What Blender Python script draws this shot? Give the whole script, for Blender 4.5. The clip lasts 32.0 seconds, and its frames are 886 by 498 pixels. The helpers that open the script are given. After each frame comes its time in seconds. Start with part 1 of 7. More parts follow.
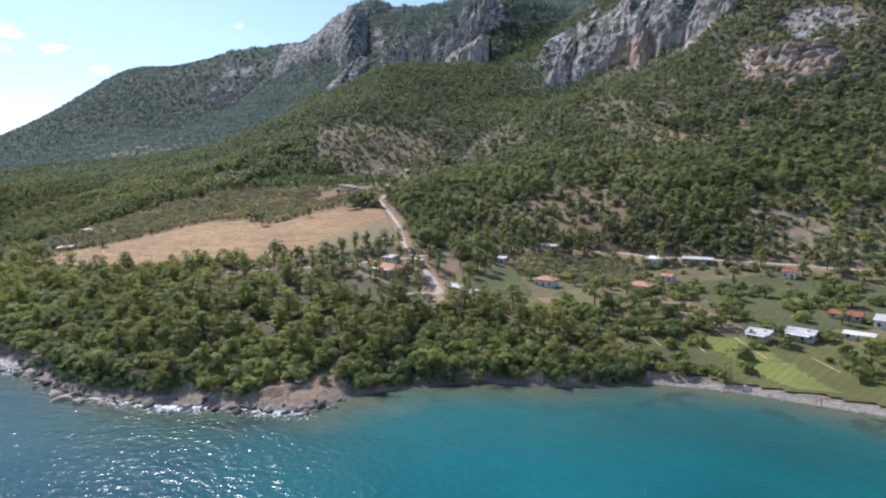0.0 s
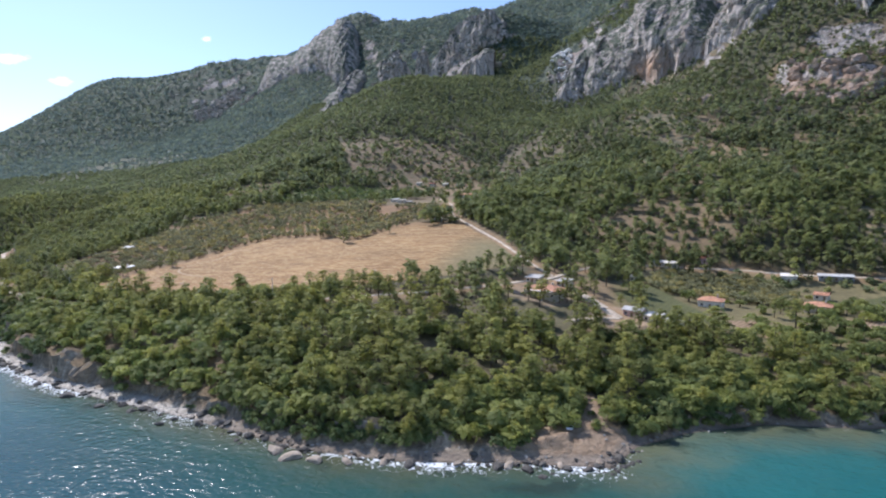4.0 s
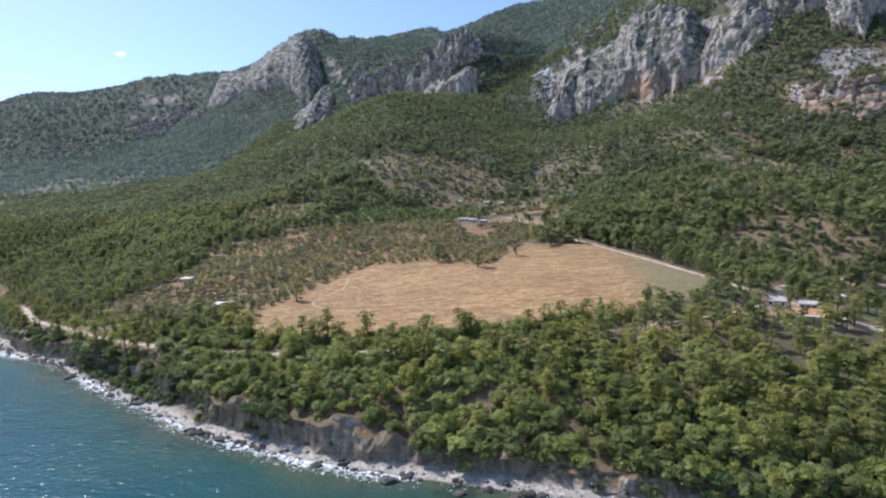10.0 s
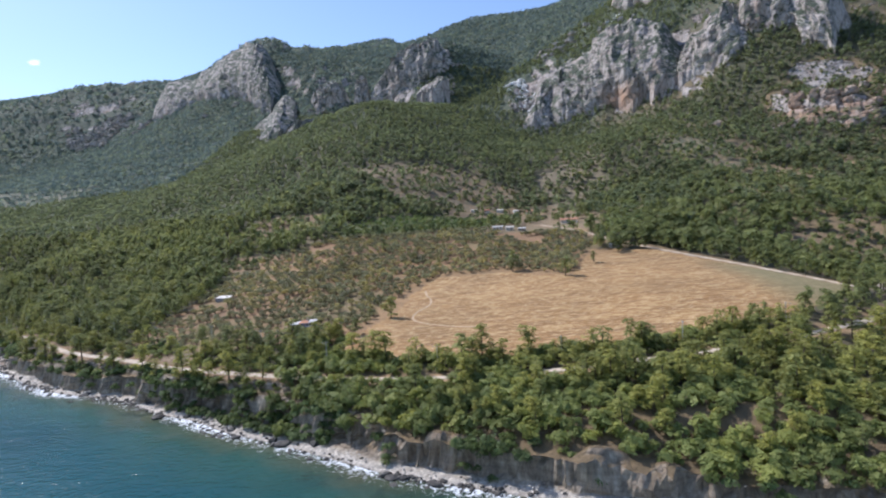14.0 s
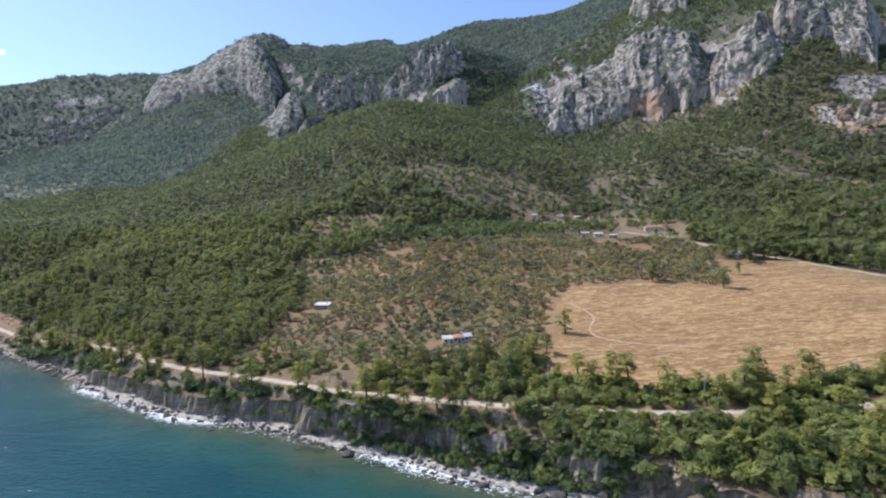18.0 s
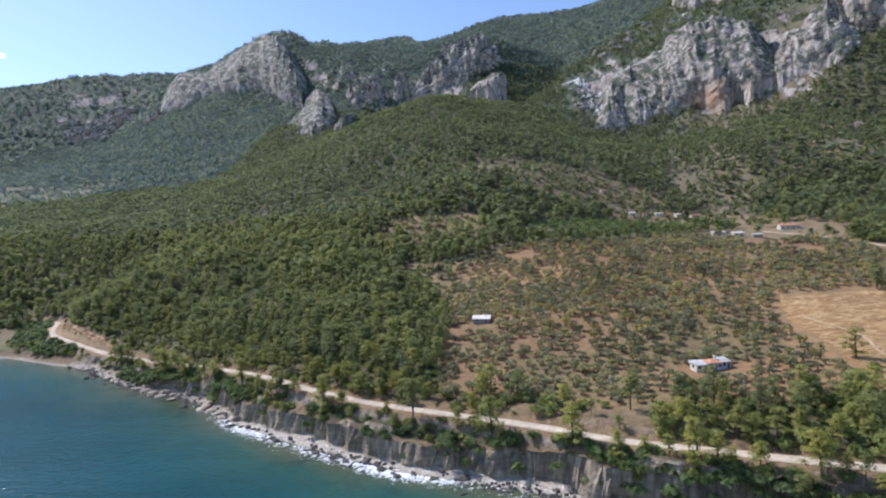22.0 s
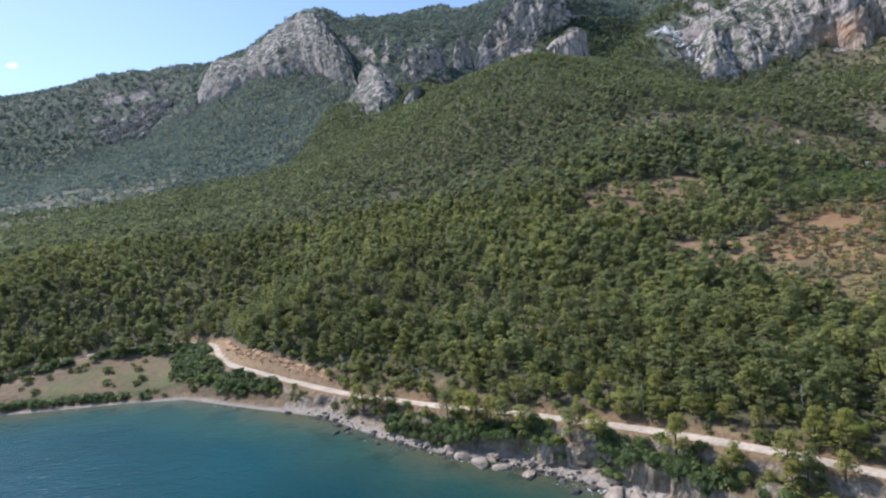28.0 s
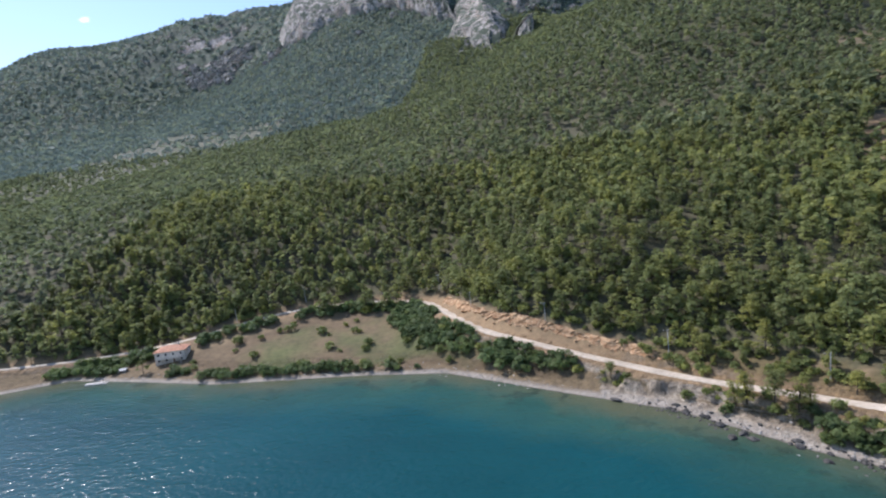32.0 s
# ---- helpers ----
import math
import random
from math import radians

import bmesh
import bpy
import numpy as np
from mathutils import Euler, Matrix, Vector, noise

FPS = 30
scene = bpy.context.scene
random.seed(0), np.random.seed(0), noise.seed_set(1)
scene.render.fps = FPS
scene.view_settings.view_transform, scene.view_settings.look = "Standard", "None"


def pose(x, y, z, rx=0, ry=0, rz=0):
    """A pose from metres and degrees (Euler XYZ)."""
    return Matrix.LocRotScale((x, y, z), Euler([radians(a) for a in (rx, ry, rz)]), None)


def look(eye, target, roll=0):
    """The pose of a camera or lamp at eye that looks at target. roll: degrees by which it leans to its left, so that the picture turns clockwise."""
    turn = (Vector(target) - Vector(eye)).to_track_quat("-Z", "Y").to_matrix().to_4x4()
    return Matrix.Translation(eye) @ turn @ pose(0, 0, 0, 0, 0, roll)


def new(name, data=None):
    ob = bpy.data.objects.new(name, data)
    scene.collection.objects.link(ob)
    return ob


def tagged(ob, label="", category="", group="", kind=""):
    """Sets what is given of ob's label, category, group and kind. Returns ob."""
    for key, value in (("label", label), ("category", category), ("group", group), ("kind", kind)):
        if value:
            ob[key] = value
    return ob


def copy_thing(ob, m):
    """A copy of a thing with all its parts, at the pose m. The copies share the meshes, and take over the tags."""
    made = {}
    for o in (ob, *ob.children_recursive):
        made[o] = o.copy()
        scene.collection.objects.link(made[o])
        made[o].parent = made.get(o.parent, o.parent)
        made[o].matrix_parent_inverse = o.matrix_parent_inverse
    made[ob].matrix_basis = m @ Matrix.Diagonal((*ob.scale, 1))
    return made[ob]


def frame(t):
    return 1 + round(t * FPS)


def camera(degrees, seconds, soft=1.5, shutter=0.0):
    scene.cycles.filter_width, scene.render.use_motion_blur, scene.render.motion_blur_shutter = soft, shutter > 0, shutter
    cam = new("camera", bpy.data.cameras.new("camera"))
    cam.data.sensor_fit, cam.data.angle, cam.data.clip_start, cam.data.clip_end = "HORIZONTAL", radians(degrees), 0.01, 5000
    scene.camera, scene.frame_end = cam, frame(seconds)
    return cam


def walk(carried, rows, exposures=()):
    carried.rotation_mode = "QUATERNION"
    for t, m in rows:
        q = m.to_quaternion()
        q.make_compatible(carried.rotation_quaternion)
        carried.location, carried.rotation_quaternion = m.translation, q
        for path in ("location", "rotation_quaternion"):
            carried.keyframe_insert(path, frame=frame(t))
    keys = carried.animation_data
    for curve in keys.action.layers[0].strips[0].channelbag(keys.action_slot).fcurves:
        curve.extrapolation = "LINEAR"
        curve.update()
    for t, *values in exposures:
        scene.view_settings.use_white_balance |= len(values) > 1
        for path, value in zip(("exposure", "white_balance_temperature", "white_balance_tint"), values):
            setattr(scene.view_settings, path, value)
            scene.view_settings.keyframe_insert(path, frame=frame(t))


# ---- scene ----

# ---- camera: seconds, place, heading to the left of +y, tilt up, lean ----
FLIGHT = [
    (0, 36.09, 19.33, 62.32, 19.685, -6.541, -1.074),
    (1, 14.01, 17.78, 62.64, 19.048, -6.257, -1.040),
    (2, -8.17, 17.44, 63.03, 18.595, -6.009, -1.049),
    (3, -30.70, 16.46, 63.34, 17.695, -5.518, -1.040),
    (3.5, -41.64, 15.91, 63.55, 17.170, -5.325, -1.053),
    (5.5, -86.16, 12.38, 65.05, 14.726, -4.360, -1.316),
    (6, -97.76, 12.53, 65.28, 14.119, -4.183, -1.426),
    (7, -120.57, 13.61, 65.77, 13.246, -4.009, -1.517),
    (8, -143.66, 14.99, 66.34, 12.696, -3.917, -1.654),
    (9, -165.67, 16.08, 67.04, 11.435, -3.695, -1.744),
    (10, -188.67, 17.62, 67.92, 9.445, -3.339, -1.975),
    (11, -210.43, 20.55, 67.91, 7.891, -3.108, -2.348),
    (12, -231.58, 22.92, 68.32, 6.377, -2.913, -2.594),
    (13, -254.12, 27.15, 68.50, 4.775, -2.620, -2.906),
    (13.5, -264.36, 28.67, 68.42, 4.077, -2.481, -2.976),
    (15.5, -308.51, 36.95, 69.18, 0.926, -1.919, -3.098),
    (16, -320.53, 40.92, 69.47, 0.658, -1.907, -3.051),
    (17, -343.45, 50.23, 69.99, 0.643, -1.845, -2.166),
    (18, -367.06, 61.59, 70.23, 0.553, -1.812, -1.579),
    (19, -389.84, 72.94, 70.26, 0.583, -1.766, -1.683),
    (20, -412.06, 83.50, 71.41, 0.624, -1.786, -1.767),
    (21, -434.45, 95.19, 72.36, 0.651, -1.776, -1.914),
    (22, -457.15, 107.53, 73.28, 0.654, -1.787, -1.966),
    (23, -480.36, 121.57, 74.61, 0.750, -1.952, -2.448),
    (24, -504.53, 136.31, 75.52, 0.790, -2.095, -3.207),
    (25, -526.32, 149.78, 76.39, 0.898, -2.234, -4.123),
    (25.5, -537.08, 156.63, 76.90, 1.005, -2.320, -4.672),
    (27.5, -586.41, 187.48, 80.70, 1.878, -3.368, -5.535),
    (28, -599.28, 195.43, 81.45, 2.771, -3.907, -5.832),
    (29, -625.03, 209.02, 83.16, 4.249, -4.977, -6.095),
    (30, -652.04, 219.51, 85.77, 5.631, -6.135, -6.278),
    (31, -680.92, 231.61, 86.65, 7.258, -7.473, -6.193),
    (32, -710.46, 243.72, 86.67, 9.318, -8.793, -6.377),
]


def aim(x, y, z, heading, tilt, lean):
    h, p = radians(heading), radians(tilt)
    ahead = Vector((-math.sin(h) * math.cos(p), math.cos(h) * math.cos(p), math.sin(p)))
    return look((x, y, z), Vector((x, y, z)) + ahead * 50, lean)


cam = camera(78.61, 32.0, soft=2.1)
walk(cam, [(row[0], aim(*row[1:])) for row in FLIGHT], [(0, 0.80, 5750, 17), (25, 0.80, 5750, 17), (29.5, 0.85, 5750, 17), (32, 0.85, 5750, 17)])

# ---- sky and sun ----
SUN_AZ, SUN_EL = 57.0, 48.0          # degrees left of +y, degrees up
world = bpy.data.worlds.new("sky")
scene.world = world
world.use_nodes = True
wn = world.node_tree.nodes
sky = wn.new("ShaderNodeTexSky")
sky.sky_type, sky.sun_disc = "NISHITA", False
sky.sun_elevation, sky.sun_rotation = radians(SUN_EL), radians(-SUN_AZ)
sky.altitude, sky.air_density, sky.dust_density, sky.ozone_density = 50, 1.0, 0.4, 1.5
wn["Background"].inputs["Strength"].default_value = 0.100
# a few small fair-weather clouds low over the western ridge: direction and breadth in degrees
CLOUDS = [((-0.8155, 0.5349, 0.2210), 3.2), ((-0.8300, 0.5205, 0.2005), 2.0), ((-0.7929, 0.5725, 0.2087), 2.0), ((-0.7623, 0.6205, 0.1840), 1.5), ((-0.6098, 0.7474, 0.2640), 0.75), ((-0.6080, 0.7482, 0.2660), 0.8)]
wl = world.node_tree.links
gaze = wn.new("ShaderNodeTexCoord").outputs["Generated"]
rag = wn.new("ShaderNodeTexNoise")
rag.inputs["Scale"].default_value, rag.inputs["Detail"].default_value, rag.inputs["Roughness"].default_value = 38.0, 7.0, 0.62
squash = wn.new("ShaderNodeMapping")
squash.inputs["Scale"].default_value = (1, 1, 2.2)
wl.new(gaze, squash.inputs["Vector"])
wl.new(squash.outputs["Vector"], rag.inputs["Vector"])
total = None
for way, broad in CLOUDS:
    flat = wn.new("ShaderNodeMapping")
    flat.inputs["Scale"].default_value = (1, 1, 2.4)
    flat.inputs["Location"].default_value = (-way[0], -way[1], -2.4 * way[2])
    wl.new(gaze, flat.inputs["Vector"])
    ln = wn.new("ShaderNodeVectorMath")
    ln.operation = "LENGTH"
    wl.new(flat.outputs["Vector"], ln.inputs[0])
    rng_ = wn.new("ShaderNodeMapRange")
    rng_.inputs["From Min"].default_value, rng_.inputs["From Max"].default_value = 0.0, radians(broad)
    rng_.inputs["To Min"].default_value, rng_.inputs["To Max"].default_value = 0.5, 0.0
    wl.new(ln.outputs["Value"], rng_.inputs["Value"])
    if total is None:
        total = rng_.outputs["Result"]
    else:
        mx = wn.new("ShaderNodeMath")
        mx.operation = "MAXIMUM"
        wl.new(total, mx.inputs[0])
        wl.new(rng_.outputs["Result"], mx.inputs[1])
        total = mx.outputs[0]
addn = wn.new("ShaderNodeMath")
addn.operation = "ADD"
wl.new(total, addn.inputs[0])
wl.new(rag.outputs["Fac"], addn.inputs[1])
puff = wn.new("ShaderNodeMapRange")
puff.inputs["From Min"].default_value, puff.inputs["From Max"].default_value = 0.74, 0.98
wl.new(addn.outputs[0], puff.inputs["Value"])
cmix = wn.new("ShaderNodeMix")
cmix.data_type = "RGBA"
wl.new(puff.outputs["Result"], cmix.inputs[0])
wl.new(sky.outputs["Color"], cmix.inputs[6])
cmix.inputs[7].default_value = (7.6, 7.7, 7.9, 1)
wl.new(cmix.outputs[2], wn["Background"].inputs["Color"])
sun = new("sun", bpy.data.lights.new("sun", "SUN"))
sun.data.energy, sun.data.angle, sun.data.color = 3.0, radians(0.53), (1.0, 0.95, 0.86)
sa, se = radians(SUN_AZ), radians(SUN_EL)
TO_SUN = Vector((-math.sin(sa) * math.cos(se), math.cos(sa) * math.cos(se), math.sin(se)))
sun.matrix_world = look((0, 0, 300), Vector((0, 0, 300)) - TO_SUN)
scene.view_settings.exposure = 0.0

# ---- the lie of the land ----
COAST = [(-1700, 480), (-1300, 452), (-1150, 440), (-1010, 445), (-978, 455), (-944, 472), (-898, 465), (-857, 458),
         (-787, 460), (-750, 458), (-703, 434), (-668, 417), (-640, 391), (-612, 371), (-592, 361), (-570, 345), (-545, 319),
         (-507, 291), (-476, 272), (-428, 253), (-402, 235), (-384, 227), (-366, 214), (-341, 201), (-299, 176), (-255, 160),
         (-220, 152), (-172, 144), (-128, 134), (-100, 134.5), (-70, 141), (-50, 144), (-44, 157), (-30, 169),
         (-9, 180), (16, 183), (43, 194), (65, 194), (100, 186), (160, 175), (300, 150), (800, 110)]
# spot heights (x, y, z) of the shore strip, the fields, the hillside and the mountain crests
SHORE = [(-1300, 480, 9), (-1010, 470, 8), (-900, 497, 5), (-830, 485, 3), (-760, 480, 4), (-700, 452, 6), (-655, 434, 9),
         (-604, 393, 11), (-515, 316, 13), (-458, 286, 12.5), (-407, 260, 15.5), (-324, 228, 15.5), (-250, 200, 16),
         (-190, 195, 17), (-130, 155, 8), (-95, 160, 6), (-55, 158, 3), (-30, 195, 6), (20, 205, 5), (60, 215, 3), (91, 237, 5),
         (160, 240, 4), (300, 230, 4), (-763, 530, 13.5), (-822, 545, 14), (-930, 515, 9)]
FIELDS = [(-443, 377, 27), (-440, 410, 32), (-362, 303, 20.5), (-332, 281, 23), (-304, 294, 24.5), (-92, 288, 28),
          (-78, 258, 20.5), (-221, 222, 19), (-171, 429, 50), (-220, 516, 63), (-270, 655, 83), (-338, 457, 53), (-5, 285, 13),
          (39, 287, 11.5), (110, 337, 13), (46, 362, 15), (7, 380, 21), (200, 330, 11), (330, 340, 14), (-46, 395, 34),
          (36, 414, 44), (150, 430, 42), (300, 450, 48)]
HILL = [(-466, 572, 72), (-464, 768, 146), (-392, 700, 134), (-372, 808, 167), (-410, 853, 195), (-511, 636, 94), (-136, 803, 146),
        (-115, 717, 109), (-94, 772, 149), (-11, 760, 168), (14, 861, 203), (50, 648, 108), (-23, 583, 94), (205, 797, 205),
        (243, 845, 254), (141, 858, 211), (-942, 560, 38), (-876, 619, 55), (-708, 513, 36), (-645, 554, 54), (-571, 664, 90),
        (-516, 470, 38), (-752, 637, 58), (-767, 942, 160), (-844, 904, 122), (-1065, 968, 120), (-1164, 1121, 150)]
MOUNT = [(376, 1026, 416), (189, 1039, 400), (130, 1080, 330), (3, 1150, 300), (-72, 1267, 358), (-101, 1174, 257),
         (-148, 1408, 421), (-600, 1350, 332), (-510, 1330, 340), (-410, 1340, 358), (-330, 1380, 368), (-560, 1480, 365), (-480, 1470, 378), (-410, 1470, 388), (-310, 1480, 400), (-464, 1149, 322), (-556, 1101, 285), (-679, 1142, 252), (-619, 1510, 395),
         (-1034, 1818, 520), (-1251, 1913, 530), (-1464, 2036, 520), (-1778, 2206, 505), (-2060, 2135, 440), (-2100, 1500, 215),
         (-1395, 1258, 185), (-810, 1166, 214), (127, 1229, 480), (600, 900, 330), (700, 1200, 480), (-2600, 1700, 230), (600, 600, 120)]
CREST = [(-3732, 2287, 350), (-3430, 2560, 525), (-3136, 2768, 835), (-2731, 2905, 845), (-2191, 2940, 908), (-1838, 2793, 880),
         (-1529, 2606, 852), (-1343, 2464, 848), (-1108, 2262, 872), (-958, 2367, 842), (-598, 2465, 908), (-481, 2418, 832),
         (-321, 2362, 908), (-200, 2270, 905), (96, 2137, 880), (500, 2000, 1010), (900, 1700, 950), (-1500, 3100, 600),
         (0, 2900, 800), (-3000, 3500, 600), (-3900, 1800, 200), (-3600, 1200, 60), (1200, 900, 420), (1200, 300, 30), (1200, 2500, 900)]


def spline(spots, stiff=0.8):
    """A thin plate laid through spot heights."""
    p = np.array(spots, float)
    xy, h, n = p[:, :2] / 1000, p[:, 2], len(p)

    def kern(a, b):
        d2 = ((a[:, None, :] - b[None, :, :]) ** 2).sum(-1)
        return 0.5 * d2 * np.log(d2 + 1e-9)
    a = np.zeros((n + 3, n + 3))
    a[:n, :n] = kern(xy, xy) + np.eye(n) * stiff * 1e-4
    a[:n, n:] = np.c_[np.ones(n), xy]
    a[n:, :n] = a[:n, n:].T
    w = np.linalg.solve(a, np.r_[h, 0, 0, 0])

    def f(x, y):
        q = np.c_[np.ravel(x), np.ravel(y)] / 1000
        out = np.empty(len(q))
        for i in range(0, len(q), 20000):
            c = q[i:i + 20000]
            out[i:i + 20000] = kern(c, xy) @ w[:n] + np.c_[np.ones(len(c)), c] @ w[n:]
        return out.reshape(np.shape(x))
    return f


plate = spline(SHORE + FIELDS + HILL + MOUNT + CREST)


def hash2(i, j, s):
    v = np.sin(i * 127.1 + j * 311.7 + s * 74.7) * 43758.5453
    return v - np.floor(v)


def vnoise(x, y, s=0):
    i, j = np.floor(x), np.floor(y)
    u, v = x - i, y - j
    u, v = u * u * (3 - 2 * u), v * v * (3 - 2 * v)
    return ((hash2(i, j, s) * (1 - u) + hash2(i + 1, j, s) * u) * (1 - v) + (hash2(i, j + 1, s) * (1 - u) + hash2(i + 1, j + 1, s) * u) * v) * 2 - 1


def fbm(x, y, size, octaves=4, s=0, ridged=False):
    out, a, tot = 0, 1.0, 0
    for k in range(octaves):
        n = vnoise(x / size + 17.3 * k, y / size - 9.1 * k, s + k)
        out = out + a * ((1 - 2 * np.abs(n)) if ridged else n)
        tot, a, size = tot + a, a * 0.5, size * 0.5
    return out / tot


def smooth(a, b, v):
    u = np.clip((v - a) / (b - a), 0, 1)
    return u * u * (3 - 2 * u)


def line_distance(x, y, line):
    """Distance to a polyline, the side (+ on its left) and the way along it, for arrays."""
    x, y = np.asarray(x, float), np.asarray(y, float)
    best, side, along, run = np.full(x.shape, 1e9), np.zeros(x.shape), np.zeros(x.shape), 0.0
    for (ax, ay), (bx, by) in zip(line, line[1:]):
        dx, dy = bx - ax, by - ay
        ln = math.hypot(dx, dy)
        u = np.clip(((x - ax) * dx + (y - ay) * dy) / ln ** 2, 0, 1)
        d = np.hypot(x - ax - u * dx, y - ay - u * dy)
        m = d < best
        best, side, along = np.where(m, d, best), np.where(m, np.sign(dx * (y - ay) - dy * (x - ax)), side), np.where(m, run + u * ln, along)
        run += ln
    return best, side, along


def inland(x, y):
    """Metres inland from the waterline; negative at sea."""
    d, side, _ = line_distance(x, y, COAST)
    return np.where(side >= 0, d, -d)


def inside(x, y, poly):
    x, y = np.asarray(x, float), np.asarray(y, float)
    c = np.zeros(x.shape, bool)
    for (ax, ay), (bx, by) in zip(poly, poly[1:] + poly[:1]):
        c ^= ((ay > y) != (by > y)) & (x < (bx - ax) * (y - ay) / ((by - ay) or 1e-9) + ax)
    return c


# ---- land use, as outlines on the plan ----
ROAD = [(-1400, 470), (-1150, 462), (-1040, 466), (-997, 473), (-960, 487), (-936, 497), (-896, 507), (-842, 535), (-817, 542), (-790, 541),
        (-768, 532), (-757, 512), (-748, 497), (-734, 478), (-710, 462), (-684, 445), (-662, 429), (-636, 411), (-617, 396),
        (-585.6, 375.8), (-557.3, 355.6), (-532.6, 334.8), (-511, 316.3), (-490, 302), (-456, 285), (-431, 272), (-409, 257), (-376, 241), (-352, 231),
        (-316, 221), (-293, 217), (-258, 214), (-218, 219), (-184, 224), (-150, 236), (-121, 250), (-100, 263), (-77, 284)]
ROAD_EAST = [(-77, 284), (-68, 307), (-60, 332), (-40, 355), (-19, 371), (26, 376), (45, 368), (88, 361), (121, 354), (157, 346), (260, 332), (520, 330)]
ROAD_UP = [(-77, 287), (-90, 306), (-117, 358), (-145, 401), (-171, 440), (-186, 495), (-212, 540)]
ROAD_DOWN = [(-75, 283), (-57, 262), (-46, 245)]
LANE = [(-46, 245), (-55, 244), (-66, 234)]
FIELD = [(-338, 249), (-325, 278), (-315, 312), (-312, 341), (-299, 371), (-253, 368), (-218, 347), (-199, 398), (-156, 408), (-117, 362),
         (-94, 296), (-120, 272), (-156, 253), (-181, 240), (-207, 233), (-240, 231), (-262, 228), (-303, 236)]
OLIVES = [(-466, 300), (-461, 343), (-460, 384), (-472, 455), (-440, 497), (-401, 525), (-340, 512), (-290, 530), (-227, 500), (-187, 483), (-172, 440),
          (-199, 404), (-218, 353), (-253, 374), (-299, 377), (-318, 341), (-330, 280), (-347, 262), (-409, 278), (-456, 292)]
TERRACES = [(-468, 460), (-408, 479), (-376, 453), (-430, 398), (-468, 428)]
UPPER_YARD = [(-270, 502), (-262, 526), (-205, 552), (-168, 552), (-168, 524), (-200, 500), (-228, 490)]
ORCHARD = [(-397, 568), (-333, 594), (-240, 620), (-265, 545), (-351, 520), (-404, 532)]
GLADE = [(-533, 567), (-502, 617), (-427, 605), (-431, 575), (-498, 552)]
GLADE_LOW = [(-490, 512), (-435, 500), (-460, 459), (-495, 470)]
SCRUB = [(-453, 777), (-316, 803), (-262, 783), (-206, 732), (-230, 672), (-305, 637), (-361, 641)]
GLADE_HIGH = [(-22, 1008), (39, 919), (83, 787), (61, 744), (0, 764)]
GLADE_BAND = [(-21, 707), (30, 729), (59, 687), (104, 645), (112, 590), (59, 588), (26, 634)]
GLADE_FOOT = [(-94, 502), (-65, 528), (-42, 496), (-62, 472)]
GULLY = [(-200, 735), (-160, 830), (-125, 930), (-70, 930), (-95, 800), (-110, 700), (-165, 640)]
SCREE = [(-190, 1425), (-125, 1440), (-80, 1200), (-140, 1185)]
SCRUB_EAST = [(-7, 996), (48, 920), (58, 702), (19, 635), (-24, 700)]
DRY_SLOPE = [(112, 457), (144, 462), (420, 440), (420, 345), (165, 356), (112, 366), (105, 404)]
PLAIN = [(-52, 250), (-48, 300), (-20, 362), (26, 370), (90, 354), (260, 326), (520, 320), (520, 130), (60, 200), (30, 208), (-10, 240)]
CROP = [(33, 222), (71, 241), (150, 225), (260, 200), (260, 176), (150, 181), (105, 190.5), (81, 196), (55, 201.5), (41, 203)]
CROP_NORTH = [(58, 323), (109, 345), (160, 322), (260, 305), (260, 255), (134, 268), (76, 243), (72, 262)]
BRIGHT = [(57, 232), (75, 238), (94, 196), (81, 198)]
PLOUGHED = [(33, 277), (56, 282), (78, 241), (64, 237)]
BARE_YARD = [(-5, 259), (8, 264), (13, 246), (3, 242)]
GARDEN = [(-47, 281), (-27, 318), (-9, 262), (-14, 246), (-35, 253)]
GROVE_EAST = [(-34, 318), (-18, 360), (28, 364), (44, 345), (36, 300), (22, 294), (6, 300), (-20, 298)]
POINT = [(-73, 146), (-68, 153), (-62, 160), (-58, 166), (-61, 178), (-58, 182), (-54, 174), (-51, 164), (-46, 159), (-45, 151), (-52, 146), (-66, 143)]
FAR_BARE = [(-1580, 850), (-1370, 870), (-1170, 1160), (-1150, 1290), (-1480, 1350), (-1640, 1050)]
CUT = [(-764, 531), (-753, 514), (-744, 500), (-730, 483), (-706, 467), (-680, 449), (-664, 438)]
VERGE = [(-672, 450), (-652, 440), (-622, 420), (-602, 398), (-590, 380), (-600, 376), (-640, 405), (-668, 430)]
MEADOW = [(-889, 490), (-852, 514), (-820, 531), (-775, 524), (-764, 504), (-745, 482), (-690, 446), (-700, 440), (-752, 466), (-790, 467), (-840, 466), (-880, 472)]


def road_distance(x, y):
    return np.minimum.reduce([line_distance(x, y, r)[0] for r in (ROAD, ROAD_EAST, ROAD_UP, ROAD_DOWN)])


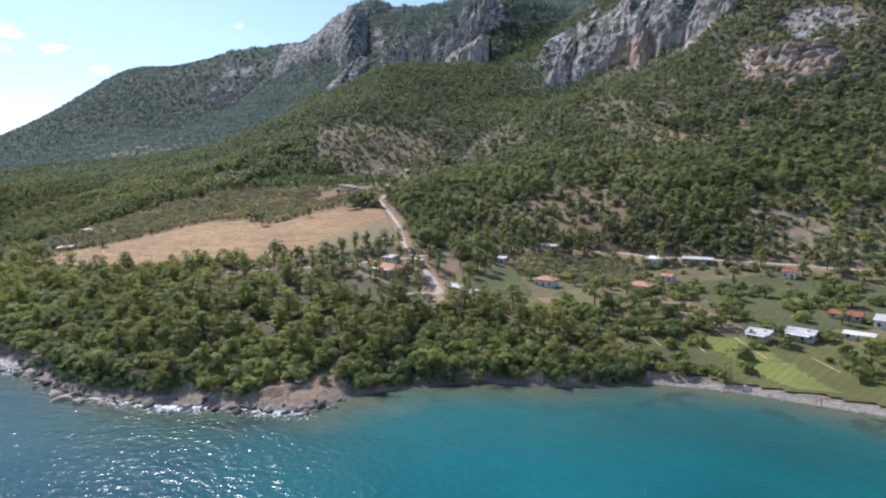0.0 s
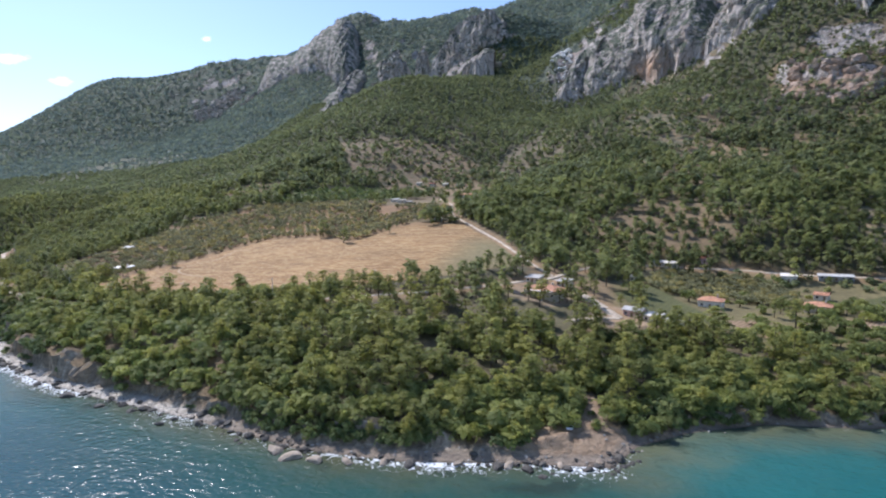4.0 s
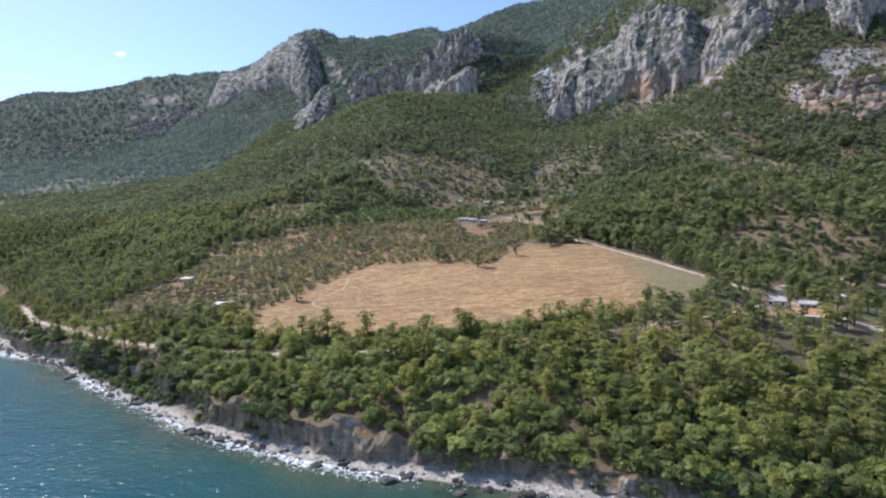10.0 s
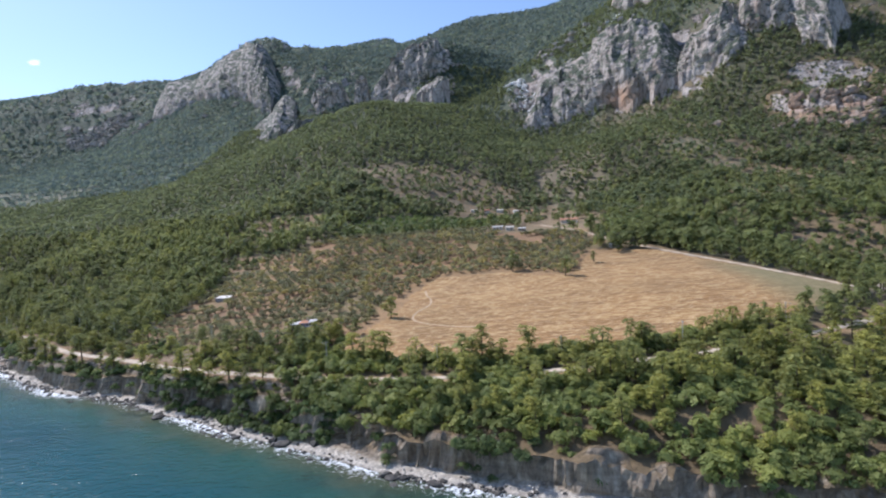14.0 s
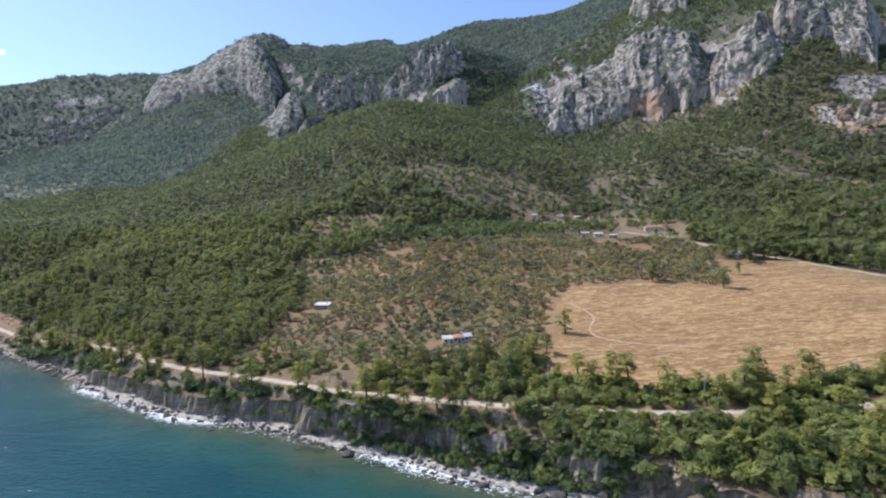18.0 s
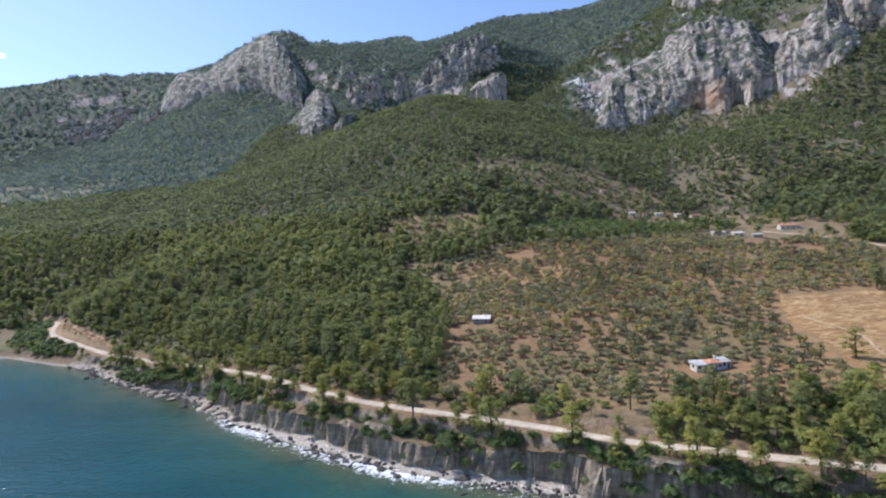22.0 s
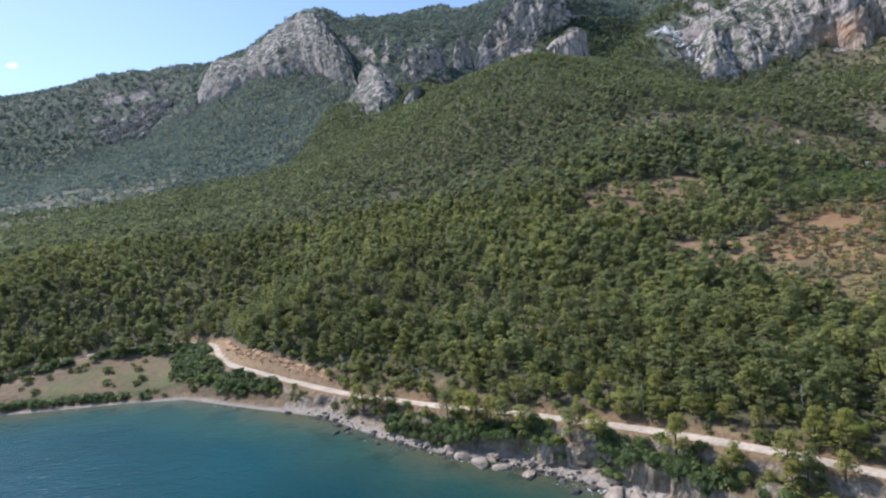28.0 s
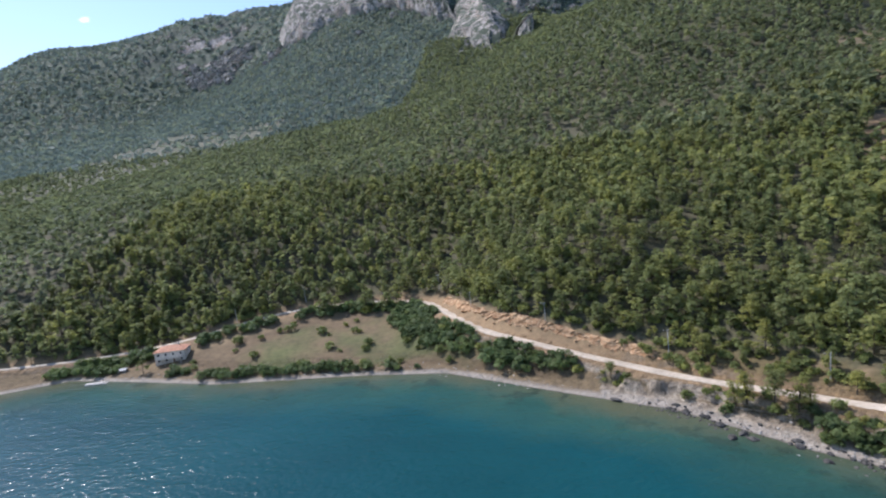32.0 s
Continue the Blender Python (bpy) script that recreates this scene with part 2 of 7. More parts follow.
def crag(x, y):
    """How rocky the mountain is, 0 to 1."""
    def blob(cx, cy, rx, ry, turn=0):
        c, s = math.cos(radians(turn)), math.sin(radians(turn))
        u, v = (x - cx) * c + (y - cy) * s, -(x - cx) * s + (y - cy) * c
        return np.clip(1.4 - np.hypot(u / rx, v / ry), 0, 1)
    m = np.maximum.reduce([blob(150, 1070, 190, 85, 5), blob(-110, 1310, 75, 110, 0), blob(-540, 1515, 150, 80, 0),
                           blob(-1120, 2180, 240, 120, 10), blob(-1800, 2230, 170, 90, -10), blob(-800, 1850, 300, 110, -30), blob(-2050, 2560, 330, 240, 0),
                           blob(225, 815, 62, 62, 0), blob(430, 1020, 140, 85, 0), blob(-640, 1560, 110, 90, 0)])
    return np.clip(m * 1.5 + 0.5 * fbm(x, y, 90, 3, 31) * (m > 0), 0, 1)


def land(x, y):
    """Height of the ground."""
    x, y = np.asarray(x, float), np.asarray(y, float)
    d = inland(x, y)
    base = np.maximum(plate(x, y), 1.0)
    # the pointed hill behind the towers
    away = np.hypot(x + 330, y - 1580)
    base = base + np.where(away < 190, 150 * (1 - np.sqrt(away ** 2 + 300) / 190), 0.0).clip(0)
    dd = d + 2.2 * fbm(x, y, 16, 3, 3) * smooth(1, 6, d)
    cliff = smooth(-680, -600, x) * (1 - smooth(-170, -110, x))
    bank = smooth(-40, -20, x) * (1 - smooth(40, 60, x))
    lo = np.clip(0.20 * dd, -0.2, 1.4)
    run = (dd - (5.2 - 3.2 * bank + 1.6 * fbm(x, y, 40, 2, 34))) / (1.5 + 6.5 * smooth(0.15 - 0.3 * (x < -335), 0.6 - 0.15 * (x < -335), fbm(x, y, 38, 3, 33)))
    base = base * (1 - 0.30 * cliff * (1 - smooth(7, 21, d)))
    low_lip = smooth(-330, -250, x) * (1 - smooth(-120, -90, x))
    lip = (4.6 + 4.5 * (1 - smooth(-260, -215, x))) + 0.34 * np.maximum(dd - 7, 0)
    base = base + (np.minimum(base, lip) - base) * low_lip * (1 - smooth(18, 36, d))
    steep = smooth(0, 1, run) * np.maximum(cliff, bank) + smooth(1.5, 12, dd) * (1 - np.maximum(cliff, bank))
    h = lo * (1 - steep) + base * steep
    far = smooth(80, 600, d)
    rough = 1.2 * fbm(x, y, 60, 4, 5) * smooth(20, 120, d) * (1 - far * 0.3) + far * 9 * fbm(x, y, 190, 4, 8) * smooth(80, 260, base)
    r = crag(x, y)
    rock = r * (26 * (fbm(x, y, 120, 5, 12, True) - 0.3) + 10 * (fbm(x, y * 0.35, 36, 4, 15, True) - 0.3))
    h = h + rough + rock
    return np.where(d < 0, np.maximum(-14, d * 0.09), h)


def road_profile(line, step=4.0):
    """Points every few metres along a line, with an evened height."""
    pts = []
    for (ax, ay), (bx, by) in zip(line, line[1:]):
        n = max(1, int(math.hypot(bx - ax, by - ay) / step))
        pts += [(ax + (bx - ax) * i / n, ay + (by - ay) * i / n) for i in range(n)]
    p = np.array(pts + [line[-1]], float)
    for _ in range(3):
        p[1:-1] = (p[:-2] + 2 * p[1:-1] + p[2:]) / 4
    z = land(p[:, 0], p[:, 1])
    for _ in range(30):
        z[1:-1] = (z[:-2] + 2 * z[1:-1] + z[2:]) / 4
    return np.c_[p, z]


ROADS = [(road_profile(ROAD), 2.0), (road_profile(ROAD_EAST), 1.7), (road_profile(ROAD_UP), 1.15), (road_profile(ROAD_DOWN), 2.1), (road_profile(LANE), 1.6)]


def bedded(x, y, z):
    """The ground, cut and filled to the level of the roads."""
    for prof, half in ROADS:
        near = np.where((x > prof[:, 0].min() - 12) & (x < prof[:, 0].max() + 12) & (y > prof[:, 1].min() - 12) & (y < prof[:, 1].max() + 12))
        px, py, pz = x[near], y[near], z[near]
        for i in range(0, px.size, 4000):
            d2 = (px[i:i + 4000, None] - prof[None, :, 0]) ** 2 + (py[i:i + 4000, None] - prof[None, :, 1]) ** 2
            k = d2.argmin(1)
            w = 1 - smooth(half + 0.8, half + 5.5, np.sqrt(d2[np.arange(len(k)), k]))
            pz[i:i + 4000] += (prof[k, 2] - 0.15 - pz[i:i + 4000]) * w
        z[near] = pz
    return z


def ground_grid():
    xs = [-4300.0]
    while xs[-1] < 1500:
        x = xs[-1]
        xs.append(x + (5.0 if -1000 < x < 130 else min(26, 5.0 + 0.02 * min(abs(x + 1000), abs(x - 130)))))
    ys = [60.0]
    while ys[-1] < 3700:
        y = ys[-1]
        ys.append(y + (3.6 if y < 560 else min(18, 3.6 + 0.009 * (y - 560))))
    gx, gy = np.meshgrid(np.array(xs), np.array(ys))
    return gx, gy


def grid_mesh(name, gx, gy, gz):
    ny, nx = gx.shape
    me = bpy.data.meshes.new(name)
    k = np.arange(nx * ny).reshape(ny, nx)
    quads = np.stack([k[:-1, :-1], k[:-1, 1:], k[1:, 1:], k[1:, :-1]], -1).reshape(-1, 4)
    me.vertices.add(nx * ny)
    me.vertices.foreach_set("co", np.stack([gx, gy, gz], -1).astype(np.float32).ravel())
    me.loops.add(quads.size)
    me.loops.foreach_set("vertex_index", quads.ravel().astype(np.int32))
    me.polygons.add(len(quads))
    me.polygons.foreach_set("loop_start", (np.arange(len(quads)) * 4).astype(np.int32))
    me.polygons.foreach_set("use_smooth", np.ones(len(quads), bool))
    me.update(calc_edges=True)
    return me


def put_attribute(me, name, values):
    at = me.attributes.new(name, "FLOAT", "POINT")
    at.data.foreach_set("value", np.ravel(values).astype(np.float32))

# ---- materials ----
def fresh(name, rough=0.9, metal=0.0):
    m = bpy.data.materials.new(name)
    m.use_nodes = True
    b = m.node_tree.nodes["Principled BSDF"]
    b.inputs["Roughness"].default_value, b.inputs["Metallic"].default_value = rough, metal
    return m, m.node_tree, b


def where(nt, scale=(1, 1, 1), local=False):
    """World place (or the object's own), stretched."""
    src = nt.nodes.new("ShaderNodeTexCoord").outputs["Object"] if local else nt.nodes.new("ShaderNodeNewGeometry").outputs["Position"]
    mp = nt.nodes.new("ShaderNodeMapping")
    mp.inputs["Scale"].default_value = scale
    nt.links.new(src, mp.inputs["Vector"])
    return mp.outputs["Vector"]


def grain(nt, vec, scale, detail=5, rough=0.6, warp=0.0):
    n = nt.nodes.new("ShaderNodeTexNoise")
    n.inputs["Scale"].default_value, n.inputs["Detail"].default_value, n.inputs["Roughness"].default_value = scale, detail, rough
    n.inputs["Distortion"].default_value = warp
    nt.links.new(vec, n.inputs["Vector"])
    return n.outputs["Fac"]


def cells(nt, vec, scale, feature="F1", out="Distance"):
    n = nt.nodes.new("ShaderNodeTexVoronoi")
    n.feature = feature
    n.inputs["Scale"].default_value = scale
    nt.links.new(vec, n.inputs["Vector"])
    return n.outputs[out]


def ramp(nt, fac, stops):
    r = nt.nodes.new("ShaderNodeValToRGB")
    e = r.color_ramp.elements
    while len(e) < len(stops):
        e.new(0.5)
    for k, (p, c) in enumerate(stops):
        e[k].position, e[k].color = p, (*((c, c, c) if isinstance(c, (int, float)) else c), 1)
    nt.links.new(fac, r.inputs["Fac"])
    return r.outputs["Color"]


def blend(nt, fac, a, b, kind="MIX"):
    m = nt.nodes.new("ShaderNodeMix")
    m.data_type, m.blend_type = "RGBA", kind
    for k, v in ((0, fac), (6, a), (7, b)):
        sock = m.inputs[k]
        if isinstance(v, (int, float)):
            sock.default_value = v if k == 0 else (v, v, v, 1)
        elif isinstance(v, tuple):
            sock.default_value = (*v, 1)
        else:
            nt.links.new(v, sock)
    return m.outputs[2]


def calc(nt, kind, a, b=0.0):
    m = nt.nodes.new("ShaderNodeMath")
    m.operation = kind
    for sock, v in ((m.inputs[0], a), (m.inputs[1], b)):
        if isinstance(v, (int, float)):
            sock.default_value = v
        else:
            nt.links.new(v, sock)
    return m.outputs[0]


def attribute(nt, name, out="Fac"):
    a = nt.nodes.new("ShaderNodeAttribute")
    a.attribute_name = name
    return a.outputs[out]


def facing_up(nt):
    s = nt.nodes.new("ShaderNodeSeparateXYZ")
    nt.links.new(nt.nodes.new("ShaderNodeNewGeometry").outputs["Normal"], s.inputs[0])
    return s.outputs["Z"]


def height(nt):
    s = nt.nodes.new("ShaderNodeSeparateXYZ")
    nt.links.new(nt.nodes.new("ShaderNodeNewGeometry").outputs["Position"], s.inputs[0])
    return s.outputs["Z"]


def bump(nt, b, fac, strength=0.5, metres=0.1):
    n = nt.nodes.new("ShaderNodeBump")
    n.inputs["Strength"].default_value, n.inputs["Distance"].default_value = strength, metres
    nt.links.new(fac, n.inputs["Height"])
    nt.links.new(n.outputs["Normal"], b.inputs["Normal"])


def surface(name, low, high, scale, rough=0.9, coarse=0.15, relief=0.0, metres=0.05, stretch=(1, 1, 1), local=False, metal=0.0, own=0.0):
    """A plain mottled material: fine grain between two colours, over broad blotches."""
    m, nt, b = fresh(name, rough, metal)
    v = where(nt, stretch, local)
    fine = ramp(nt, grain(nt, v, scale), [(0.3, low), (0.7, high)])
    big = ramp(nt, grain(nt, v, scale * coarse, 3), [(0.3, 0.72), (0.7, 1.15)])
    c = blend(nt, 1.0, fine, big, "MULTIPLY")
    if own:
        oi = nt.nodes.new("ShaderNodeObjectInfo")
        c = blend(nt, 1.0, c, ramp(nt, oi.outputs["Random"], [(0.0, 1 - own), (1.0, 1 + own)]), "MULTIPLY")
    nt.links.new(c, b.inputs["Base Color"])
    if relief:
        bump(nt, b, grain(nt, v, scale * 1.7, 6, 0.65), relief, metres)
    return m


def rock_colour(nt, v, size=1.0):
    """Warm grey limestone: pale pitted faces, dark joints and holes, ochre stains."""
    base = ramp(nt, grain(nt, v, 0.06 / size, 9, 0.68, 0.4), [(0.28, (0.215, 0.178, 0.148)), (0.48, (0.435, 0.374, 0.318)), (0.72, (0.64, 0.57, 0.495))])
    pits = ramp(nt, grain(nt, v, 0.22 / size, 7, 0.72, 0.9), [(0.34, 0.45), (0.48, 1.0), (0.72, 1.12)])
    joints = ramp(nt, calc(nt, "ADD", cells(nt, v, 0.055 / size, "DISTANCE_TO_EDGE"), calc(nt, "MULTIPLY", grain(nt, v, 0.15 / size, 4), 0.25)), [(0.12, 0.55), (0.22, 1.0)])
    c = blend(nt, 1.0, blend(nt, 1.0, base, pits, "MULTIPLY"), joints, "MULTIPLY")
    ochre = ramp(nt, grain(nt, v, 0.012 / size, 5, 0.6), [(0.53, 0.0), (0.68, 1.0)])
    c = blend(nt, calc(nt, "MULTIPLY", ochre, 0.35), c, (0.42, 0.25, 0.15))
    tuft = ramp(nt, grain(nt, v, 0.11 / size, 5, 0.66), [(0.58, 0.0), (0.63, 1.0)])
    return blend(nt, tuft, c, (0.075, 0.082, 0.042))


def ground_material():
    m, nt, b = fresh("ground", 0.95)
    v = where(nt)
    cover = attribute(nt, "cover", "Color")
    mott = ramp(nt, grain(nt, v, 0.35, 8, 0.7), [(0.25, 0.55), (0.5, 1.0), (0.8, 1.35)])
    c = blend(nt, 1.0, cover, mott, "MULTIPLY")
    c = blend(nt, 1.0, c, ramp(nt, grain(nt, v, 0.03, 5), [(0.3, 0.75), (0.7, 1.2)]), "MULTIPLY")
    # low shrubs, too far off to stand singly
    spots = ramp(nt, cells(nt, where(nt, (1, 1, 0.6)), 0.16), [(0.42, 1.0), (0.72, 0.0)])
    patch = ramp(nt, grain(nt, v, 0.02, 6, 0.65), [(0.30, 0.45), (0.46, 1.0)])
    shrub = calc(nt, "MULTIPLY", calc(nt, "MULTIPLY", spots, patch), attribute(nt, "shrub"))
    leaf = ramp(nt, grain(nt, v, 0.25, 3), [(0.3, (0.060, 0.078, 0.040)), (0.7, (0.110, 0.128, 0.066))])
    c = blend(nt, shrub, c, leaf)
    # bare rock on the steep and rocky ground
    up = ramp(nt, facing_up(nt), [(0.56, 1.0), (0.80, 0.0)])
    rocky = calc(nt, "MULTIPLY", attribute(nt, "rock"), calc(nt, "ADD", calc(nt, "MULTIPLY", up, 0.9), 0.12))
    edge = ramp(nt, calc(nt, "ADD", rocky, calc(nt, "MULTIPLY", calc(nt, "SUBTRACT", grain(nt, v, 0.06, 7, 0.7), 0.5), 0.9)), [(0.40, 0.0), (0.50, 1.0)])
    c = blend(nt, edge, c, rock_colour(nt, where(nt, (1, 1, 0.45))))
    nt.links.new(c, b.inputs["Base Color"])
    rel = calc(nt, "ADD", calc(nt, "MULTIPLY", grain(nt, v, 0.08, 8, 0.68), calc(nt, "ADD", calc(nt, "MULTIPLY", edge, 9.0), 0.6)), calc(nt, "MULTIPLY", shrub, 1.2))
    bump(nt, b, rel, 1.0, 1.0)
    return m


def crag_material():
    m, nt, b = fresh("limestone", 0.92)
    v = where(nt, (1, 1, 0.4))
    c = rock_colour(nt, v)
    green = calc(nt, "MULTIPLY", ramp(nt, facing_up(nt), [(0.26, 0.0), (0.48, 1.0)]), ramp(nt, grain(nt, where(nt), 0.05, 7, 0.72), [(0.45, 0.0), (0.51, 1.0)]))
    c = blend(nt, green, c, (0.062, 0.078, 0.044))
    stain = calc(nt, "MULTIPLY", attribute(nt, "stain"), ramp(nt, grain(nt, where(nt, (1, 1, 0.35)), 0.05, 6, 0.65), [(0.36, 0.0), (0.56, 1.0)]))
    c = blend(nt, stain, c, (0.44, 0.27, 0.165))
    nt.links.new(c, b.inputs["Base Color"])
    bump(nt, b, grain(nt, v, 0.07, 9, 0.68, 0.5), 1.0, 7.0)
    return m


def cliff_material():
    """Sea cliff of grey marl with pale ledges; cobbles at its foot and soil on top."""
    m, nt, b = fresh("marl", 0.95)
    v = where(nt)
    face = ramp(nt, grain(nt, where(nt, (1, 1, 0.35)), 0.35, 8, 0.7, 0.6), [(0.28, (0.16, 0.122, 0.084)), (0.5, (0.335, 0.265, 0.186)), (0.72, (0.62, 0.52, 0.385))])
    stripe = ramp(nt, grain(nt, where(nt, (0.15, 0.15, 2.2)), 0.5, 5, 0.6), [(0.35, 0.75), (0.65, 1.12)])
    face = blend(nt, 1.0, face, stripe, "MULTIPLY")
    face = blend(nt, ramp(nt, grain(nt, v, 0.03, 4), [(0.55, 0.0), (0.68, 0.7)]), face, (0.36, 0.25, 0.15))
    soil = blend(nt, 1.0, attribute(nt, "cover", "Color"), ramp(nt, grain(nt, v, 0.35, 8, 0.7), [(0.25, 0.55), (0.5, 1.0), (0.8, 1.35)]), "MULTIPLY")
    streak = ramp(nt, grain(nt, where(nt, (1, 1, 0.12)), 0.7, 6, 0.7), [(0.30, 0.6), (0.5, 1.0), (0.72, 1.3)])
    face = blend(nt, 1.0, face, streak, "MULTIPLY")
    flat = calc(nt, "MULTIPLY", ramp(nt, facing_up(nt), [(0.66, 0.0), (0.84, 1.0)]), ramp(nt, calc(nt, "ADD", calc(nt, "MULTIPLY", height(nt), 0.1), calc(nt, "MULTIPLY", attribute(nt, "lowland"), 0.18)), [(0.15, 0.0), (0.26, 1.0)]))
    c = blend(nt, flat, face, soil)
    stones = ramp(nt, cells(nt, v, 1.1, out="Color"), [(0.0, (0.42, 0.365, 0.29)), (1.0, (0.78, 0.70, 0.58))])
    gaps = ramp(nt, cells(nt, v, 1.1, "DISTANCE_TO_EDGE"), [(0.0, 0.7), (0.12, 1.0)])
    beach = blend(nt, 1.0, stones, gaps, "MULTIPLY")
    ledge = ramp(nt, grain(nt, where(nt, (0.5, 1, 1)), 0.5, 7, 0.7), [(0.3, (0.17, 0.130, 0.092)), (0.7, (0.40, 0.32, 0.235))])
    beach = blend(nt, attribute(nt, "ledge"), beach, ledge)
    c = blend(nt, attribute(nt, "bare"), c, ramp(nt, grain(nt, v, 0.4, 6), [(0.3, (0.27, 0.180, 0.105)), (0.7, (0.43, 0.31, 0.20))]))
    z = calc(nt, "ADD", height(nt), calc(nt, "MULTIPLY", grain(nt, v, 0.2, 4), -1.3))
    c = blend(nt, calc(nt, "MULTIPLY", ramp(nt, calc(nt, "MULTIPLY", z, 0.1), [(0.00, 1.0), (0.06, 0.0)]), attribute(nt, "strand")), c, beach)
    wet = ramp(nt, height(nt), [(0.0, 0.5), (0.16, 1.0)])
    c = blend(nt, 1.0, c, wet, "MULTIPLY")
    nt.links.new(c, b.inputs["Base Color"])
    bump(nt, b, calc(nt, "ADD", grain(nt, where(nt, (1, 1, 0.5)), 0.5, 9, 0.7, 0.5), calc(nt, "MULTIPLY", gaps, 0.12)), 1.0, 1.5)
    return m


def water_material():
    m, nt, b = fresh("sea", 0.12)
    v = where(nt)
    shore = attribute(nt, "shore")
    wob = calc(nt, "ADD", shore, calc(nt, "MULTIPLY", calc(nt, "SUBTRACT", grain(nt, v, 0.03, 5), 0.5), 34.0))
    sand = attribute(nt, "sandy")
    deep = ramp(nt, calc(nt, "DIVIDE", wob, 200.0), [(0.0, (0.098, 0.104, 0.058)), (0.075, (0.028, 0.082, 0.062)), (0.19, (0.007, 0.060, 0.064)), (0.5, (0.007, 0.056, 0.064)), (1.0, (0.006, 0.044, 0.056))])
    pale = ramp(nt, calc(nt, "DIVIDE", wob, 200.0), [(0.0, (0.125, 0.140, 0.085)), (0.09, (0.030, 0.118, 0.108)), (0.24, (0.012, 0.118, 0.122)), (0.5, (0.007, 0.088, 0.098)), (1.0, (0.005, 0.050, 0.066))])
    c = blend(nt, sand, deep, pale)
    c = blend(nt, 1.0, c, ramp(nt, grain(nt, where(nt, (0.5, 1, 1)), 0.012, 5), [(0.35, 0.72), (0.65, 1.15)]), "MULTIPLY")
    reef = calc(nt, "MULTIPLY", ramp(nt, grain(nt, v, 0.07, 5, 0.6), [(0.56, 0.0), (0.62, 1.0)]), ramp(nt, calc(nt, "DIVIDE", shore, 30.0), [(0.1, 1.0), (0.8, 0.0)]))
    c = blend(nt, calc(nt, "MULTIPLY", reef, 0.6), c, (0.02, 0.035, 0.025))
    c = blend(nt, calc(nt, "MULTIPLY", attribute(nt, "reef"), ramp(nt, grain(nt, v, 0.25, 5), [(0.36, 0.0), (0.46, 0.75)])), c, (0.022, 0.036, 0.026))
    # broken surf close in, and a few whitecaps farther out
    near = ramp(nt, calc(nt, "DIVIDE", shore, 12.0), [(0.0, 1.0), (0.3, 0.65), (0.9, 0.0)])
    lace = grain(nt, where(nt, (1, 1, 1)), 0.7, 8, 0.72, 1.2)
    surf = ramp(nt, calc(nt, "ADD", lace, calc(nt, "MULTIPLY", calc(nt, "MULTIPLY", near, attribute(nt, "surf")), 0.285)), [(0.70, 0.0), (0.78, 1.0)])
    caps = ramp(nt, grain(nt, where(nt, (0.5, 1, 1)), 0.16, 5, 0.6), [(0.765, 0.0), (0.79, 0.6)])
    foam = calc(nt, "MAXIMUM", surf, caps)
    c = blend(nt, foam, c, (0.80, 0.82, 0.82))
    nt.links.new(c, b.inputs["Base Color"])
    nt.links.new(calc(nt, "ADD", calc(nt, "MULTIPLY", foam, 0.7), 0.19), b.inputs["Roughness"])
    b.inputs["IOR"].default_value = 1.22
    waves = calc(nt, "ADD", calc(nt, "MULTIPLY", grain(nt, where(nt, (0.55, 1.0, 1)), 0.16, 3, 0.5), 1.2), calc(nt, "MULTIPLY", grain(nt, where(nt, (0.7, 1.0, 1)), 0.58, 3, 0.55), 1.22))
    bump(nt, b, calc(nt, "ADD", waves, calc(nt, "MULTIPLY", foam, 0.15)), 1.0, 0.32)
    return m


def leaf_material(name, dark, mid, light, twig=2.4, rough=0.7):
    m, nt, b = fresh(name, rough)
    g = nt.nodes.new("ShaderNodeNewGeometry")
    tuft = ramp(nt, g.outputs["Random Per Island"], [(0.0, dark), (0.5, mid), (1.0, light)])
    tint = attribute(nt, "tint")
    c = blend(nt, 1.0, tuft, ramp(nt, tint, [(0.0, (0.78, 0.80, 0.82)), (0.5, (1.0, 1.0, 1.0)), (1.0, (1.52, 1.34, 0.95))]), "MULTIPLY")
    c = blend(nt, 1.0, c, ramp(nt, grain(nt, where(nt), 0.02, 4), [(0.35, 0.8), (0.65, 1.18)]), "MULTIPLY")
    nt.links.new(c, b.inputs["Base Color"])
    b.inputs["Specular IOR Level"].default_value = 0.12
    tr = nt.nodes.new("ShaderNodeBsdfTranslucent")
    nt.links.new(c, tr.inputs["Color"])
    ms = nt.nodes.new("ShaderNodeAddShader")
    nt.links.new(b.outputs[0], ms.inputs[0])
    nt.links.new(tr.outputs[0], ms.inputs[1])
    # ragged sprays: the gaps between the twigs are open
    gap = nt.nodes.new("ShaderNodeMixShader")
    nt.links.new(ramp(nt, grain(nt, where(nt), twig, 2, 0.5), [(0.455, 0.0), (0.475, 1.0)]), gap.inputs[0])
    nt.links.new(nt.nodes.new("ShaderNodeBsdfTransparent").outputs[0], gap.inputs[1])
    nt.links.new(ms.outputs[0], gap.inputs[2])
    nt.links.new(gap.outputs[0], nt.nodes["Material Output"].inputs["Surface"])
    return m


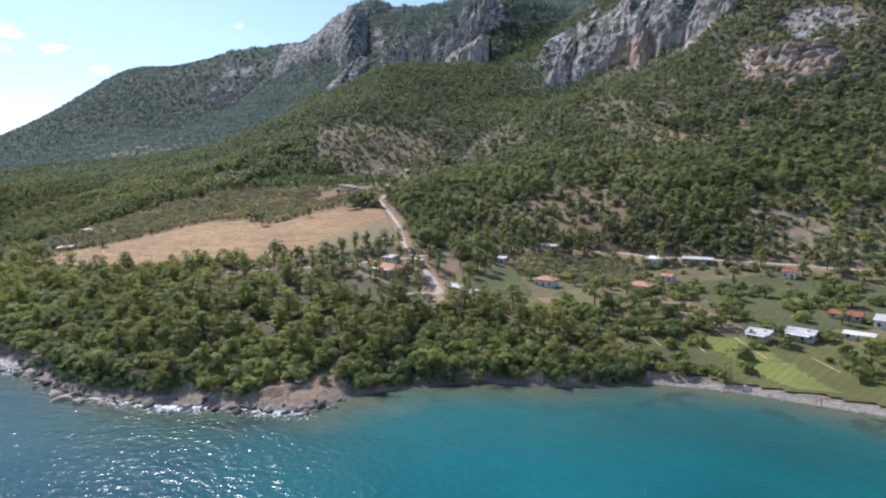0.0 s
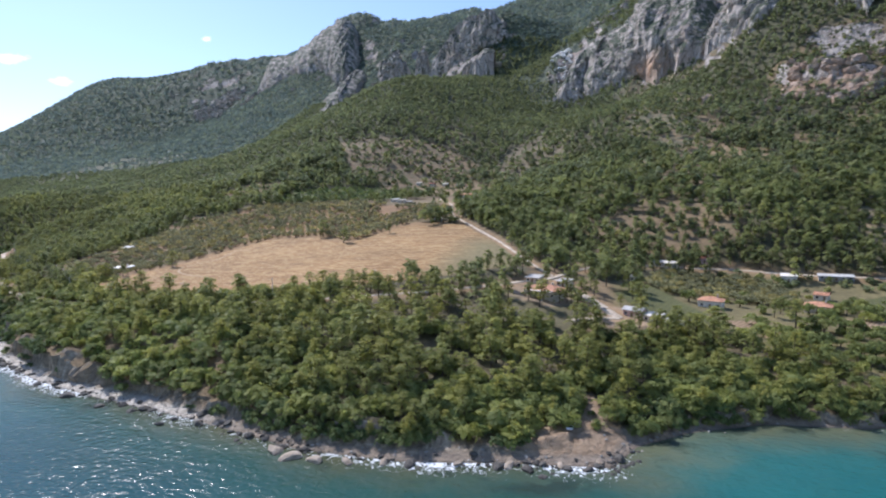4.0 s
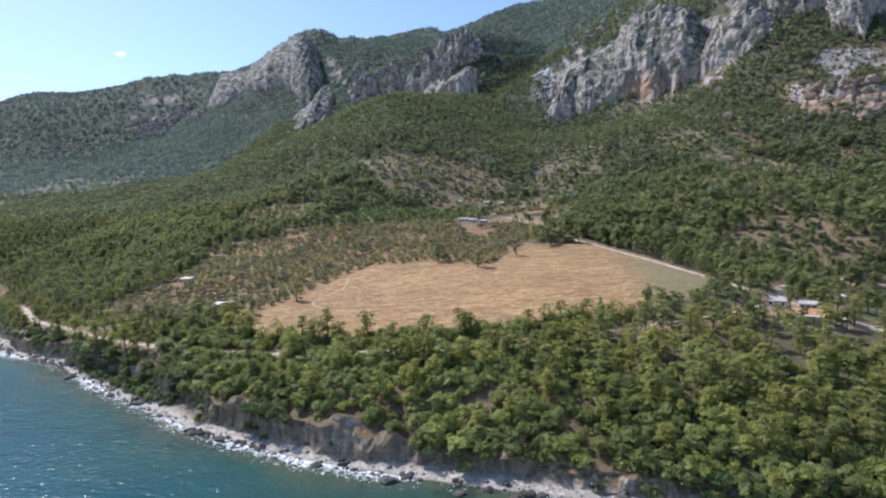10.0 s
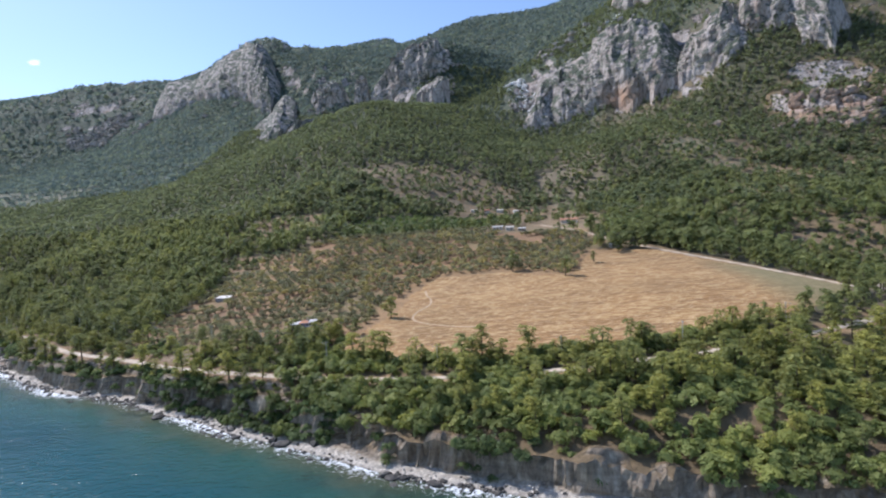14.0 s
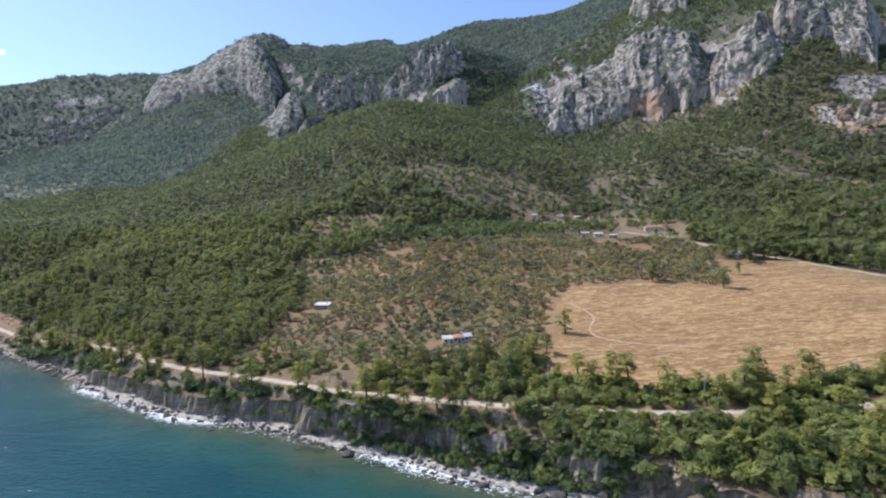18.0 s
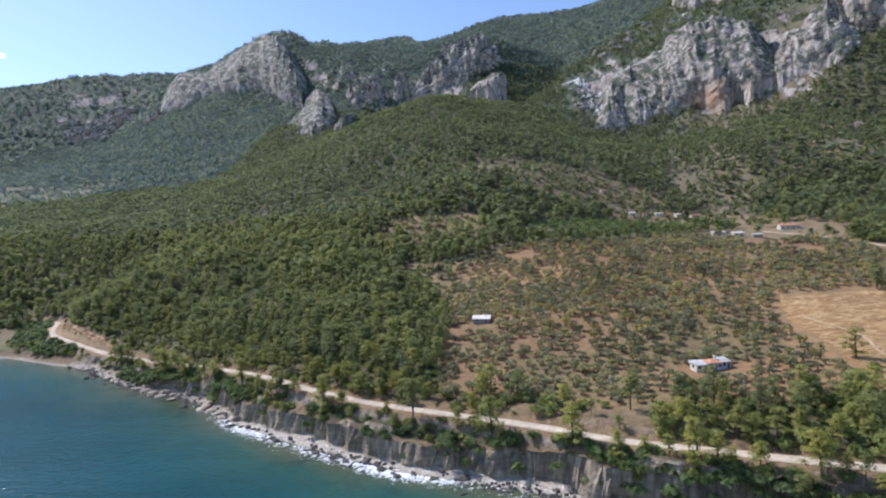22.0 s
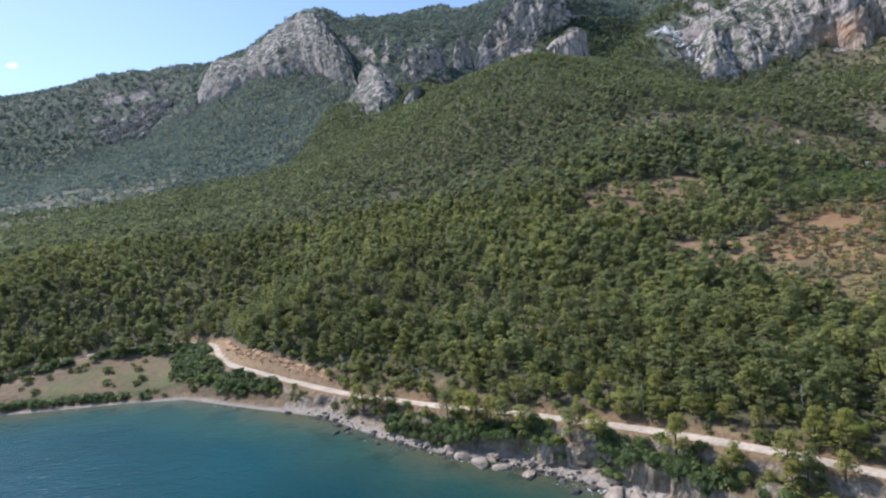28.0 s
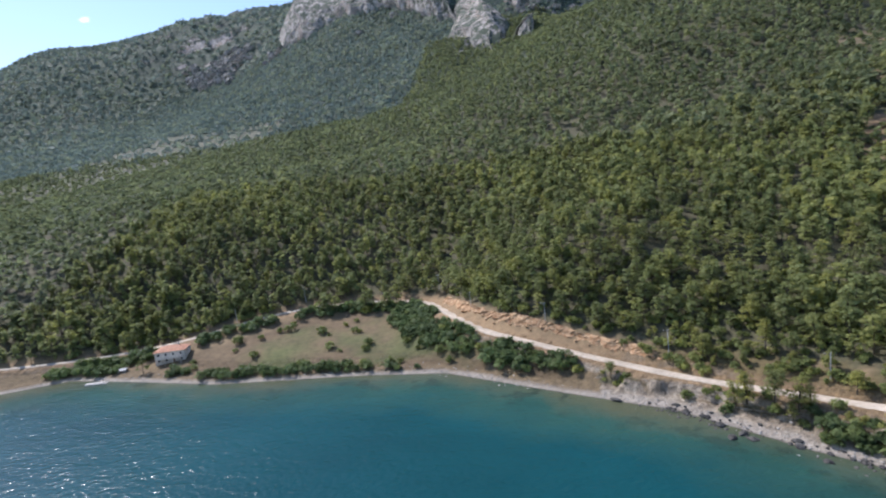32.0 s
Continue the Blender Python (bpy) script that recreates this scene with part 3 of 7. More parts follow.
def striped(name, low, high, turn, spacing, gap=0.45):
    """Rows across a patch of ground."""
    m, nt, b = fresh(name, 0.95)
    mp = nt.nodes.new("ShaderNodeMapping")
    mp.inputs["Rotation"].default_value = (0, 0, radians(turn))
    nt.links.new(nt.nodes.new("ShaderNodeNewGeometry").outputs["Position"], mp.inputs["Vector"])
    w = nt.nodes.new("ShaderNodeTexWave")
    w.inputs["Scale"].default_value = 0.314 / spacing
    w.inputs["Distortion"].default_value, w.inputs["Detail"].default_value, w.inputs["Detail Scale"].default_value = 2.5, 3, 0.6
    nt.links.new(mp.outputs["Vector"], w.inputs["Vector"])
    v = where(nt)
    mott = grain(nt, v, 0.6, 7, 0.7)
    rows = calc(nt, "ADD", calc(nt, "MULTIPLY", w.outputs["Fac"], 1 - gap), calc(nt, "MULTIPLY", mott, gap))
    c = ramp(nt, rows, [(0.25, low), (0.75, high)])
    c = blend(nt, 1.0, c, ramp(nt, grain(nt, v, 0.035, 5), [(0.3, 0.75), (0.7, 1.15)]), "MULTIPLY")
    nt.links.new(c, b.inputs["Base Color"])
    bump(nt, b, rows, 0.8, 0.35)
    return m


def stubble_material():
    """Mown straw: pale swaths on browner stubble, greener where the field drains."""
    m, nt, b = fresh("stubble", 0.95)
    mp = nt.nodes.new("ShaderNodeMapping")
    mp.inputs["Rotation"].default_value = (0, 0, radians(-4))
    mp.inputs["Scale"].default_value = (0.16, 1, 1)
    nt.links.new(nt.nodes.new("ShaderNodeNewGeometry").outputs["Position"], mp.inputs["Vector"])
    v = where(nt)
    swath = calc(nt, "ADD", calc(nt, "MULTIPLY", grain(nt, mp.outputs["Vector"], 0.26, 4, 0.62, 0.6), 0.5), calc(nt, "MULTIPLY", grain(nt, where(nt, (0.22, 0.8, 1)), 0.7, 6, 0.7, 0.8), 0.5))
    c = ramp(nt, swath, [(0.38, (0.205, 0.104, 0.034)), (0.50, (0.300, 0.164, 0.053)), (0.62, (0.45, 0.292, 0.122))])
    fleck = ramp(nt, grain(nt, mp.outputs["Vector"], 2.1, 4, 0.6), [(0.56, 0.0), (0.64, 1.0)])
    c = blend(nt, calc(nt, "MULTIPLY", fleck, 0.7), c, (0.66, 0.50, 0.28))
    dash = ramp(nt, grain(nt, where(nt, (0.38, 1, 1)), 0.62, 4, 0.62), [(0.55, 0.0), (0.60, 1.0)])
    c = blend(nt, calc(nt, "MULTIPLY", dash, 0.8), c, (0.53, 0.365, 0.172))
    gap = ramp(nt, grain(nt, where(nt, (0.3, 0.9, 1)), 0.5, 4, 0.6), [(0.39, 1.0), (0.44, 0.0)])
    c = blend(nt, calc(nt, "MULTIPLY", gap, 0.6), c, (0.19, 0.095, 0.032))
    c = blend(nt, 1.0, c, ramp(nt, grain(nt, v, 1.2, 6, 0.7), [(0.3, 0.82), (0.7, 1.12)]), "MULTIPLY")
    c = blend(nt, 1.0, c, ramp(nt, grain(nt, v, 0.018, 4), [(0.35, 0.82), (0.65, 1.08)]), "MULTIPLY")
    c = blend(nt, attribute(nt, "green"), c, ramp(nt, grain(nt, v, 0.3, 5), [(0.3, (0.13, 0.125, 0.05)), (0.7, (0.22, 0.19, 0.09))]))
    nt.links.new(c, b.inputs["Base Color"])
    bump(nt, b, swath, 0.6, 0.25)
    return m


MAT = {
    "ground": ground_material(), "crag": crag_material(), "cliff": cliff_material(), "water": water_material(), "stubble": stubble_material(),
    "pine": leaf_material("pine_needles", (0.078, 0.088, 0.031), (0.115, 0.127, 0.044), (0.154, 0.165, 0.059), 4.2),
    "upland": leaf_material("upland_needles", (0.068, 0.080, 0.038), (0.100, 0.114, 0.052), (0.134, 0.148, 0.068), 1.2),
    # maquis green made paler and bluer: distance haze painted into the leaf colour
    "maquis": leaf_material("hazed_maquis_leaves", (0.066, 0.088, 0.074), (0.084, 0.108, 0.092), (0.102, 0.126, 0.108), 0.9),
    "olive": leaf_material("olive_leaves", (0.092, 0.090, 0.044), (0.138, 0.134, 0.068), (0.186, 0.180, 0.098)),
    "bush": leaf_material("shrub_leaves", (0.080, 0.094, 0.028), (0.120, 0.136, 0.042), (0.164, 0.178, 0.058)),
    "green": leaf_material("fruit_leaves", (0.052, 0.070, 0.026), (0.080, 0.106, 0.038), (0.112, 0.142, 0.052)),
    "bark": surface("bark", (0.05, 0.04, 0.03), (0.16, 0.12, 0.085), 3.0, 0.95, relief=0.6),
    "road": surface("dusty_road", (0.43, 0.345, 0.245), (0.63, 0.525, 0.395), 0.9, 0.95, relief=0.3),
    "dust": surface("trodden_dust", (0.40, 0.275, 0.15), (0.56, 0.42, 0.26), 0.9, 0.95),
    "ledge": surface("ledge_rock", (0.22, 0.170, 0.120), (0.46, 0.38, 0.29), 0.6, 0.9, relief=0.8, metres=0.3),
    "scree": surface("white_scree", (0.66, 0.63, 0.58), (0.88, 0.86, 0.82), 0.25, 0.9, relief=0.6, metres=0.4),
    "stone": surface("pale_stone", (0.30, 0.27, 0.23), (0.60, 0.56, 0.49), 0.8, 0.9, relief=0.5),
    "boulder": surface("boulder", (0.034, 0.031, 0.027), (0.135, 0.120, 0.100), 0.9, 0.9, relief=0.8, metres=0.25, own=0.25),
    "cobbles": surface("cobbles", (0.20, 0.18, 0.155), (0.50, 0.46, 0.40), 1.6, 0.9),
    "cut": surface("ochre_rock", (0.31, 0.145, 0.055), (0.62, 0.42, 0.235), 0.7, 0.95, relief=0.8, metres=0.3),
    "crop": striped("crop_rows", (0.088, 0.086, 0.022), (0.145, 0.140, 0.033), 32, 3.0, 0.85),
    "crop_far": striped("vegetable_rows", (0.070, 0.076, 0.024), (0.125, 0.124, 0.036), 20, 2.6, 0.85),
    "bright": striped("young_crop", (0.145, 0.150, 0.028), (0.215, 0.232, 0.046), 32, 2.4, 0.85),
    "plough": striped("ploughed_soil", (0.22, 0.145, 0.08), (0.36, 0.25, 0.145), 32, 1.6),
}

# ---- building helpers ----
def raw_mesh(name, verts, faces, mats, which=None, smooth_faces=None):
    """A mesh from arrays: verts (n, 3); faces (m, k), all of one size; which: material number a face."""
    verts, faces = np.asarray(verts, np.float32), np.asarray(faces, np.int32)
    me = bpy.data.meshes.new(name)
    me.vertices.add(len(verts))
    me.vertices.foreach_set("co", verts.ravel())
    me.loops.add(faces.size)
    me.loops.foreach_set("vertex_index", faces.ravel())
    me.polygons.add(len(faces))
    me.polygons.foreach_set("loop_start", (np.arange(len(faces)) * faces.shape[1]).astype(np.int32))
    if which is not None:
        me.polygons.foreach_set("material_index", np.asarray(which, np.int32))
    me.polygons.foreach_set("use_smooth", np.full(len(faces), bool(smooth_faces)))
    me.update(calc_edges=True)
    for m in mats:
        me.materials.append(m)
    return me


def part(name, bm, material, parent, label=""):
    """Links a bmesh as one mesh object under a thing or a part."""
    me = bpy.data.meshes.new(name)
    bm.to_mesh(me)
    bm.free()
    me.materials.append(material)
    ob = new(name, me)
    ob.parent = parent
    return tagged(ob, label)


def thing(name, label, category, group="", place=None):
    ob = new(name)
    ob.empty_display_size = 0.5
    tagged(ob, label, category, group)
    if place is not None:
        ob.matrix_basis = place
    return ob


def colour_attribute(me, name, rgb):
    at = me.attributes.new(name, "FLOAT_COLOR", "POINT")
    at.data.foreach_set("color", np.c_[rgb, np.ones(len(rgb))].astype(np.float32).ravel())


# ---- ground ----
GX, GY = ground_grid()
GD = inland(GX, GY)
GZ = bedded(GX, GY, land(GX, GY))
GZ = GZ - 1.0 * (1 - smooth(17, 26, GD)) * smooth(-60, -5, GD) * (GX > -1250) * (GX < 230)
under_cliff = (GX > -685) & (GX < 45) & (GD > -2)
GZ = np.where(under_cliff, np.minimum(GZ, -1.5 + (GZ + 1.5) * smooth(13, 22, GD)), GZ)
AX, AY = GX[0], GY[:, 0]


def lie(x, y):
    """Height of the finished ground sheet."""
    x, y = np.asarray(x, float), np.asarray(y, float)
    i, j = np.clip(np.searchsorted(AX, x) - 1, 0, len(AX) - 2), np.clip(np.searchsorted(AY, y) - 1, 0, len(AY) - 2)
    u, v = (x - AX[i]) / (AX[i + 1] - AX[i]), (y - AY[j]) / (AY[j + 1] - AY[j])
    return (GZ[j, i] * (1 - u) + GZ[j, i + 1] * u) * (1 - v) + (GZ[j + 1, i] * (1 - u) + GZ[j + 1, i + 1] * u) * v


def lie_at(x, y):
    return float(lie(np.array([x]), np.array([y]))[0])


def stand(x, y):
    """Where a thing stands: on the shore strip near the sea, else on the ground sheet."""
    x, y = np.asarray(x, float), np.asarray(y, float)
    strip = bedded(x.copy(), y.copy(), land(x, y)) - 0.1
    return np.where((inland(x, y) < 24.5) & (x > -1150) & (x < 230), strip, lie(x, y))


def slope(x, y):
    """Rise over run of the finished ground."""
    return np.hypot(lie(x + 6, y) - lie(x - 6, y), lie(x, y + 6) - lie(x, y - 6)) / 12


def wood(x, y):
    """How densely pines stand, 0 to 1."""
    d = inland(x, y)
    n = fbm(x, y, 70, 4, 41)
    t = np.where((d < 130) & (x > -340), np.where(x > -165, 0.66, 0.84), 0.96)
    t = np.where(n < -0.30, np.where(x < -480, 0.86, 0.55), t)
    hill_right = smooth(-130, -40, x) * smooth(340, 400, y) * (1 - smooth(640, 820, y))
    t = t * (1 - hill_right * (0.08 + 0.5 * (n < -0.06)))
    for poly, k in ((OLIVES, 0.0), (FIELD, 0.0), (ORCHARD, 0.0), (GLADE, 0.16), (GLADE_LOW, 0.05), (SCRUB, 0.12), (SCRUB_EAST, 0.12), (UPPER_YARD, 0.05), (SCREE, 0.06), (GLADE_HIGH, 0.22), (GLADE_BAND, 0.2), (GLADE_FOOT, 0.2), (GULLY, 0.34), (DRY_SLOPE, 0.10),
                    (PLAIN, 0.012), (GROVE_EAST, 0.0), (CROP, 0.015), (CROP_NORTH, 0.03), (POINT, 0.03), (MEADOW, 0.0), (FAR_BARE, 0.22), (VERGE, 0.12)):
        t = np.where(inside(x, y, poly), k, t)
    between = (x > -470) & (x < -330) & (y < 300) & (d > 12)
    t = np.where(between, np.where(line_distance(x, y, ROAD)[0] < 20, np.where(x < -400, 0.35, 0.92), t), t)
    t = np.where((x > -335) & (x < -165) & (d < 40), t * (0.40 + 0.25 * (fbm(x, y, 25, 2, 55) > 0.1)), t)
    rim = (line_distance(x, y, FIELD + FIELD[:1])[0] < 9) & (line_distance(x, y, OLIVES + OLIVES[:1])[0] < 14) & (y > 268)
    t = np.where(rim, 0.03, t)
    lo_side = line_distance(x, y, ROAD)[1] < 0
    t = np.where(lo_side & (x > -700) & (x < -335), np.where(fbm(x, y, 24, 2, 80) > 0.0, 0.75, np.where(x > -500, 0.42, 0.2)), t)
    t = np.where((x > -215) & (x < -95) & (y > 500) & (y < 600), t * 0.5, t)
    t = np.where((y > 505) & (y < 690) & (x > -300) & (x < -150), t * 0.5, t)
    t = np.where((y > 585) & (y < 672) & (x > -305) & (x < -165), t * 0.2, t)
    t = np.where(np.hypot(x + 186, y - 530) < 36, t * 0.06, t)
    t = np.where((x > -90) & (x < -35) & (y > 225) & (y < 300), 0.22, t)
    t = np.where(np.hypot((x + 77) / 16, (y - 246) / 15) < 1, 0.04, t)
    t = np.where((x < -690) & (y < 545) & (d < 70) & (line_distance(x, y, ROAD)[1] < 0), 0.0, t)
    t = np.where((x > -345) & (x < -215) & (d < 13), 0.0, t)
    t = t * smooth(6.2 - 3.2 * (x > -48) - 1.5 * ((x > -125) & (x <= -48)) + 0.6 * ((x > -335) & (x < -130)), 8.6 - 3.5 * (x > -48) + 0.6 * ((x > -335) & (x < -130)), d) * smooth(3.4, 4.4, road_distance(x, y)) * smooth(4.5, 6.5, line_distance(x, y, CUT)[0])
    t = t * (1 - smooth(0.25, 0.6, crag(x, y)) * (0.35 + 0.6 * smooth(0.7, 1.2, slope(x, y))))
    t = np.where(plate(x, y) > 480, t * 0.8, t)
    return t


def cover(gx_, gy_):
    """Colour of the bare soil and dry grass."""
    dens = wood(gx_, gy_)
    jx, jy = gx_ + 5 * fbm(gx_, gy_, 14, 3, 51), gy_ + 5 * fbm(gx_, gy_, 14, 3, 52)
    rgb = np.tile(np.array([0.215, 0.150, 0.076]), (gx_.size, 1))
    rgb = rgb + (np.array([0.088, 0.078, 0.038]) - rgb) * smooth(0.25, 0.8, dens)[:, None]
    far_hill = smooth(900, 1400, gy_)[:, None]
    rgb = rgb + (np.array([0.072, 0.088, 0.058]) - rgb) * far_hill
    for poly, col in ((OLIVES, (0.240, 0.140, 0.062)), (TERRACES, (0.31, 0.185, 0.082)), (GLADE, (0.215, 0.140, 0.070)), (GLADE_LOW, (0.235, 0.150, 0.074)), (SCRUB, (0.215, 0.142, 0.072)),
                      (SCRUB_EAST, (0.235, 0.180, 0.095)), (GLADE_HIGH, (0.24, 0.175, 0.095)), (GLADE_BAND, (0.25, 0.175, 0.092)), (GLADE_FOOT, (0.24, 0.17, 0.09)), (GULLY, (0.17, 0.135, 0.078)), (DRY_SLOPE, (0.265, 0.190, 0.105)), (PLAIN, (0.165, 0.135, 0.055)), (POINT, (0.42, 0.30, 0.19)),
                      (MEADOW, (0.128, 0.106, 0.042)), (VERGE, (0.140, 0.104, 0.042)), (FAR_BARE, (0.20, 0.17, 0.115)), (ORCHARD, (0.13, 0.14, 0.05)), (UPPER_YARD, (0.20, 0.145, 0.072))):
        rgb[inside(jx, jy, poly)] = col
    jn = fbm(gx_, gy_, 40, 4, 53)[:, None]
    rgb = np.where(inside(jx, jy, OLIVES)[:, None] & (jn > 0.0), rgb + (np.array([0.165, 0.128, 0.054]) - rgb) * np.clip(jn * 2.6, 0, 0.8), rgb)
    lush = inside(jx, jy, MEADOW)[:, None]
    ln = smooth(-0.25, 0.35, fbm(gx_, gy_, 22, 3, 85) + 0.35 - np.hypot(gx_ + 812, (gy_ - 492) * 1.5) / 90)[:, None]
    rgb = np.where(lush, np.array([0.165, 0.112, 0.056]) + (np.array([0.112, 0.112, 0.036]) - np.array([0.165, 0.112, 0.056])) * ln, rgb)
    straw = (line_distance(gx_, gy_, FIELD + FIELD[:1])[0] < 13) & (gy_ > 252) & (gx_ < -170)
    rgb[straw] = (0.27, 0.165, 0.072)
    glade = np.hypot((gx_ + 77) / 26, (gy_ - 243) / 24) < 1
    rgb[glade] = (0.115, 0.098, 0.044)
    yard = (np.hypot(gx_ + 78, gy_ - 262) < 15) | (np.hypot(gx_ + 45, gy_ - 247) < 14)
    rgb[yard] = (0.33, 0.24, 0.15)
    verge = 1 - smooth(4.5, 8.5, road_distance(gx_, gy_))
    rgb = rgb + (np.array([0.31, 0.200, 0.102]) - rgb) * (verge * 0.75)[:, None]
    return rgb


gx_, gy_ = GX.ravel(), GY.ravel()
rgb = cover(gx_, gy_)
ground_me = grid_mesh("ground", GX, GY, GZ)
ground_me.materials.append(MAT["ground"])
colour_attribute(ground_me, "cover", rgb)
slope_z = np.gradient(GZ, AY, axis=0) ** 2 + np.gradient(GZ, AX, axis=1) ** 2
rockiness = np.clip(crag(gx_, gy_) * 1.1 + 0.45 * smooth(1.0, 2.2, slope_z).ravel() * (plate(gx_, gy_) > 120), 0, 1)
put_attribute(ground_me, "rock", rockiness * (1 - 0.35 * ((gx_ > -150) & (gy_ > 950) & (gy_ < 1260))))
put_attribute(ground_me, "shrub", smooth(800, 1150, gy_) * (1 - 0.55 * crag(gx_, gy_)) + 0.4 * inside(gx_, gy_, SCRUB) + 0.6 * inside(gx_, gy_, SCRUB_EAST) + 0.5 * inside(gx_, gy_, DRY_SLOPE))
tagged(new("ground", ground_me), "dry stony ground rising from the shore to wooded mountains", "ground", kind="structure")


# ---- sea cliff and shore, along the waterline ----
def along(line, step):
    pts = []
    for (ax, ay), (bx, by) in zip(line, line[1:]):
        n = max(1, int(math.hypot(bx - ax, by - ay) / step))
        pts += [(ax + (bx - ax) * i / n, ay + (by - ay) * i / n) for i in range(n)]
    p = np.array(pts + [line[-1]], float)
    for _ in range(6):
        p[1:-1] = (p[:-2] + 2 * p[1:-1] + p[2:]) / 4
    return p


shore = along([q for q in COAST if -1200 < q[0] < 310], 1.15)
tang = np.gradient(shore, axis=0)
tang /= np.linalg.norm(tang, axis=1)[:, None]
normal = np.c_[-tang[:, 1], tang[:, 0]]
offs = np.concatenate([[-5, -2.5, -1.0], np.arange(0, 6, 1.0), np.arange(6, 17, 0.55), [17.5, 19, 21, 24, 28]])
sx = shore[:, 0][None, :] + offs[:, None] * normal[:, 0][None, :]
sy = shore[:, 1][None, :] + offs[:, None] * normal[:, 1][None, :]
sz = land(sx, sy)
steepness = np.abs(np.gradient(sz, axis=0)) / np.gradient(offs)[:, None]
mask = smooth(0.35, 1.2, steepness)
push = mask * (2.1 * fbm(sx, sy, 8, 4, 61, True) + 2.0 * fbm(sx, sy, 19, 3, 60, True) + 1.0 * fbm(sx, sz * 3 + sy, 3, 3, 62) + 1.7 * fbm(sx, sy + sz, 3.4, 3, 69, True) + 1.3 * fbm(sx * 0.5, sz * 2.5 + 0.3 * sy, 4.5, 3, 76) + 0.7 * fbm(sx, sy + 2 * sz, 1.9, 2, 77))
push = push + mask * (3.4 * fbm(sx, sy, 30, 2, 78, True) - 3.6)
sx, sy = sx - push * normal[:, 0], sy - push * normal[:, 1]
sz = sz + (1 - mask) * smooth(0.4, 3, offs)[:, None] * (0.28 * fbm(sx, sy, 2.6, 3, 63) + 0.22 * fbm(sx, sy, 9, 2, 64)) * (1 - smooth(15, 24, offs))[:, None] + mask * 0.7 * fbm(sx, sy, 4, 3, 65)
fan = smooth(0.05, 0.45, fbm(sx, sy, 13, 3, 79)) * (smooth(4.5, 8.0, offs) * (1 - smooth(8.0, 13.0, offs)))[:, None]
sz = sz + fan * 3.2 * ((sx > -690) & (sx < -60)) * (sz > 0.3)
sz = sz - smooth(22, 28, offs)[:, None] * 1.2 - (offs < -2)[:, None] * 0.8
cliff_me = grid_mesh("sea_cliff", sx, sy, bedded(sx, sy, sz))
cliff_me.polygons.foreach_set("use_smooth", np.zeros(len(cliff_me.polygons), bool))
cliff_me.materials.append(MAT["cliff"])
colour_attribute(cliff_me, "cover", cover(sx.ravel(), sy.ravel()))
put_attribute(cliff_me, "strand", 1 - smooth(5.0, 8.5, np.repeat(offs[:, None], sx.shape[1], 1) + 2.6 * (sx > 42) + 4.0 * (sx < -690) + 1.5 * fbm(sx, sy, 9, 3, 70)))
put_attribute(cliff_me, "lowland", (sx < -690).astype(float))
put_attribute(cliff_me, "bare", inside(sx + 2 * fbm(sx, sy, 7, 3, 67), sy + 2 * fbm(sx, sy, 7, 3, 68), POINT).astype(float))
put_attribute(cliff_me, "ledge", np.clip(smooth(-185, -145, sx) * (1 - 0.35 * smooth(38, 50, sx)) + 0.6 * (1 - smooth(-580, -530, sx)), 0, 1))
tagged(new("sea_cliff", cliff_me), "low grey marl sea cliff with a pale cobble beach at its foot", "cliff", kind="structure")

# ---- sea ----
wx = np.concatenate([np.linspace(-5000, -1300, 40), np.arange(-1290, 320, 6.0), np.linspace(330, 5000, 40)])
wy = np.concatenate([np.linspace(-5000, -320, 40), np.arange(-310, 60, 14.0), np.arange(60, 560, 3.0), np.linspace(600, 1500, 12)])
WX, WY = np.meshgrid(wx, wy)
water_me = grid_mesh("water", WX, WY, np.zeros_like(WX))
water_me.materials.append(MAT["water"])
put_attribute(water_me, "shore", np.clip(-inland(WX, WY), 0, 4000))
put_attribute(water_me, "sandy", smooth(-75, -20, WX) * smooth(40, 110, WY + 0.25 * WX))
put_attribute(water_me, "surf", 0.12 + smooth(-690, -500, WX) * (1 - smooth(-60, -35, WX)) * (0.78 + 0.95 * fbm(WX, WY, 34, 3, 71)))
put_attribute(water_me, "reef", 1 - smooth(0.7, 1.2, np.hypot((WX + 63.5) / 10.5, (WY - 131.5 - 0.27 * (WX + 63.5)) / 3.6)))
tagged(new("water", water_me), "rippled turquoise to deep teal sea with surf along the rocks", "sea", kind="structure")


# ---- roads ----
def road_strip(name, prof, half, label):
    p = prof.copy()
    t = np.gradient(p[:, :2], axis=0)
    t /= np.linalg.norm(t, axis=1)[:, None]
    n = np.c_[-t[:, 1], t[:, 0]]
    ks = np.array([-1.12, -1.0, -0.5, 0.0, 0.5, 1.0, 1.12])
    zs = np.array([-0.5, 0.04, 0.10, 0.12, 0.10, 0.04, -0.5])
    wob = half + 0.35 * fbm(p[:, 0], p[:, 1], 11, 3, 81)
    x = p[:, 0][None] + ks[:, None] * n[:, 0][None] * wob[None]
    y = p[:, 1][None] + ks[:, None] * n[:, 1][None] * wob[None]
    me = grid_mesh(name, x, y, p[:, 2][None] + zs[:, None] + 0.03)
    me.materials.append(MAT["road"])
    return tagged(new(name, me), label, "road", kind="structure")


for k, (prof, half) in enumerate(ROADS):
    road_strip("road", prof, half, ("pale dusty coast road along the cliff top", "pale road along the foot of the hill", "narrow pale track climbing beside the stubble field",
                                    "pale lane down to the shore houses", "short pale yard lane")[k])


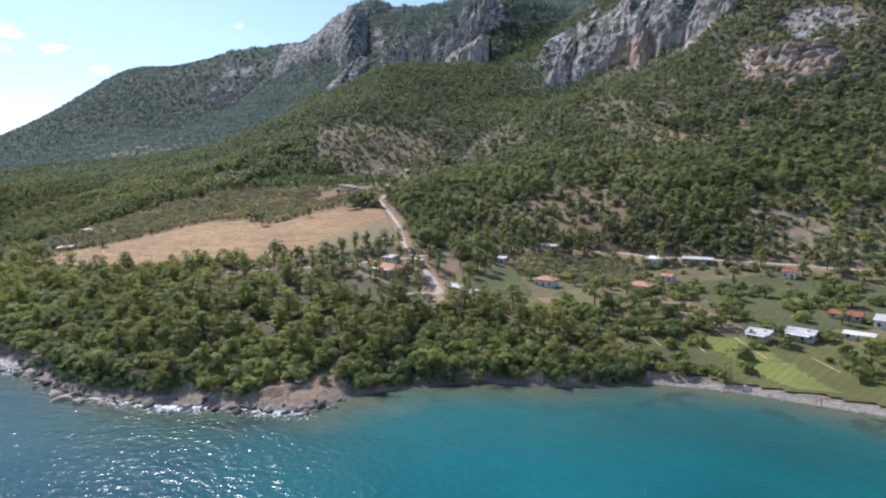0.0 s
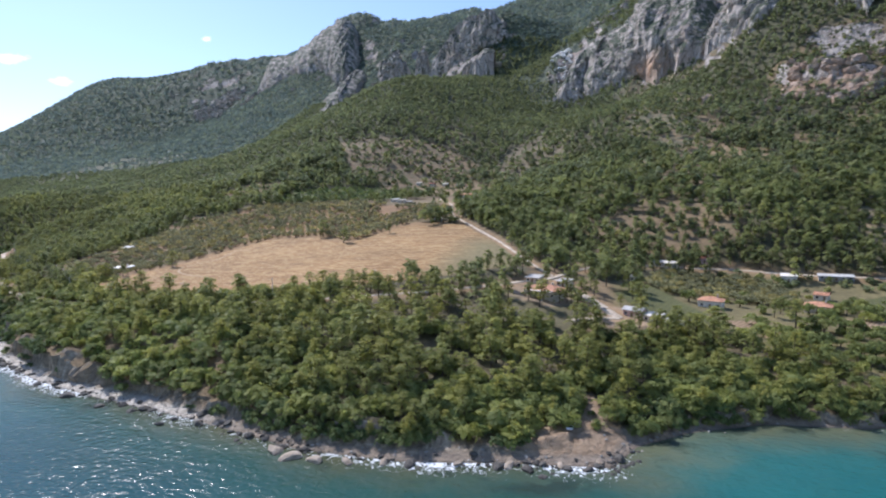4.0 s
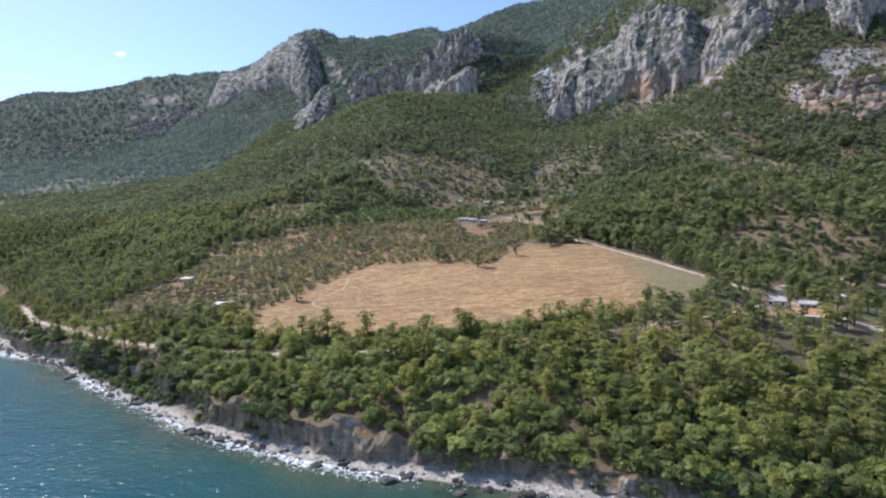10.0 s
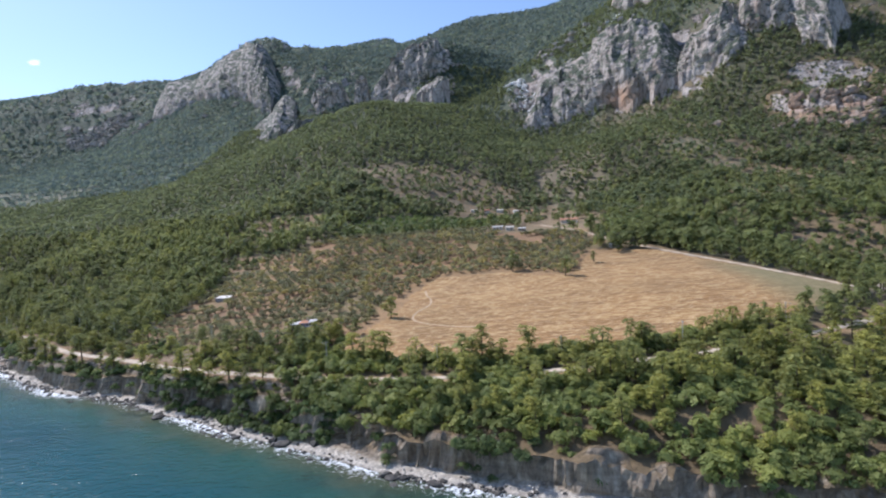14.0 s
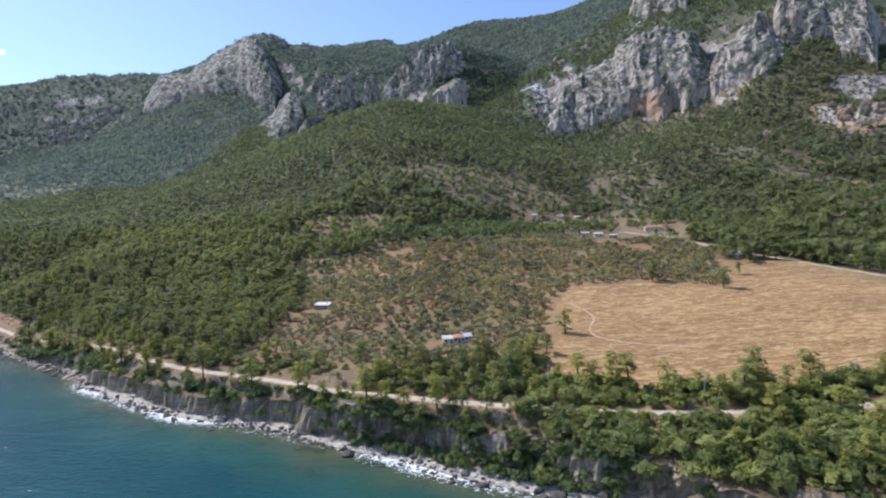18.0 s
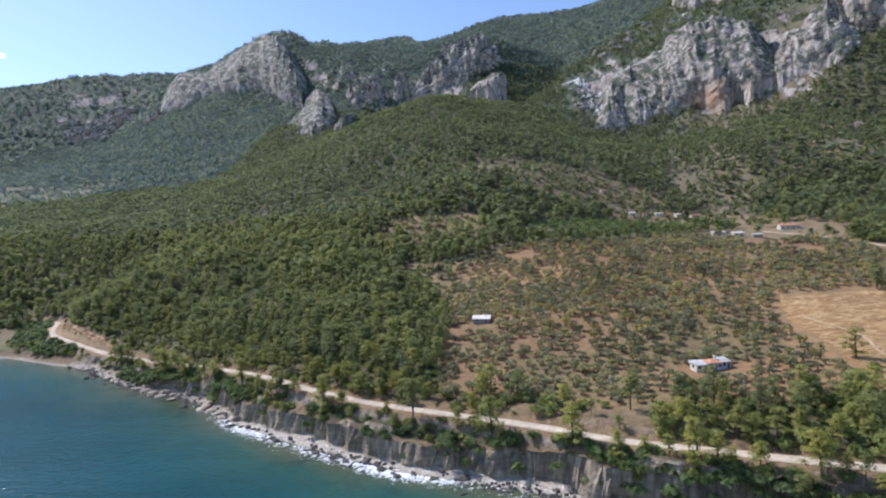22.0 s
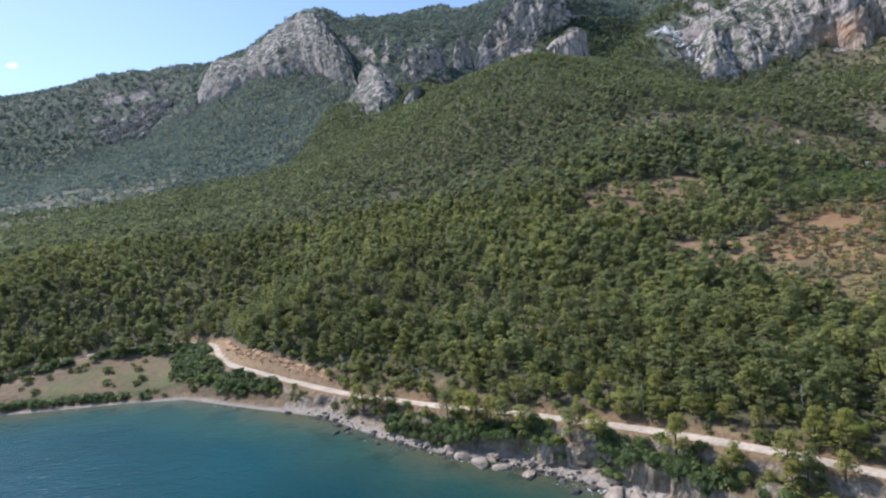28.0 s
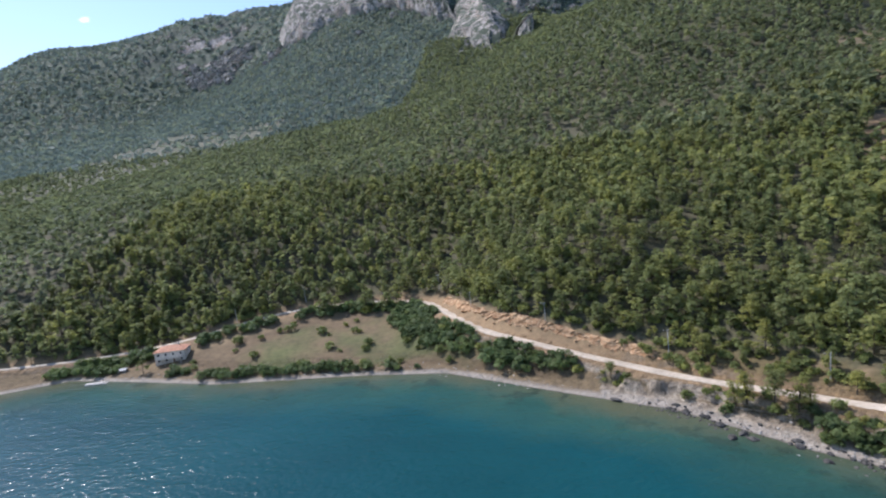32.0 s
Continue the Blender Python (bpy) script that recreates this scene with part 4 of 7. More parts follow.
# ---- fields, laid on the ground ----
def patch(name, poly, material, label, cell=1.5, raise_by=0.14, green=None):
    px, py = [q[0] for q in poly], [q[1] for q in poly]
    x, y = np.meshgrid(np.arange(min(px) - 3, max(px) + 3, cell), np.arange(min(py) - 3, max(py) + 3, cell))
    z = np.maximum(lie(x, y), np.where(inland(x, y) < 27, stand(x, y) + 0.45, -99)) + raise_by
    k = np.arange(x.size).reshape(x.shape)
    quads = np.stack([k[:-1, :-1], k[:-1, 1:], k[1:, 1:], k[1:, :-1]], -1).reshape(-1, 4)
    cx, cy = x.ravel()[quads].mean(1), y.ravel()[quads].mean(1)
    keep = inside(cx + 1.8 * fbm(cx, cy, 9, 3, 91), cy + 1.8 * fbm(cx, cy, 9, 3, 92), poly) & (road_distance(cx, cy) > 4.2)
    quads = quads[keep]
    used, inv = np.unique(quads, return_inverse=True)
    v = np.c_[x.ravel(), y.ravel(), z.ravel()][used]
    me = raw_mesh(name, v, inv.reshape(-1, 4), [material], smooth_faces=True)
    if green is not None:
        put_attribute(me, "green", green(v[:, 0], v[:, 1]))
    return tagged(new(name, me), label, "field", kind="structure")


patch("stubble_field", FIELD, MAT["stubble"], "mown straw-yellow stubble field with pale swaths",
      green=lambda x, y: smooth(-150, -118, x) * (1 - smooth(330, 372, y + 0.6 * (x + 110))) * 0.8)
patch("crop_field", CROP, MAT["crop"], "green crop field in rows behind the beach")
patch("crop_field", CROP_NORTH, MAT["crop_far"], "vegetable field in green rows below the road")
patch("crop_field", BRIGHT, MAT["bright"], "strip of bright green young crop", raise_by=0.24)
patch("ploughed_strip", PLOUGHED, MAT["plough"], "brown ploughed strip between the crops", raise_by=0.2)
patch("bare_yard", BARE_YARD, MAT["plough"], "bare brown plot beside the house", raise_by=0.2)
patch("kitchen_garden", GARDEN, MAT["crop_far"], "green kitchen garden in rows beside the lane", raise_by=0.2)

for pa, pb in (((92, 224), (106, 197)), ((55, 231), (66, 205)), ((71, 236), (80, 216)), ((48, 225), (57, 214)), ((40, 232), (49, 212))):
    ux, uy = pb[0] - pa[0], pb[1] - pa[1]
    ul = math.hypot(ux, uy)
    wxn, wyn = -uy / ul * 0.3, ux / ul * 0.3
    steps = [pa[0] + ux * k / 20 for k in range(21)], [pa[1] + uy * k / 20 for k in range(21)]
    fx_ = np.array([np.array(steps[0]) - wxn, np.array(steps[0]) + wxn])
    fy_ = np.array([np.array(steps[1]) - wyn, np.array(steps[1]) + wyn])
    path_me = grid_mesh("field_path", fx_, fy_, lie(fx_, fy_) + 0.34)
    path_me.materials.append(MAT["dust"])
    tagged(new("field_path", path_me), "narrow pale footpath between crop plots", "path", kind="structure")

# a worn cart track bending down through the stubble
TRACK = [(-304, 345), (-303, 335), (-299, 325), (-299, 314), (-305, 303), (-307, 294), (-305, 286), (-299, 281), (-290, 275), (-270, 269)]
tr_ = along(TRACK, 2.0)
tg = np.gradient(tr_, axis=0)
tg /= np.linalg.norm(tg, axis=1)[:, None]
half_w = np.array([-0.5, 0.0, 0.5])[:, None]
tkx, tky = tr_[:, 0][None] - half_w * tg[:, 1][None], tr_[:, 1][None] + half_w * tg[:, 0][None]
track_me = grid_mesh("field_track", tkx, tky, lie(tkx, tky) + 0.22)
track_me.materials.append(MAT["dust"])
tagged(new("field_track", track_me), "worn pale cart track through the stubble field", "track", kind="structure")

# ---- limestone cliffs standing out of the mountain ----
def cliff_wall(cols, step, seed):
    """A fluted rock face: columns of foot (x, y, z) and brow (x, y, z); its back runs down into the hill."""
    c = np.array(cols, float)
    run = np.r_[0, np.cumsum(np.hypot(*np.diff((c[:, :2] + c[:, 3:5]) / 2, axis=0).T))]
    n = max(8, int(run[-1] / step))
    u = np.linspace(0, run[-1], n)
    c = np.stack([np.interp(u, run, c[:, k]) for k in range(6)], -1)
    foot, brow = c[:, :3], c[:, 3:]
    tall = np.maximum(brow[:, 2] - foot[:, 2], 6.0)
    mean = float(tall.max())
    nh = max(8, int(mean * 1.15 / step))
    v = np.linspace(0, 1, nh)[:, None]
    s = seed * 53.7
    ua, va = u[None] + s, v * tall[None]
    ends = np.minimum(1, np.minimum(u, run[-1] - u) / (0.12 * run[-1]))[None]
    jag = (1 + (0.12 * fbm(ua, 0 * ua + s, mean * 0.30, 4, seed, True) - 0.03) * ends) * (0.4 + 0.6 * np.sqrt(ends))
    back = 0.25 * v + 0.75 * v ** 2.0
    x = foot[:, 0] + (brow[:, 0] - foot[:, 0]) * back
    y = foot[:, 1] + (brow[:, 1] - foot[:, 1]) * back
    z = foot[:, 2] + (brow[:, 2] - foot[:, 2]) * v * jag
    warp = 0.10 * mean * fbm(ua, va, mean * 0.35, 3, seed + 2)
    ux, vx_ = ua + warp + 0.22 * va, va + warp
    d = 0.11 * (fbm(ux, vx_ * 0.55 + s, mean * 0.45, 4, seed + 4, True) - 0.25)
    d = d + 0.055 * (fbm(ux, vx_ * 0.6 + s, mean * 0.17, 4, seed + 6, True) - 0.2) + 0.05 * fbm(ua, va, mean * 0.12, 4, seed + 8)
    d = d - 0.12 * smooth(0.70, 0.98, fbm(ux, vx_ * 0.22 + s, mean * 0.5, 3, seed + 10, True))
    d = d + (1 - v) * 0.16 * fbm(ua, 0 * va + s, mean * 0.4, 4, seed + 14)
    d = d * min(mean, 160) * (0.25 + 0.75 * ends)
    t = np.gradient(foot[:, :2] * 0.5 + brow[:, :2] * 0.5, axis=0)
    t /= np.linalg.norm(t, axis=1)[:, None] + 1e-9
    x, y = x + t[:, 1] * d, y - t[:, 0] * d
    # a skirt below the foot, and the back falling away behind the brow
    skirt = [(x[:1] + t[:, 1] * 10, y[:1] - t[:, 0] * 10, z[:1] - 60)]
    rear = [(x[-1:] - t[:, 1] * k, y[-1:] + t[:, 0] * k, z[-1:] - drop + 2.5 * fbm(ua, ua * 0 + k, 12, 3, seed + 12)) for k, drop in ((5, 1.5), (14, 7), (28, 22), (48, 60))]
    x, y, z = (np.concatenate([q[k] for q in skirt] + [(x, y, z)[k]] + [q[k] for q in rear]) for k in range(3))
    return x, y, z


CLIFFS = [
    ("high grey limestone peak with steep fluted faces", 5.0, [(-1472, 2043, 518, -1522, 2147, 666), (-1355, 1984, 538, -1416, 2118, 686), (-1258, 1949, 557, -1333, 2123, 699), (-1147, 1893, 557, -1237, 2127, 747), (-1043, 1840, 540, -1141, 2134, 805), (-958, 1746, 490, -1055, 2070, 800), (-889, 1639, 435, -951, 1863, 643), (-830, 1563, 401, -859, 1677, 516)]),
    ("pale broken limestone knoll below the towers", 3.0, [(-791, 1358, 301, -808, 1420, 346), (-750, 1310, 287, -825, 1600, 454), (-729, 1337, 304, -811, 1680, 496), (-714, 1392, 332, -755, 1580, 428)]),
    ("low pale rock rib among trees", 2.5, [(-699, 1280, 290, -701, 1296, 328), (-671, 1280, 298, -673, 1298, 338), (-670, 1429, 354, -672, 1443, 370)]),
    ("fluted grey limestone tower", 2.2, [(-726, 1596, 447, -728, 1610, 478), (-703, 1566, 397, -707, 1600, 491), (-667, 1546, 366, -668, 1575, 490), (-642, 1546, 365, -642, 1570, 496), (-618, 1546, 375, -618, 1570, 483), (-599, 1548, 390, -600, 1570, 454)]),
    ("narrow grey limestone pinnacle", 2.0, [(-594, 1556, 407, -594, 1575, 462), (-581, 1556, 411, -581, 1575, 498), (-566, 1556, 413, -565, 1575, 508), (-554, 1558, 421, -553, 1575, 494), (-546, 1561, 426, -546, 1575, 455)]),
    ("pointed grey crag stepping up in towers", 2.4, [(-543, 1541, 412, -543, 1560, 471), (-515, 1531, 418, -514, 1560, 498), (-473, 1521, 429, -471, 1555, 546), (-436, 1511, 431, -433, 1550, 567), (-399, 1501, 442, -394, 1545, 582), (-371, 1491, 450, -365, 1540, 594), (-342, 1488, 466, -338, 1535, 572), (-318, 1500, 480, -314, 1540, 548), (-292, 1520, 490, -289, 1550, 528), (-262, 1550, 498, -260, 1565, 512)]),
    ("small pale rock face in the pines", 2.2, [(-396, 1368, 398, -396, 1382, 408), (-372, 1354, 396, -368, 1384, 424), (-348, 1346, 402, -342, 1384, 442), (-331, 1350, 418, -326, 1382, 440), (-314, 1362, 426, -312, 1376, 432)]),
    ("broad domed grey limestone cliff stained ochre at its foot", 2.4, [(-158, 1198, 276, -152, 1212, 295), (-136, 1188, 272, -117, 1232, 354), (-104, 1186, 272, -65, 1298, 415), (-80, 1170, 269, -25, 1336, 458), (-52, 1159, 277, -4, 1291, 450), (-20, 1131, 279, 19, 1227, 459), (16, 1101, 274, 54, 1185, 465), (56, 1085, 292, 102, 1179, 470), (81, 1052, 306, 128, 1141, 444), (109, 1046, 319, 145, 1110, 411), (118, 1045, 325, 141, 1084, 379)]),
    ("sharp grey limestone horn beside the dome", 2.2, [(108, 1051, 323, 124, 1080, 381), (131, 1027, 322, 154, 1066, 397), (145, 1006, 323, 172, 1050, 423), (163, 993, 330, 195, 1042, 448), (172, 979, 334, 209, 1033, 438), (188, 968, 338, 223, 1019, 412), (202, 957, 340, 227, 991, 367)]),
    ("shadowed grey cliff behind the horn", 3.2, [(193, 1003, 374, 216, 1037, 482), (222, 984, 374, 253, 1028, 486), (263, 967, 372, 305, 1021, 481), (259, 928, 337, 303, 982, 445), (274, 876, 294, 321, 930, 412)]),
    ("pale cliff high on the mountain", 3.5, [(97, 1430, 589, 111, 1464, 644), (120, 1354, 562, 140, 1398, 662), (176, 1282, 548, 193, 1316, 628)]),
    ("brown weathered rock slab on the scrubby slope", 2.4, [(143, 786, 182, 151, 805, 191), (160, 766, 178, 185, 820, 213), (182, 748, 176, 220, 822, 224), (208, 738, 176, 253, 822, 225), (238, 729, 177, 288, 813, 219)]),
]
OVERHANG = (24, 1108, 300)
for k, (label, step, cols) in enumerate(CLIFFS):
    x, y, z = cliff_wall(cols, step, k + 3)
    me = grid_mesh("crag", x, y, z)
    me.polygons.foreach_set("use_smooth", np.zeros(len(me.polygons), bool))
    me.materials.append(MAT["crag"])
    far_off = np.sqrt((x - OVERHANG[0]) ** 2 + (y - OVERHANG[1]) ** 2 + (1.3 * (z - OVERHANG[2])) ** 2)
    put_attribute(me, "stain", 1 - smooth(14, 58, far_off) + 0.8 * ("brown" in label))
    tagged(new("crag", me), label, "rock", "mountain crags")
# broken outcrops: on the far slope, under the towers, beside the gully and about the brown slab
knobs = []
krn = np.random.default_rng(41)
for cx0, cy0, rx0, ry0, count, small, big in ((-1810, 2235, 130, 70, 95, 9, 24), (-1420, 2040, 120, 60, 26, 6, 14), (-760, 1420, 60, 60, 22, 4, 10), (-650, 1500, 60, 50, 16, 4, 9), (-100, 1235, 42, 60, 34, 3, 9),
                                              (205, 775, 75, 50, 95, 2.5, 8), (60, 1330, 60, 60, 20, 4, 9), (-330, 1490, 60, 60, 14, 4, 9), (-1000, 1830, 90, 70, 22, 5, 12), (-30, 1420, 60, 60, 24, 4, 10)):
    for _ in range(count):
        knobs.append((cx0 + krn.normal() * rx0 * 0.6, cy0 + krn.normal() * ry0 * 0.6, small + (big - small) * krn.random() ** 2))
knobs = np.array(knobs)
ball = bmesh.new()
bmesh.ops.create_icosphere(ball, subdivisions=3, radius=1.0)
bv = np.array([v.co[:] for v in ball.verts])
bf = np.array([[v.index for v in f.verts] for f in ball.faces])
ball.free()
kz0 = lie(knobs[:, 0], knobs[:, 1])
kv = []
for (x, y, r), z in zip(knobs, kz0):
    k = 1 + 0.45 * (fbm(bv[:, 0] * r + x, bv[:, 1] * r + bv[:, 2] * r * 0.5 + y, r * 0.9, 4, 43, True) - 0.3) + 0.2 * fbm(bv[:, 0] * r + x, bv[:, 2] * r + y, r * 0.3, 3, 44)
    kv.append(np.c_[x + bv[:, 0] * r * k * 1.2, y + bv[:, 1] * r * k * 0.8, z + 0.28 * r + bv[:, 2] * r * k * 0.95])
kf = (bf[None] + (np.arange(len(knobs)) * len(bv))[:, None, None]).reshape(-1, 3)
knob_me = raw_mesh("outcrops", np.concatenate(kv), kf, [MAT["crag"]])
put_attribute(knob_me, "stain", np.repeat(0.7 * (knobs[:, 1] < 900), len(bv)))
tagged(new("outcrops", knob_me), "broken pale limestone outcrops scattered over the slopes", "rocks", kind="stuff")

# ---- plants ----
def tufts(rng, clumps, count, size, flat=0.75, lift=0.0, stray=0.45):
    """Leafy tufts spread over clumps (x, y, z, rx, rz): one small quad each, facing outward, ragged."""
    c = np.array(clumps)
    w = c[:, 3] ** 2
    pick = rng.choice(len(c), count, p=w / w.sum())
    d = rng.normal(size=(count, 3))
    d[:, 2] = np.where(d[:, 2] < -0.35, -d[:, 2], d[:, 2])
    d /= np.linalg.norm(d, axis=1)[:, None]
    r = rng.uniform(0.72, 1.08, count)
    pos = c[pick, :3] + d * np.c_[c[pick, 3], c[pick, 3], c[pick, 4]] * r[:, None]
    nrm = d * np.array([1, 1, 1.5]) + np.array([0, 0, lift]) + rng.normal(size=(count, 3)) * stray
    nrm /= np.linalg.norm(nrm, axis=1)[:, None]
    t = np.cross(nrm, rng.normal(size=(count, 3)))
    t /= np.linalg.norm(t, axis=1)[:, None] + 1e-9
    b = np.cross(nrm, t)
    sz = 1.22 * size * rng.uniform(0.6, 1.35, count)[:, None]
    q = [pos + (t * i + b * j * flat) * sz * rng.uniform(0.7, 1.25, (count, 1)) + nrm * rng.normal(size=(count, 1)) * 0.12 * sz for i, j in ((-1, -0.8), (1, -1), (0.8, 1), (-1.1, 0.7))]
    v = np.stack(q, 1).reshape(-1, 3)
    return v, np.arange(count * 4).reshape(-1, 4)


def stem(points, radii, sides=5):
    """A tapered bent tube."""
    v = []
    for (x, y, z), r in zip(points, radii):
        v += [(x + r * math.cos(2 * math.pi * k / sides), y + r * math.sin(2 * math.pi * k / sides), z) for k in range(sides)]
    f = [(i * sides + k, i * sides + (k + 1) % sides, (i + 1) * sides + (k + 1) % sides, (i + 1) * sides + k) for i in range(len(points) - 1) for k in range(sides)]
    return np.array(v), np.array(f)


def join(pieces):
    vs, fs, n = [], [], 0
    for v, f in pieces:
        vs.append(v)
        fs.append(f + n)
        n += len(v)
    return np.concatenate(vs), np.concatenate(fs)


def pine_shape(seed, count, size, limbs=True, clump_n=9):
    """A Turkish pine about 9 m tall: bent trunk, open crown of flat needle pads, broad at the top."""
    rng = np.random.default_rng(seed)
    h = rng.uniform(7.6, 10.2)
    bx, by = rng.uniform(-0.9, 0.9, 2)
    spine = [(bx * u * u, by * u * u, h * 0.9 * u) for u in (0, 0.25, 0.5, 0.75, 1.0)]
    wood_bits = [stem([(x, y, z - (0.8 if k == 0 else 0)) for k, (x, y, z) in enumerate(spine)], (0.24, 0.2, 0.16, 0.11, 0.05))]
    clumps = []
    top = rng.uniform(2.4, 3.6)
    low = rng.uniform(0.14, 0.42)
    for k in range(clump_n):
        u = low + (0.97 - low) * (k + rng.uniform(0, 0.8)) / clump_n
        spread = top * math.sqrt(max(0.06, 1.05 - u)) * rng.uniform(0.25, 1.2)
        a = k * 2.4 + rng.uniform(-0.8, 0.8)
        cx, cy, cz = bx * u * u + spread * math.cos(a), by * u * u + spread * math.sin(a), h * u + rng.uniform(-0.35, 0.35)
        clumps.append((cx, cy, cz, rng.uniform(0.75, 1.55), rng.uniform(0.26, 0.55)))
        if limbs:
            wood_bits.append(stem([(bx * u * u * 0.7, by * u * u * 0.7, h * u * 0.86), (cx * 0.6, cy * 0.6, cz - 0.5), (cx, cy, cz)], (0.09, 0.06, 0.025), 3))
    clumps.append((bx, by, h * 0.95, 1.1, 0.5))
    clumps.append((bx * 0.5, by * 0.5, h * 0.68, 1.3, 0.9))
    return tufts(rng, clumps, count, size, 0.55, 0.7, 0.5), join(wood_bits)


def olive_shape(seed, count, size, limbs=True):
    """An old olive 4 m tall: short forked trunk, round loose crown."""
    rng = np.random.default_rng(seed)
    wood_bits = [stem([(0, 0, -0.4), (0.1, 0.05, 0.6), (0.15, 0, 1.2)], (0.34, 0.24, 0.2), 6)]
    clumps = [(0, 0, 2.3, 1.35, 1.0)]
    for k in range(6):
        a = k * 1.05 + rng.uniform(-0.3, 0.3)
        r, z = rng.uniform(0.9, 1.7), rng.uniform(1.15, 2.7)
        clumps.append((r * math.cos(a), r * math.sin(a), z, rng.uniform(0.7, 1.05), rng.uniform(0.6, 0.9)))
        if limbs and k % 2 == 0:
            wood_bits.append(stem([(0.1, 0, 1.0), (r * 0.5 * math.cos(a), r * 0.5 * math.sin(a), z - 0.5), (r * math.cos(a), r * math.sin(a), z)], (0.13, 0.09, 0.04), 3))
    return tufts(rng, clumps, count, size, 0.6), join(wood_bits)


def bush_shape(seed, count, size):
    rng = np.random.default_rng(seed)
    clumps = [(rng.uniform(-0.8, 0.8), rng.uniform(-0.8, 0.8), rng.uniform(0.5, 1.1), rng.uniform(0.6, 1.0), rng.uniform(0.5, 0.9)) for _ in range(5)]
    return tufts(rng, clumps, count, size), stem([(0, 0, -0.4), (0.05, 0, 0.7)], (0.08, 0.04), 4)


def scatter(spacing, x0, x1, y0, y1, seed, loose=0.42):
    """Staggered rows of places, jittered."""
    rng = np.random.default_rng(seed)
    x, y = np.meshgrid(np.arange(x0, x1, spacing), np.arange(y0, y1, spacing * 0.87))
    x = x + (np.arange(x.shape[0]) % 2)[:, None] * spacing / 2
    x, y = x.ravel(), y.ravel()
    return x + rng.uniform(-loose, loose, x.size) * spacing, y + rng.uniform(-loose, loose, x.size) * spacing, rng


def stuff(name, label, category, shapes, leaf, x, y, scale, rng, sink=0.3, trunks=True, tall=None, tone=(0.0, 1.0), shift=(0.0, 0.0), warm=0.0):
    """Many plants as one mesh: each place takes one of the shapes, turned and sized."""
    z = stand(x, y) - sink
    x, y = x + shift[0], y + shift[1]
    pick = rng.integers(0, len(shapes), x.size)
    turn = rng.uniform(0, 2 * math.pi, x.size)
    tall = np.ones(x.size) if tall is None else tall
    vs, fs, ms, ts, n = [], [], [], [], 0
    tint = rng.uniform(*tone, x.size) + warm * (1 - smooth(-560, -400, x))
    for k, ((lv, lf), (wv, wf)) in enumerate(shapes):
        sel = np.where(pick == k)[0]
        if not len(sel):
            continue
        v0 = np.concatenate([lv, wv]) if trunks else lv
        f0 = np.concatenate([lf, wf + len(lv)]) if trunks else lf
        m0 = np.concatenate([np.zeros(len(lf)), np.ones(len(wf))]) if trunks else np.zeros(len(lf))
        c, s = np.cos(turn[sel])[:, None], np.sin(turn[sel])[:, None]
        sc = scale[sel][:, None]
        px = (v0[None, :, 0] * c - v0[None, :, 1] * s) * sc + x[sel][:, None]
        py = (v0[None, :, 0] * s + v0[None, :, 1] * c) * sc + y[sel][:, None]
        pz = v0[None, :, 2] * sc * tall[sel][:, None] + z[sel][:, None]
        vs.append(np.stack([px, py, pz], -1).reshape(-1, 3))
        fs.append((f0[None] + (np.arange(len(sel)) * len(v0))[:, None, None]).reshape(-1, 4) + n)
        ms.append(np.tile(m0, len(sel)))
        ts.append(np.repeat(tint[sel], len(v0)))
        n += len(sel) * len(v0)
    me = raw_mesh(name, np.concatenate(vs), np.concatenate(fs), [leaf, MAT["bark"]], np.concatenate(ms))
    put_attribute(me, "tint", np.concatenate(ts))
    return tagged(new(name, me), label, category, kind="stuff")


def plant_thing(name, shape, leaf, label, category, group, tint):
    """One plant as an Empty with its trunk and crown, ready to copy."""
    (lv, lf), (wv, wf) = shape
    root = thing(name, label, category, group)
    for nm, v, f, m in (("crown", lv, lf, leaf), ("trunk", wv, wf, MAT["bark"])):
        me = raw_mesh(nm, v, f, [m])
        put_attribute(me, "tint", np.full(len(v), tint))
        ob = new(nm, me)
        ob.parent = root
    return root


def plant_out(makers, x, y, scale, rng, sink=0.3):
    """Copies of ready plants at the places; the first of each stands at its own first place."""
    z = stand(x, y) - sink
    used = set()
    for k in range(len(x)):
        j = int(rng.integers(0, len(makers)))
        m = pose(x[k], y[k], z[k], 0, 0, float(rng.uniform(0, 360)))
        s = float(scale[k])
        ob = makers[j] if j not in used else copy_thing(makers[j], Matrix())
        used.add(j)
        ob.matrix_basis = m @ Matrix.Diagonal((s, s, s * float(rng.uniform(0.78, 1.0)), 1))


# the pine wood: places, thinned by the density of the wood
px, py, prng = scatter(5.7, -1010, 330, 130, 700, 5)
keep = prng.uniform(0, 1, px.size) < wood(px, py)
px, py = px[keep], py[keep]
size = (0.55 + 0.85 * prng.random(px.size) ** 1.3) * (1.0 + 0.12 * fbm(px, py, 60, 2, 44))
SHORE_PINES = [(-649, 412), (-643, 407.5), (-638, 404), (-613, 386.5), (-609, 384), (-604, 380.5), (-598, 375.5), (-602, 377), (-593, 372), (-587, 367.5), (-574, 358.5), (-567, 353.5), (-549, 340), (-529, 324), (-505, 304), (-471, 285.5), (-446, 273), (-424, 260), (-396, 243.5), (-372, 233)]
px, py = np.r_[px, [q[0] for q in SHORE_PINES]], np.r_[py, [q[1] for q in SHORE_PINES]]
size = np.r_[size, 1.75 + 0.5 * prng.random(len(SHORE_PINES))]
front = inland(px, py)
size = size * (0.62 + 0.38 * smooth(8, 50, front)) * np.where((px > -170) & (front < 120), 1.08, 1.0)
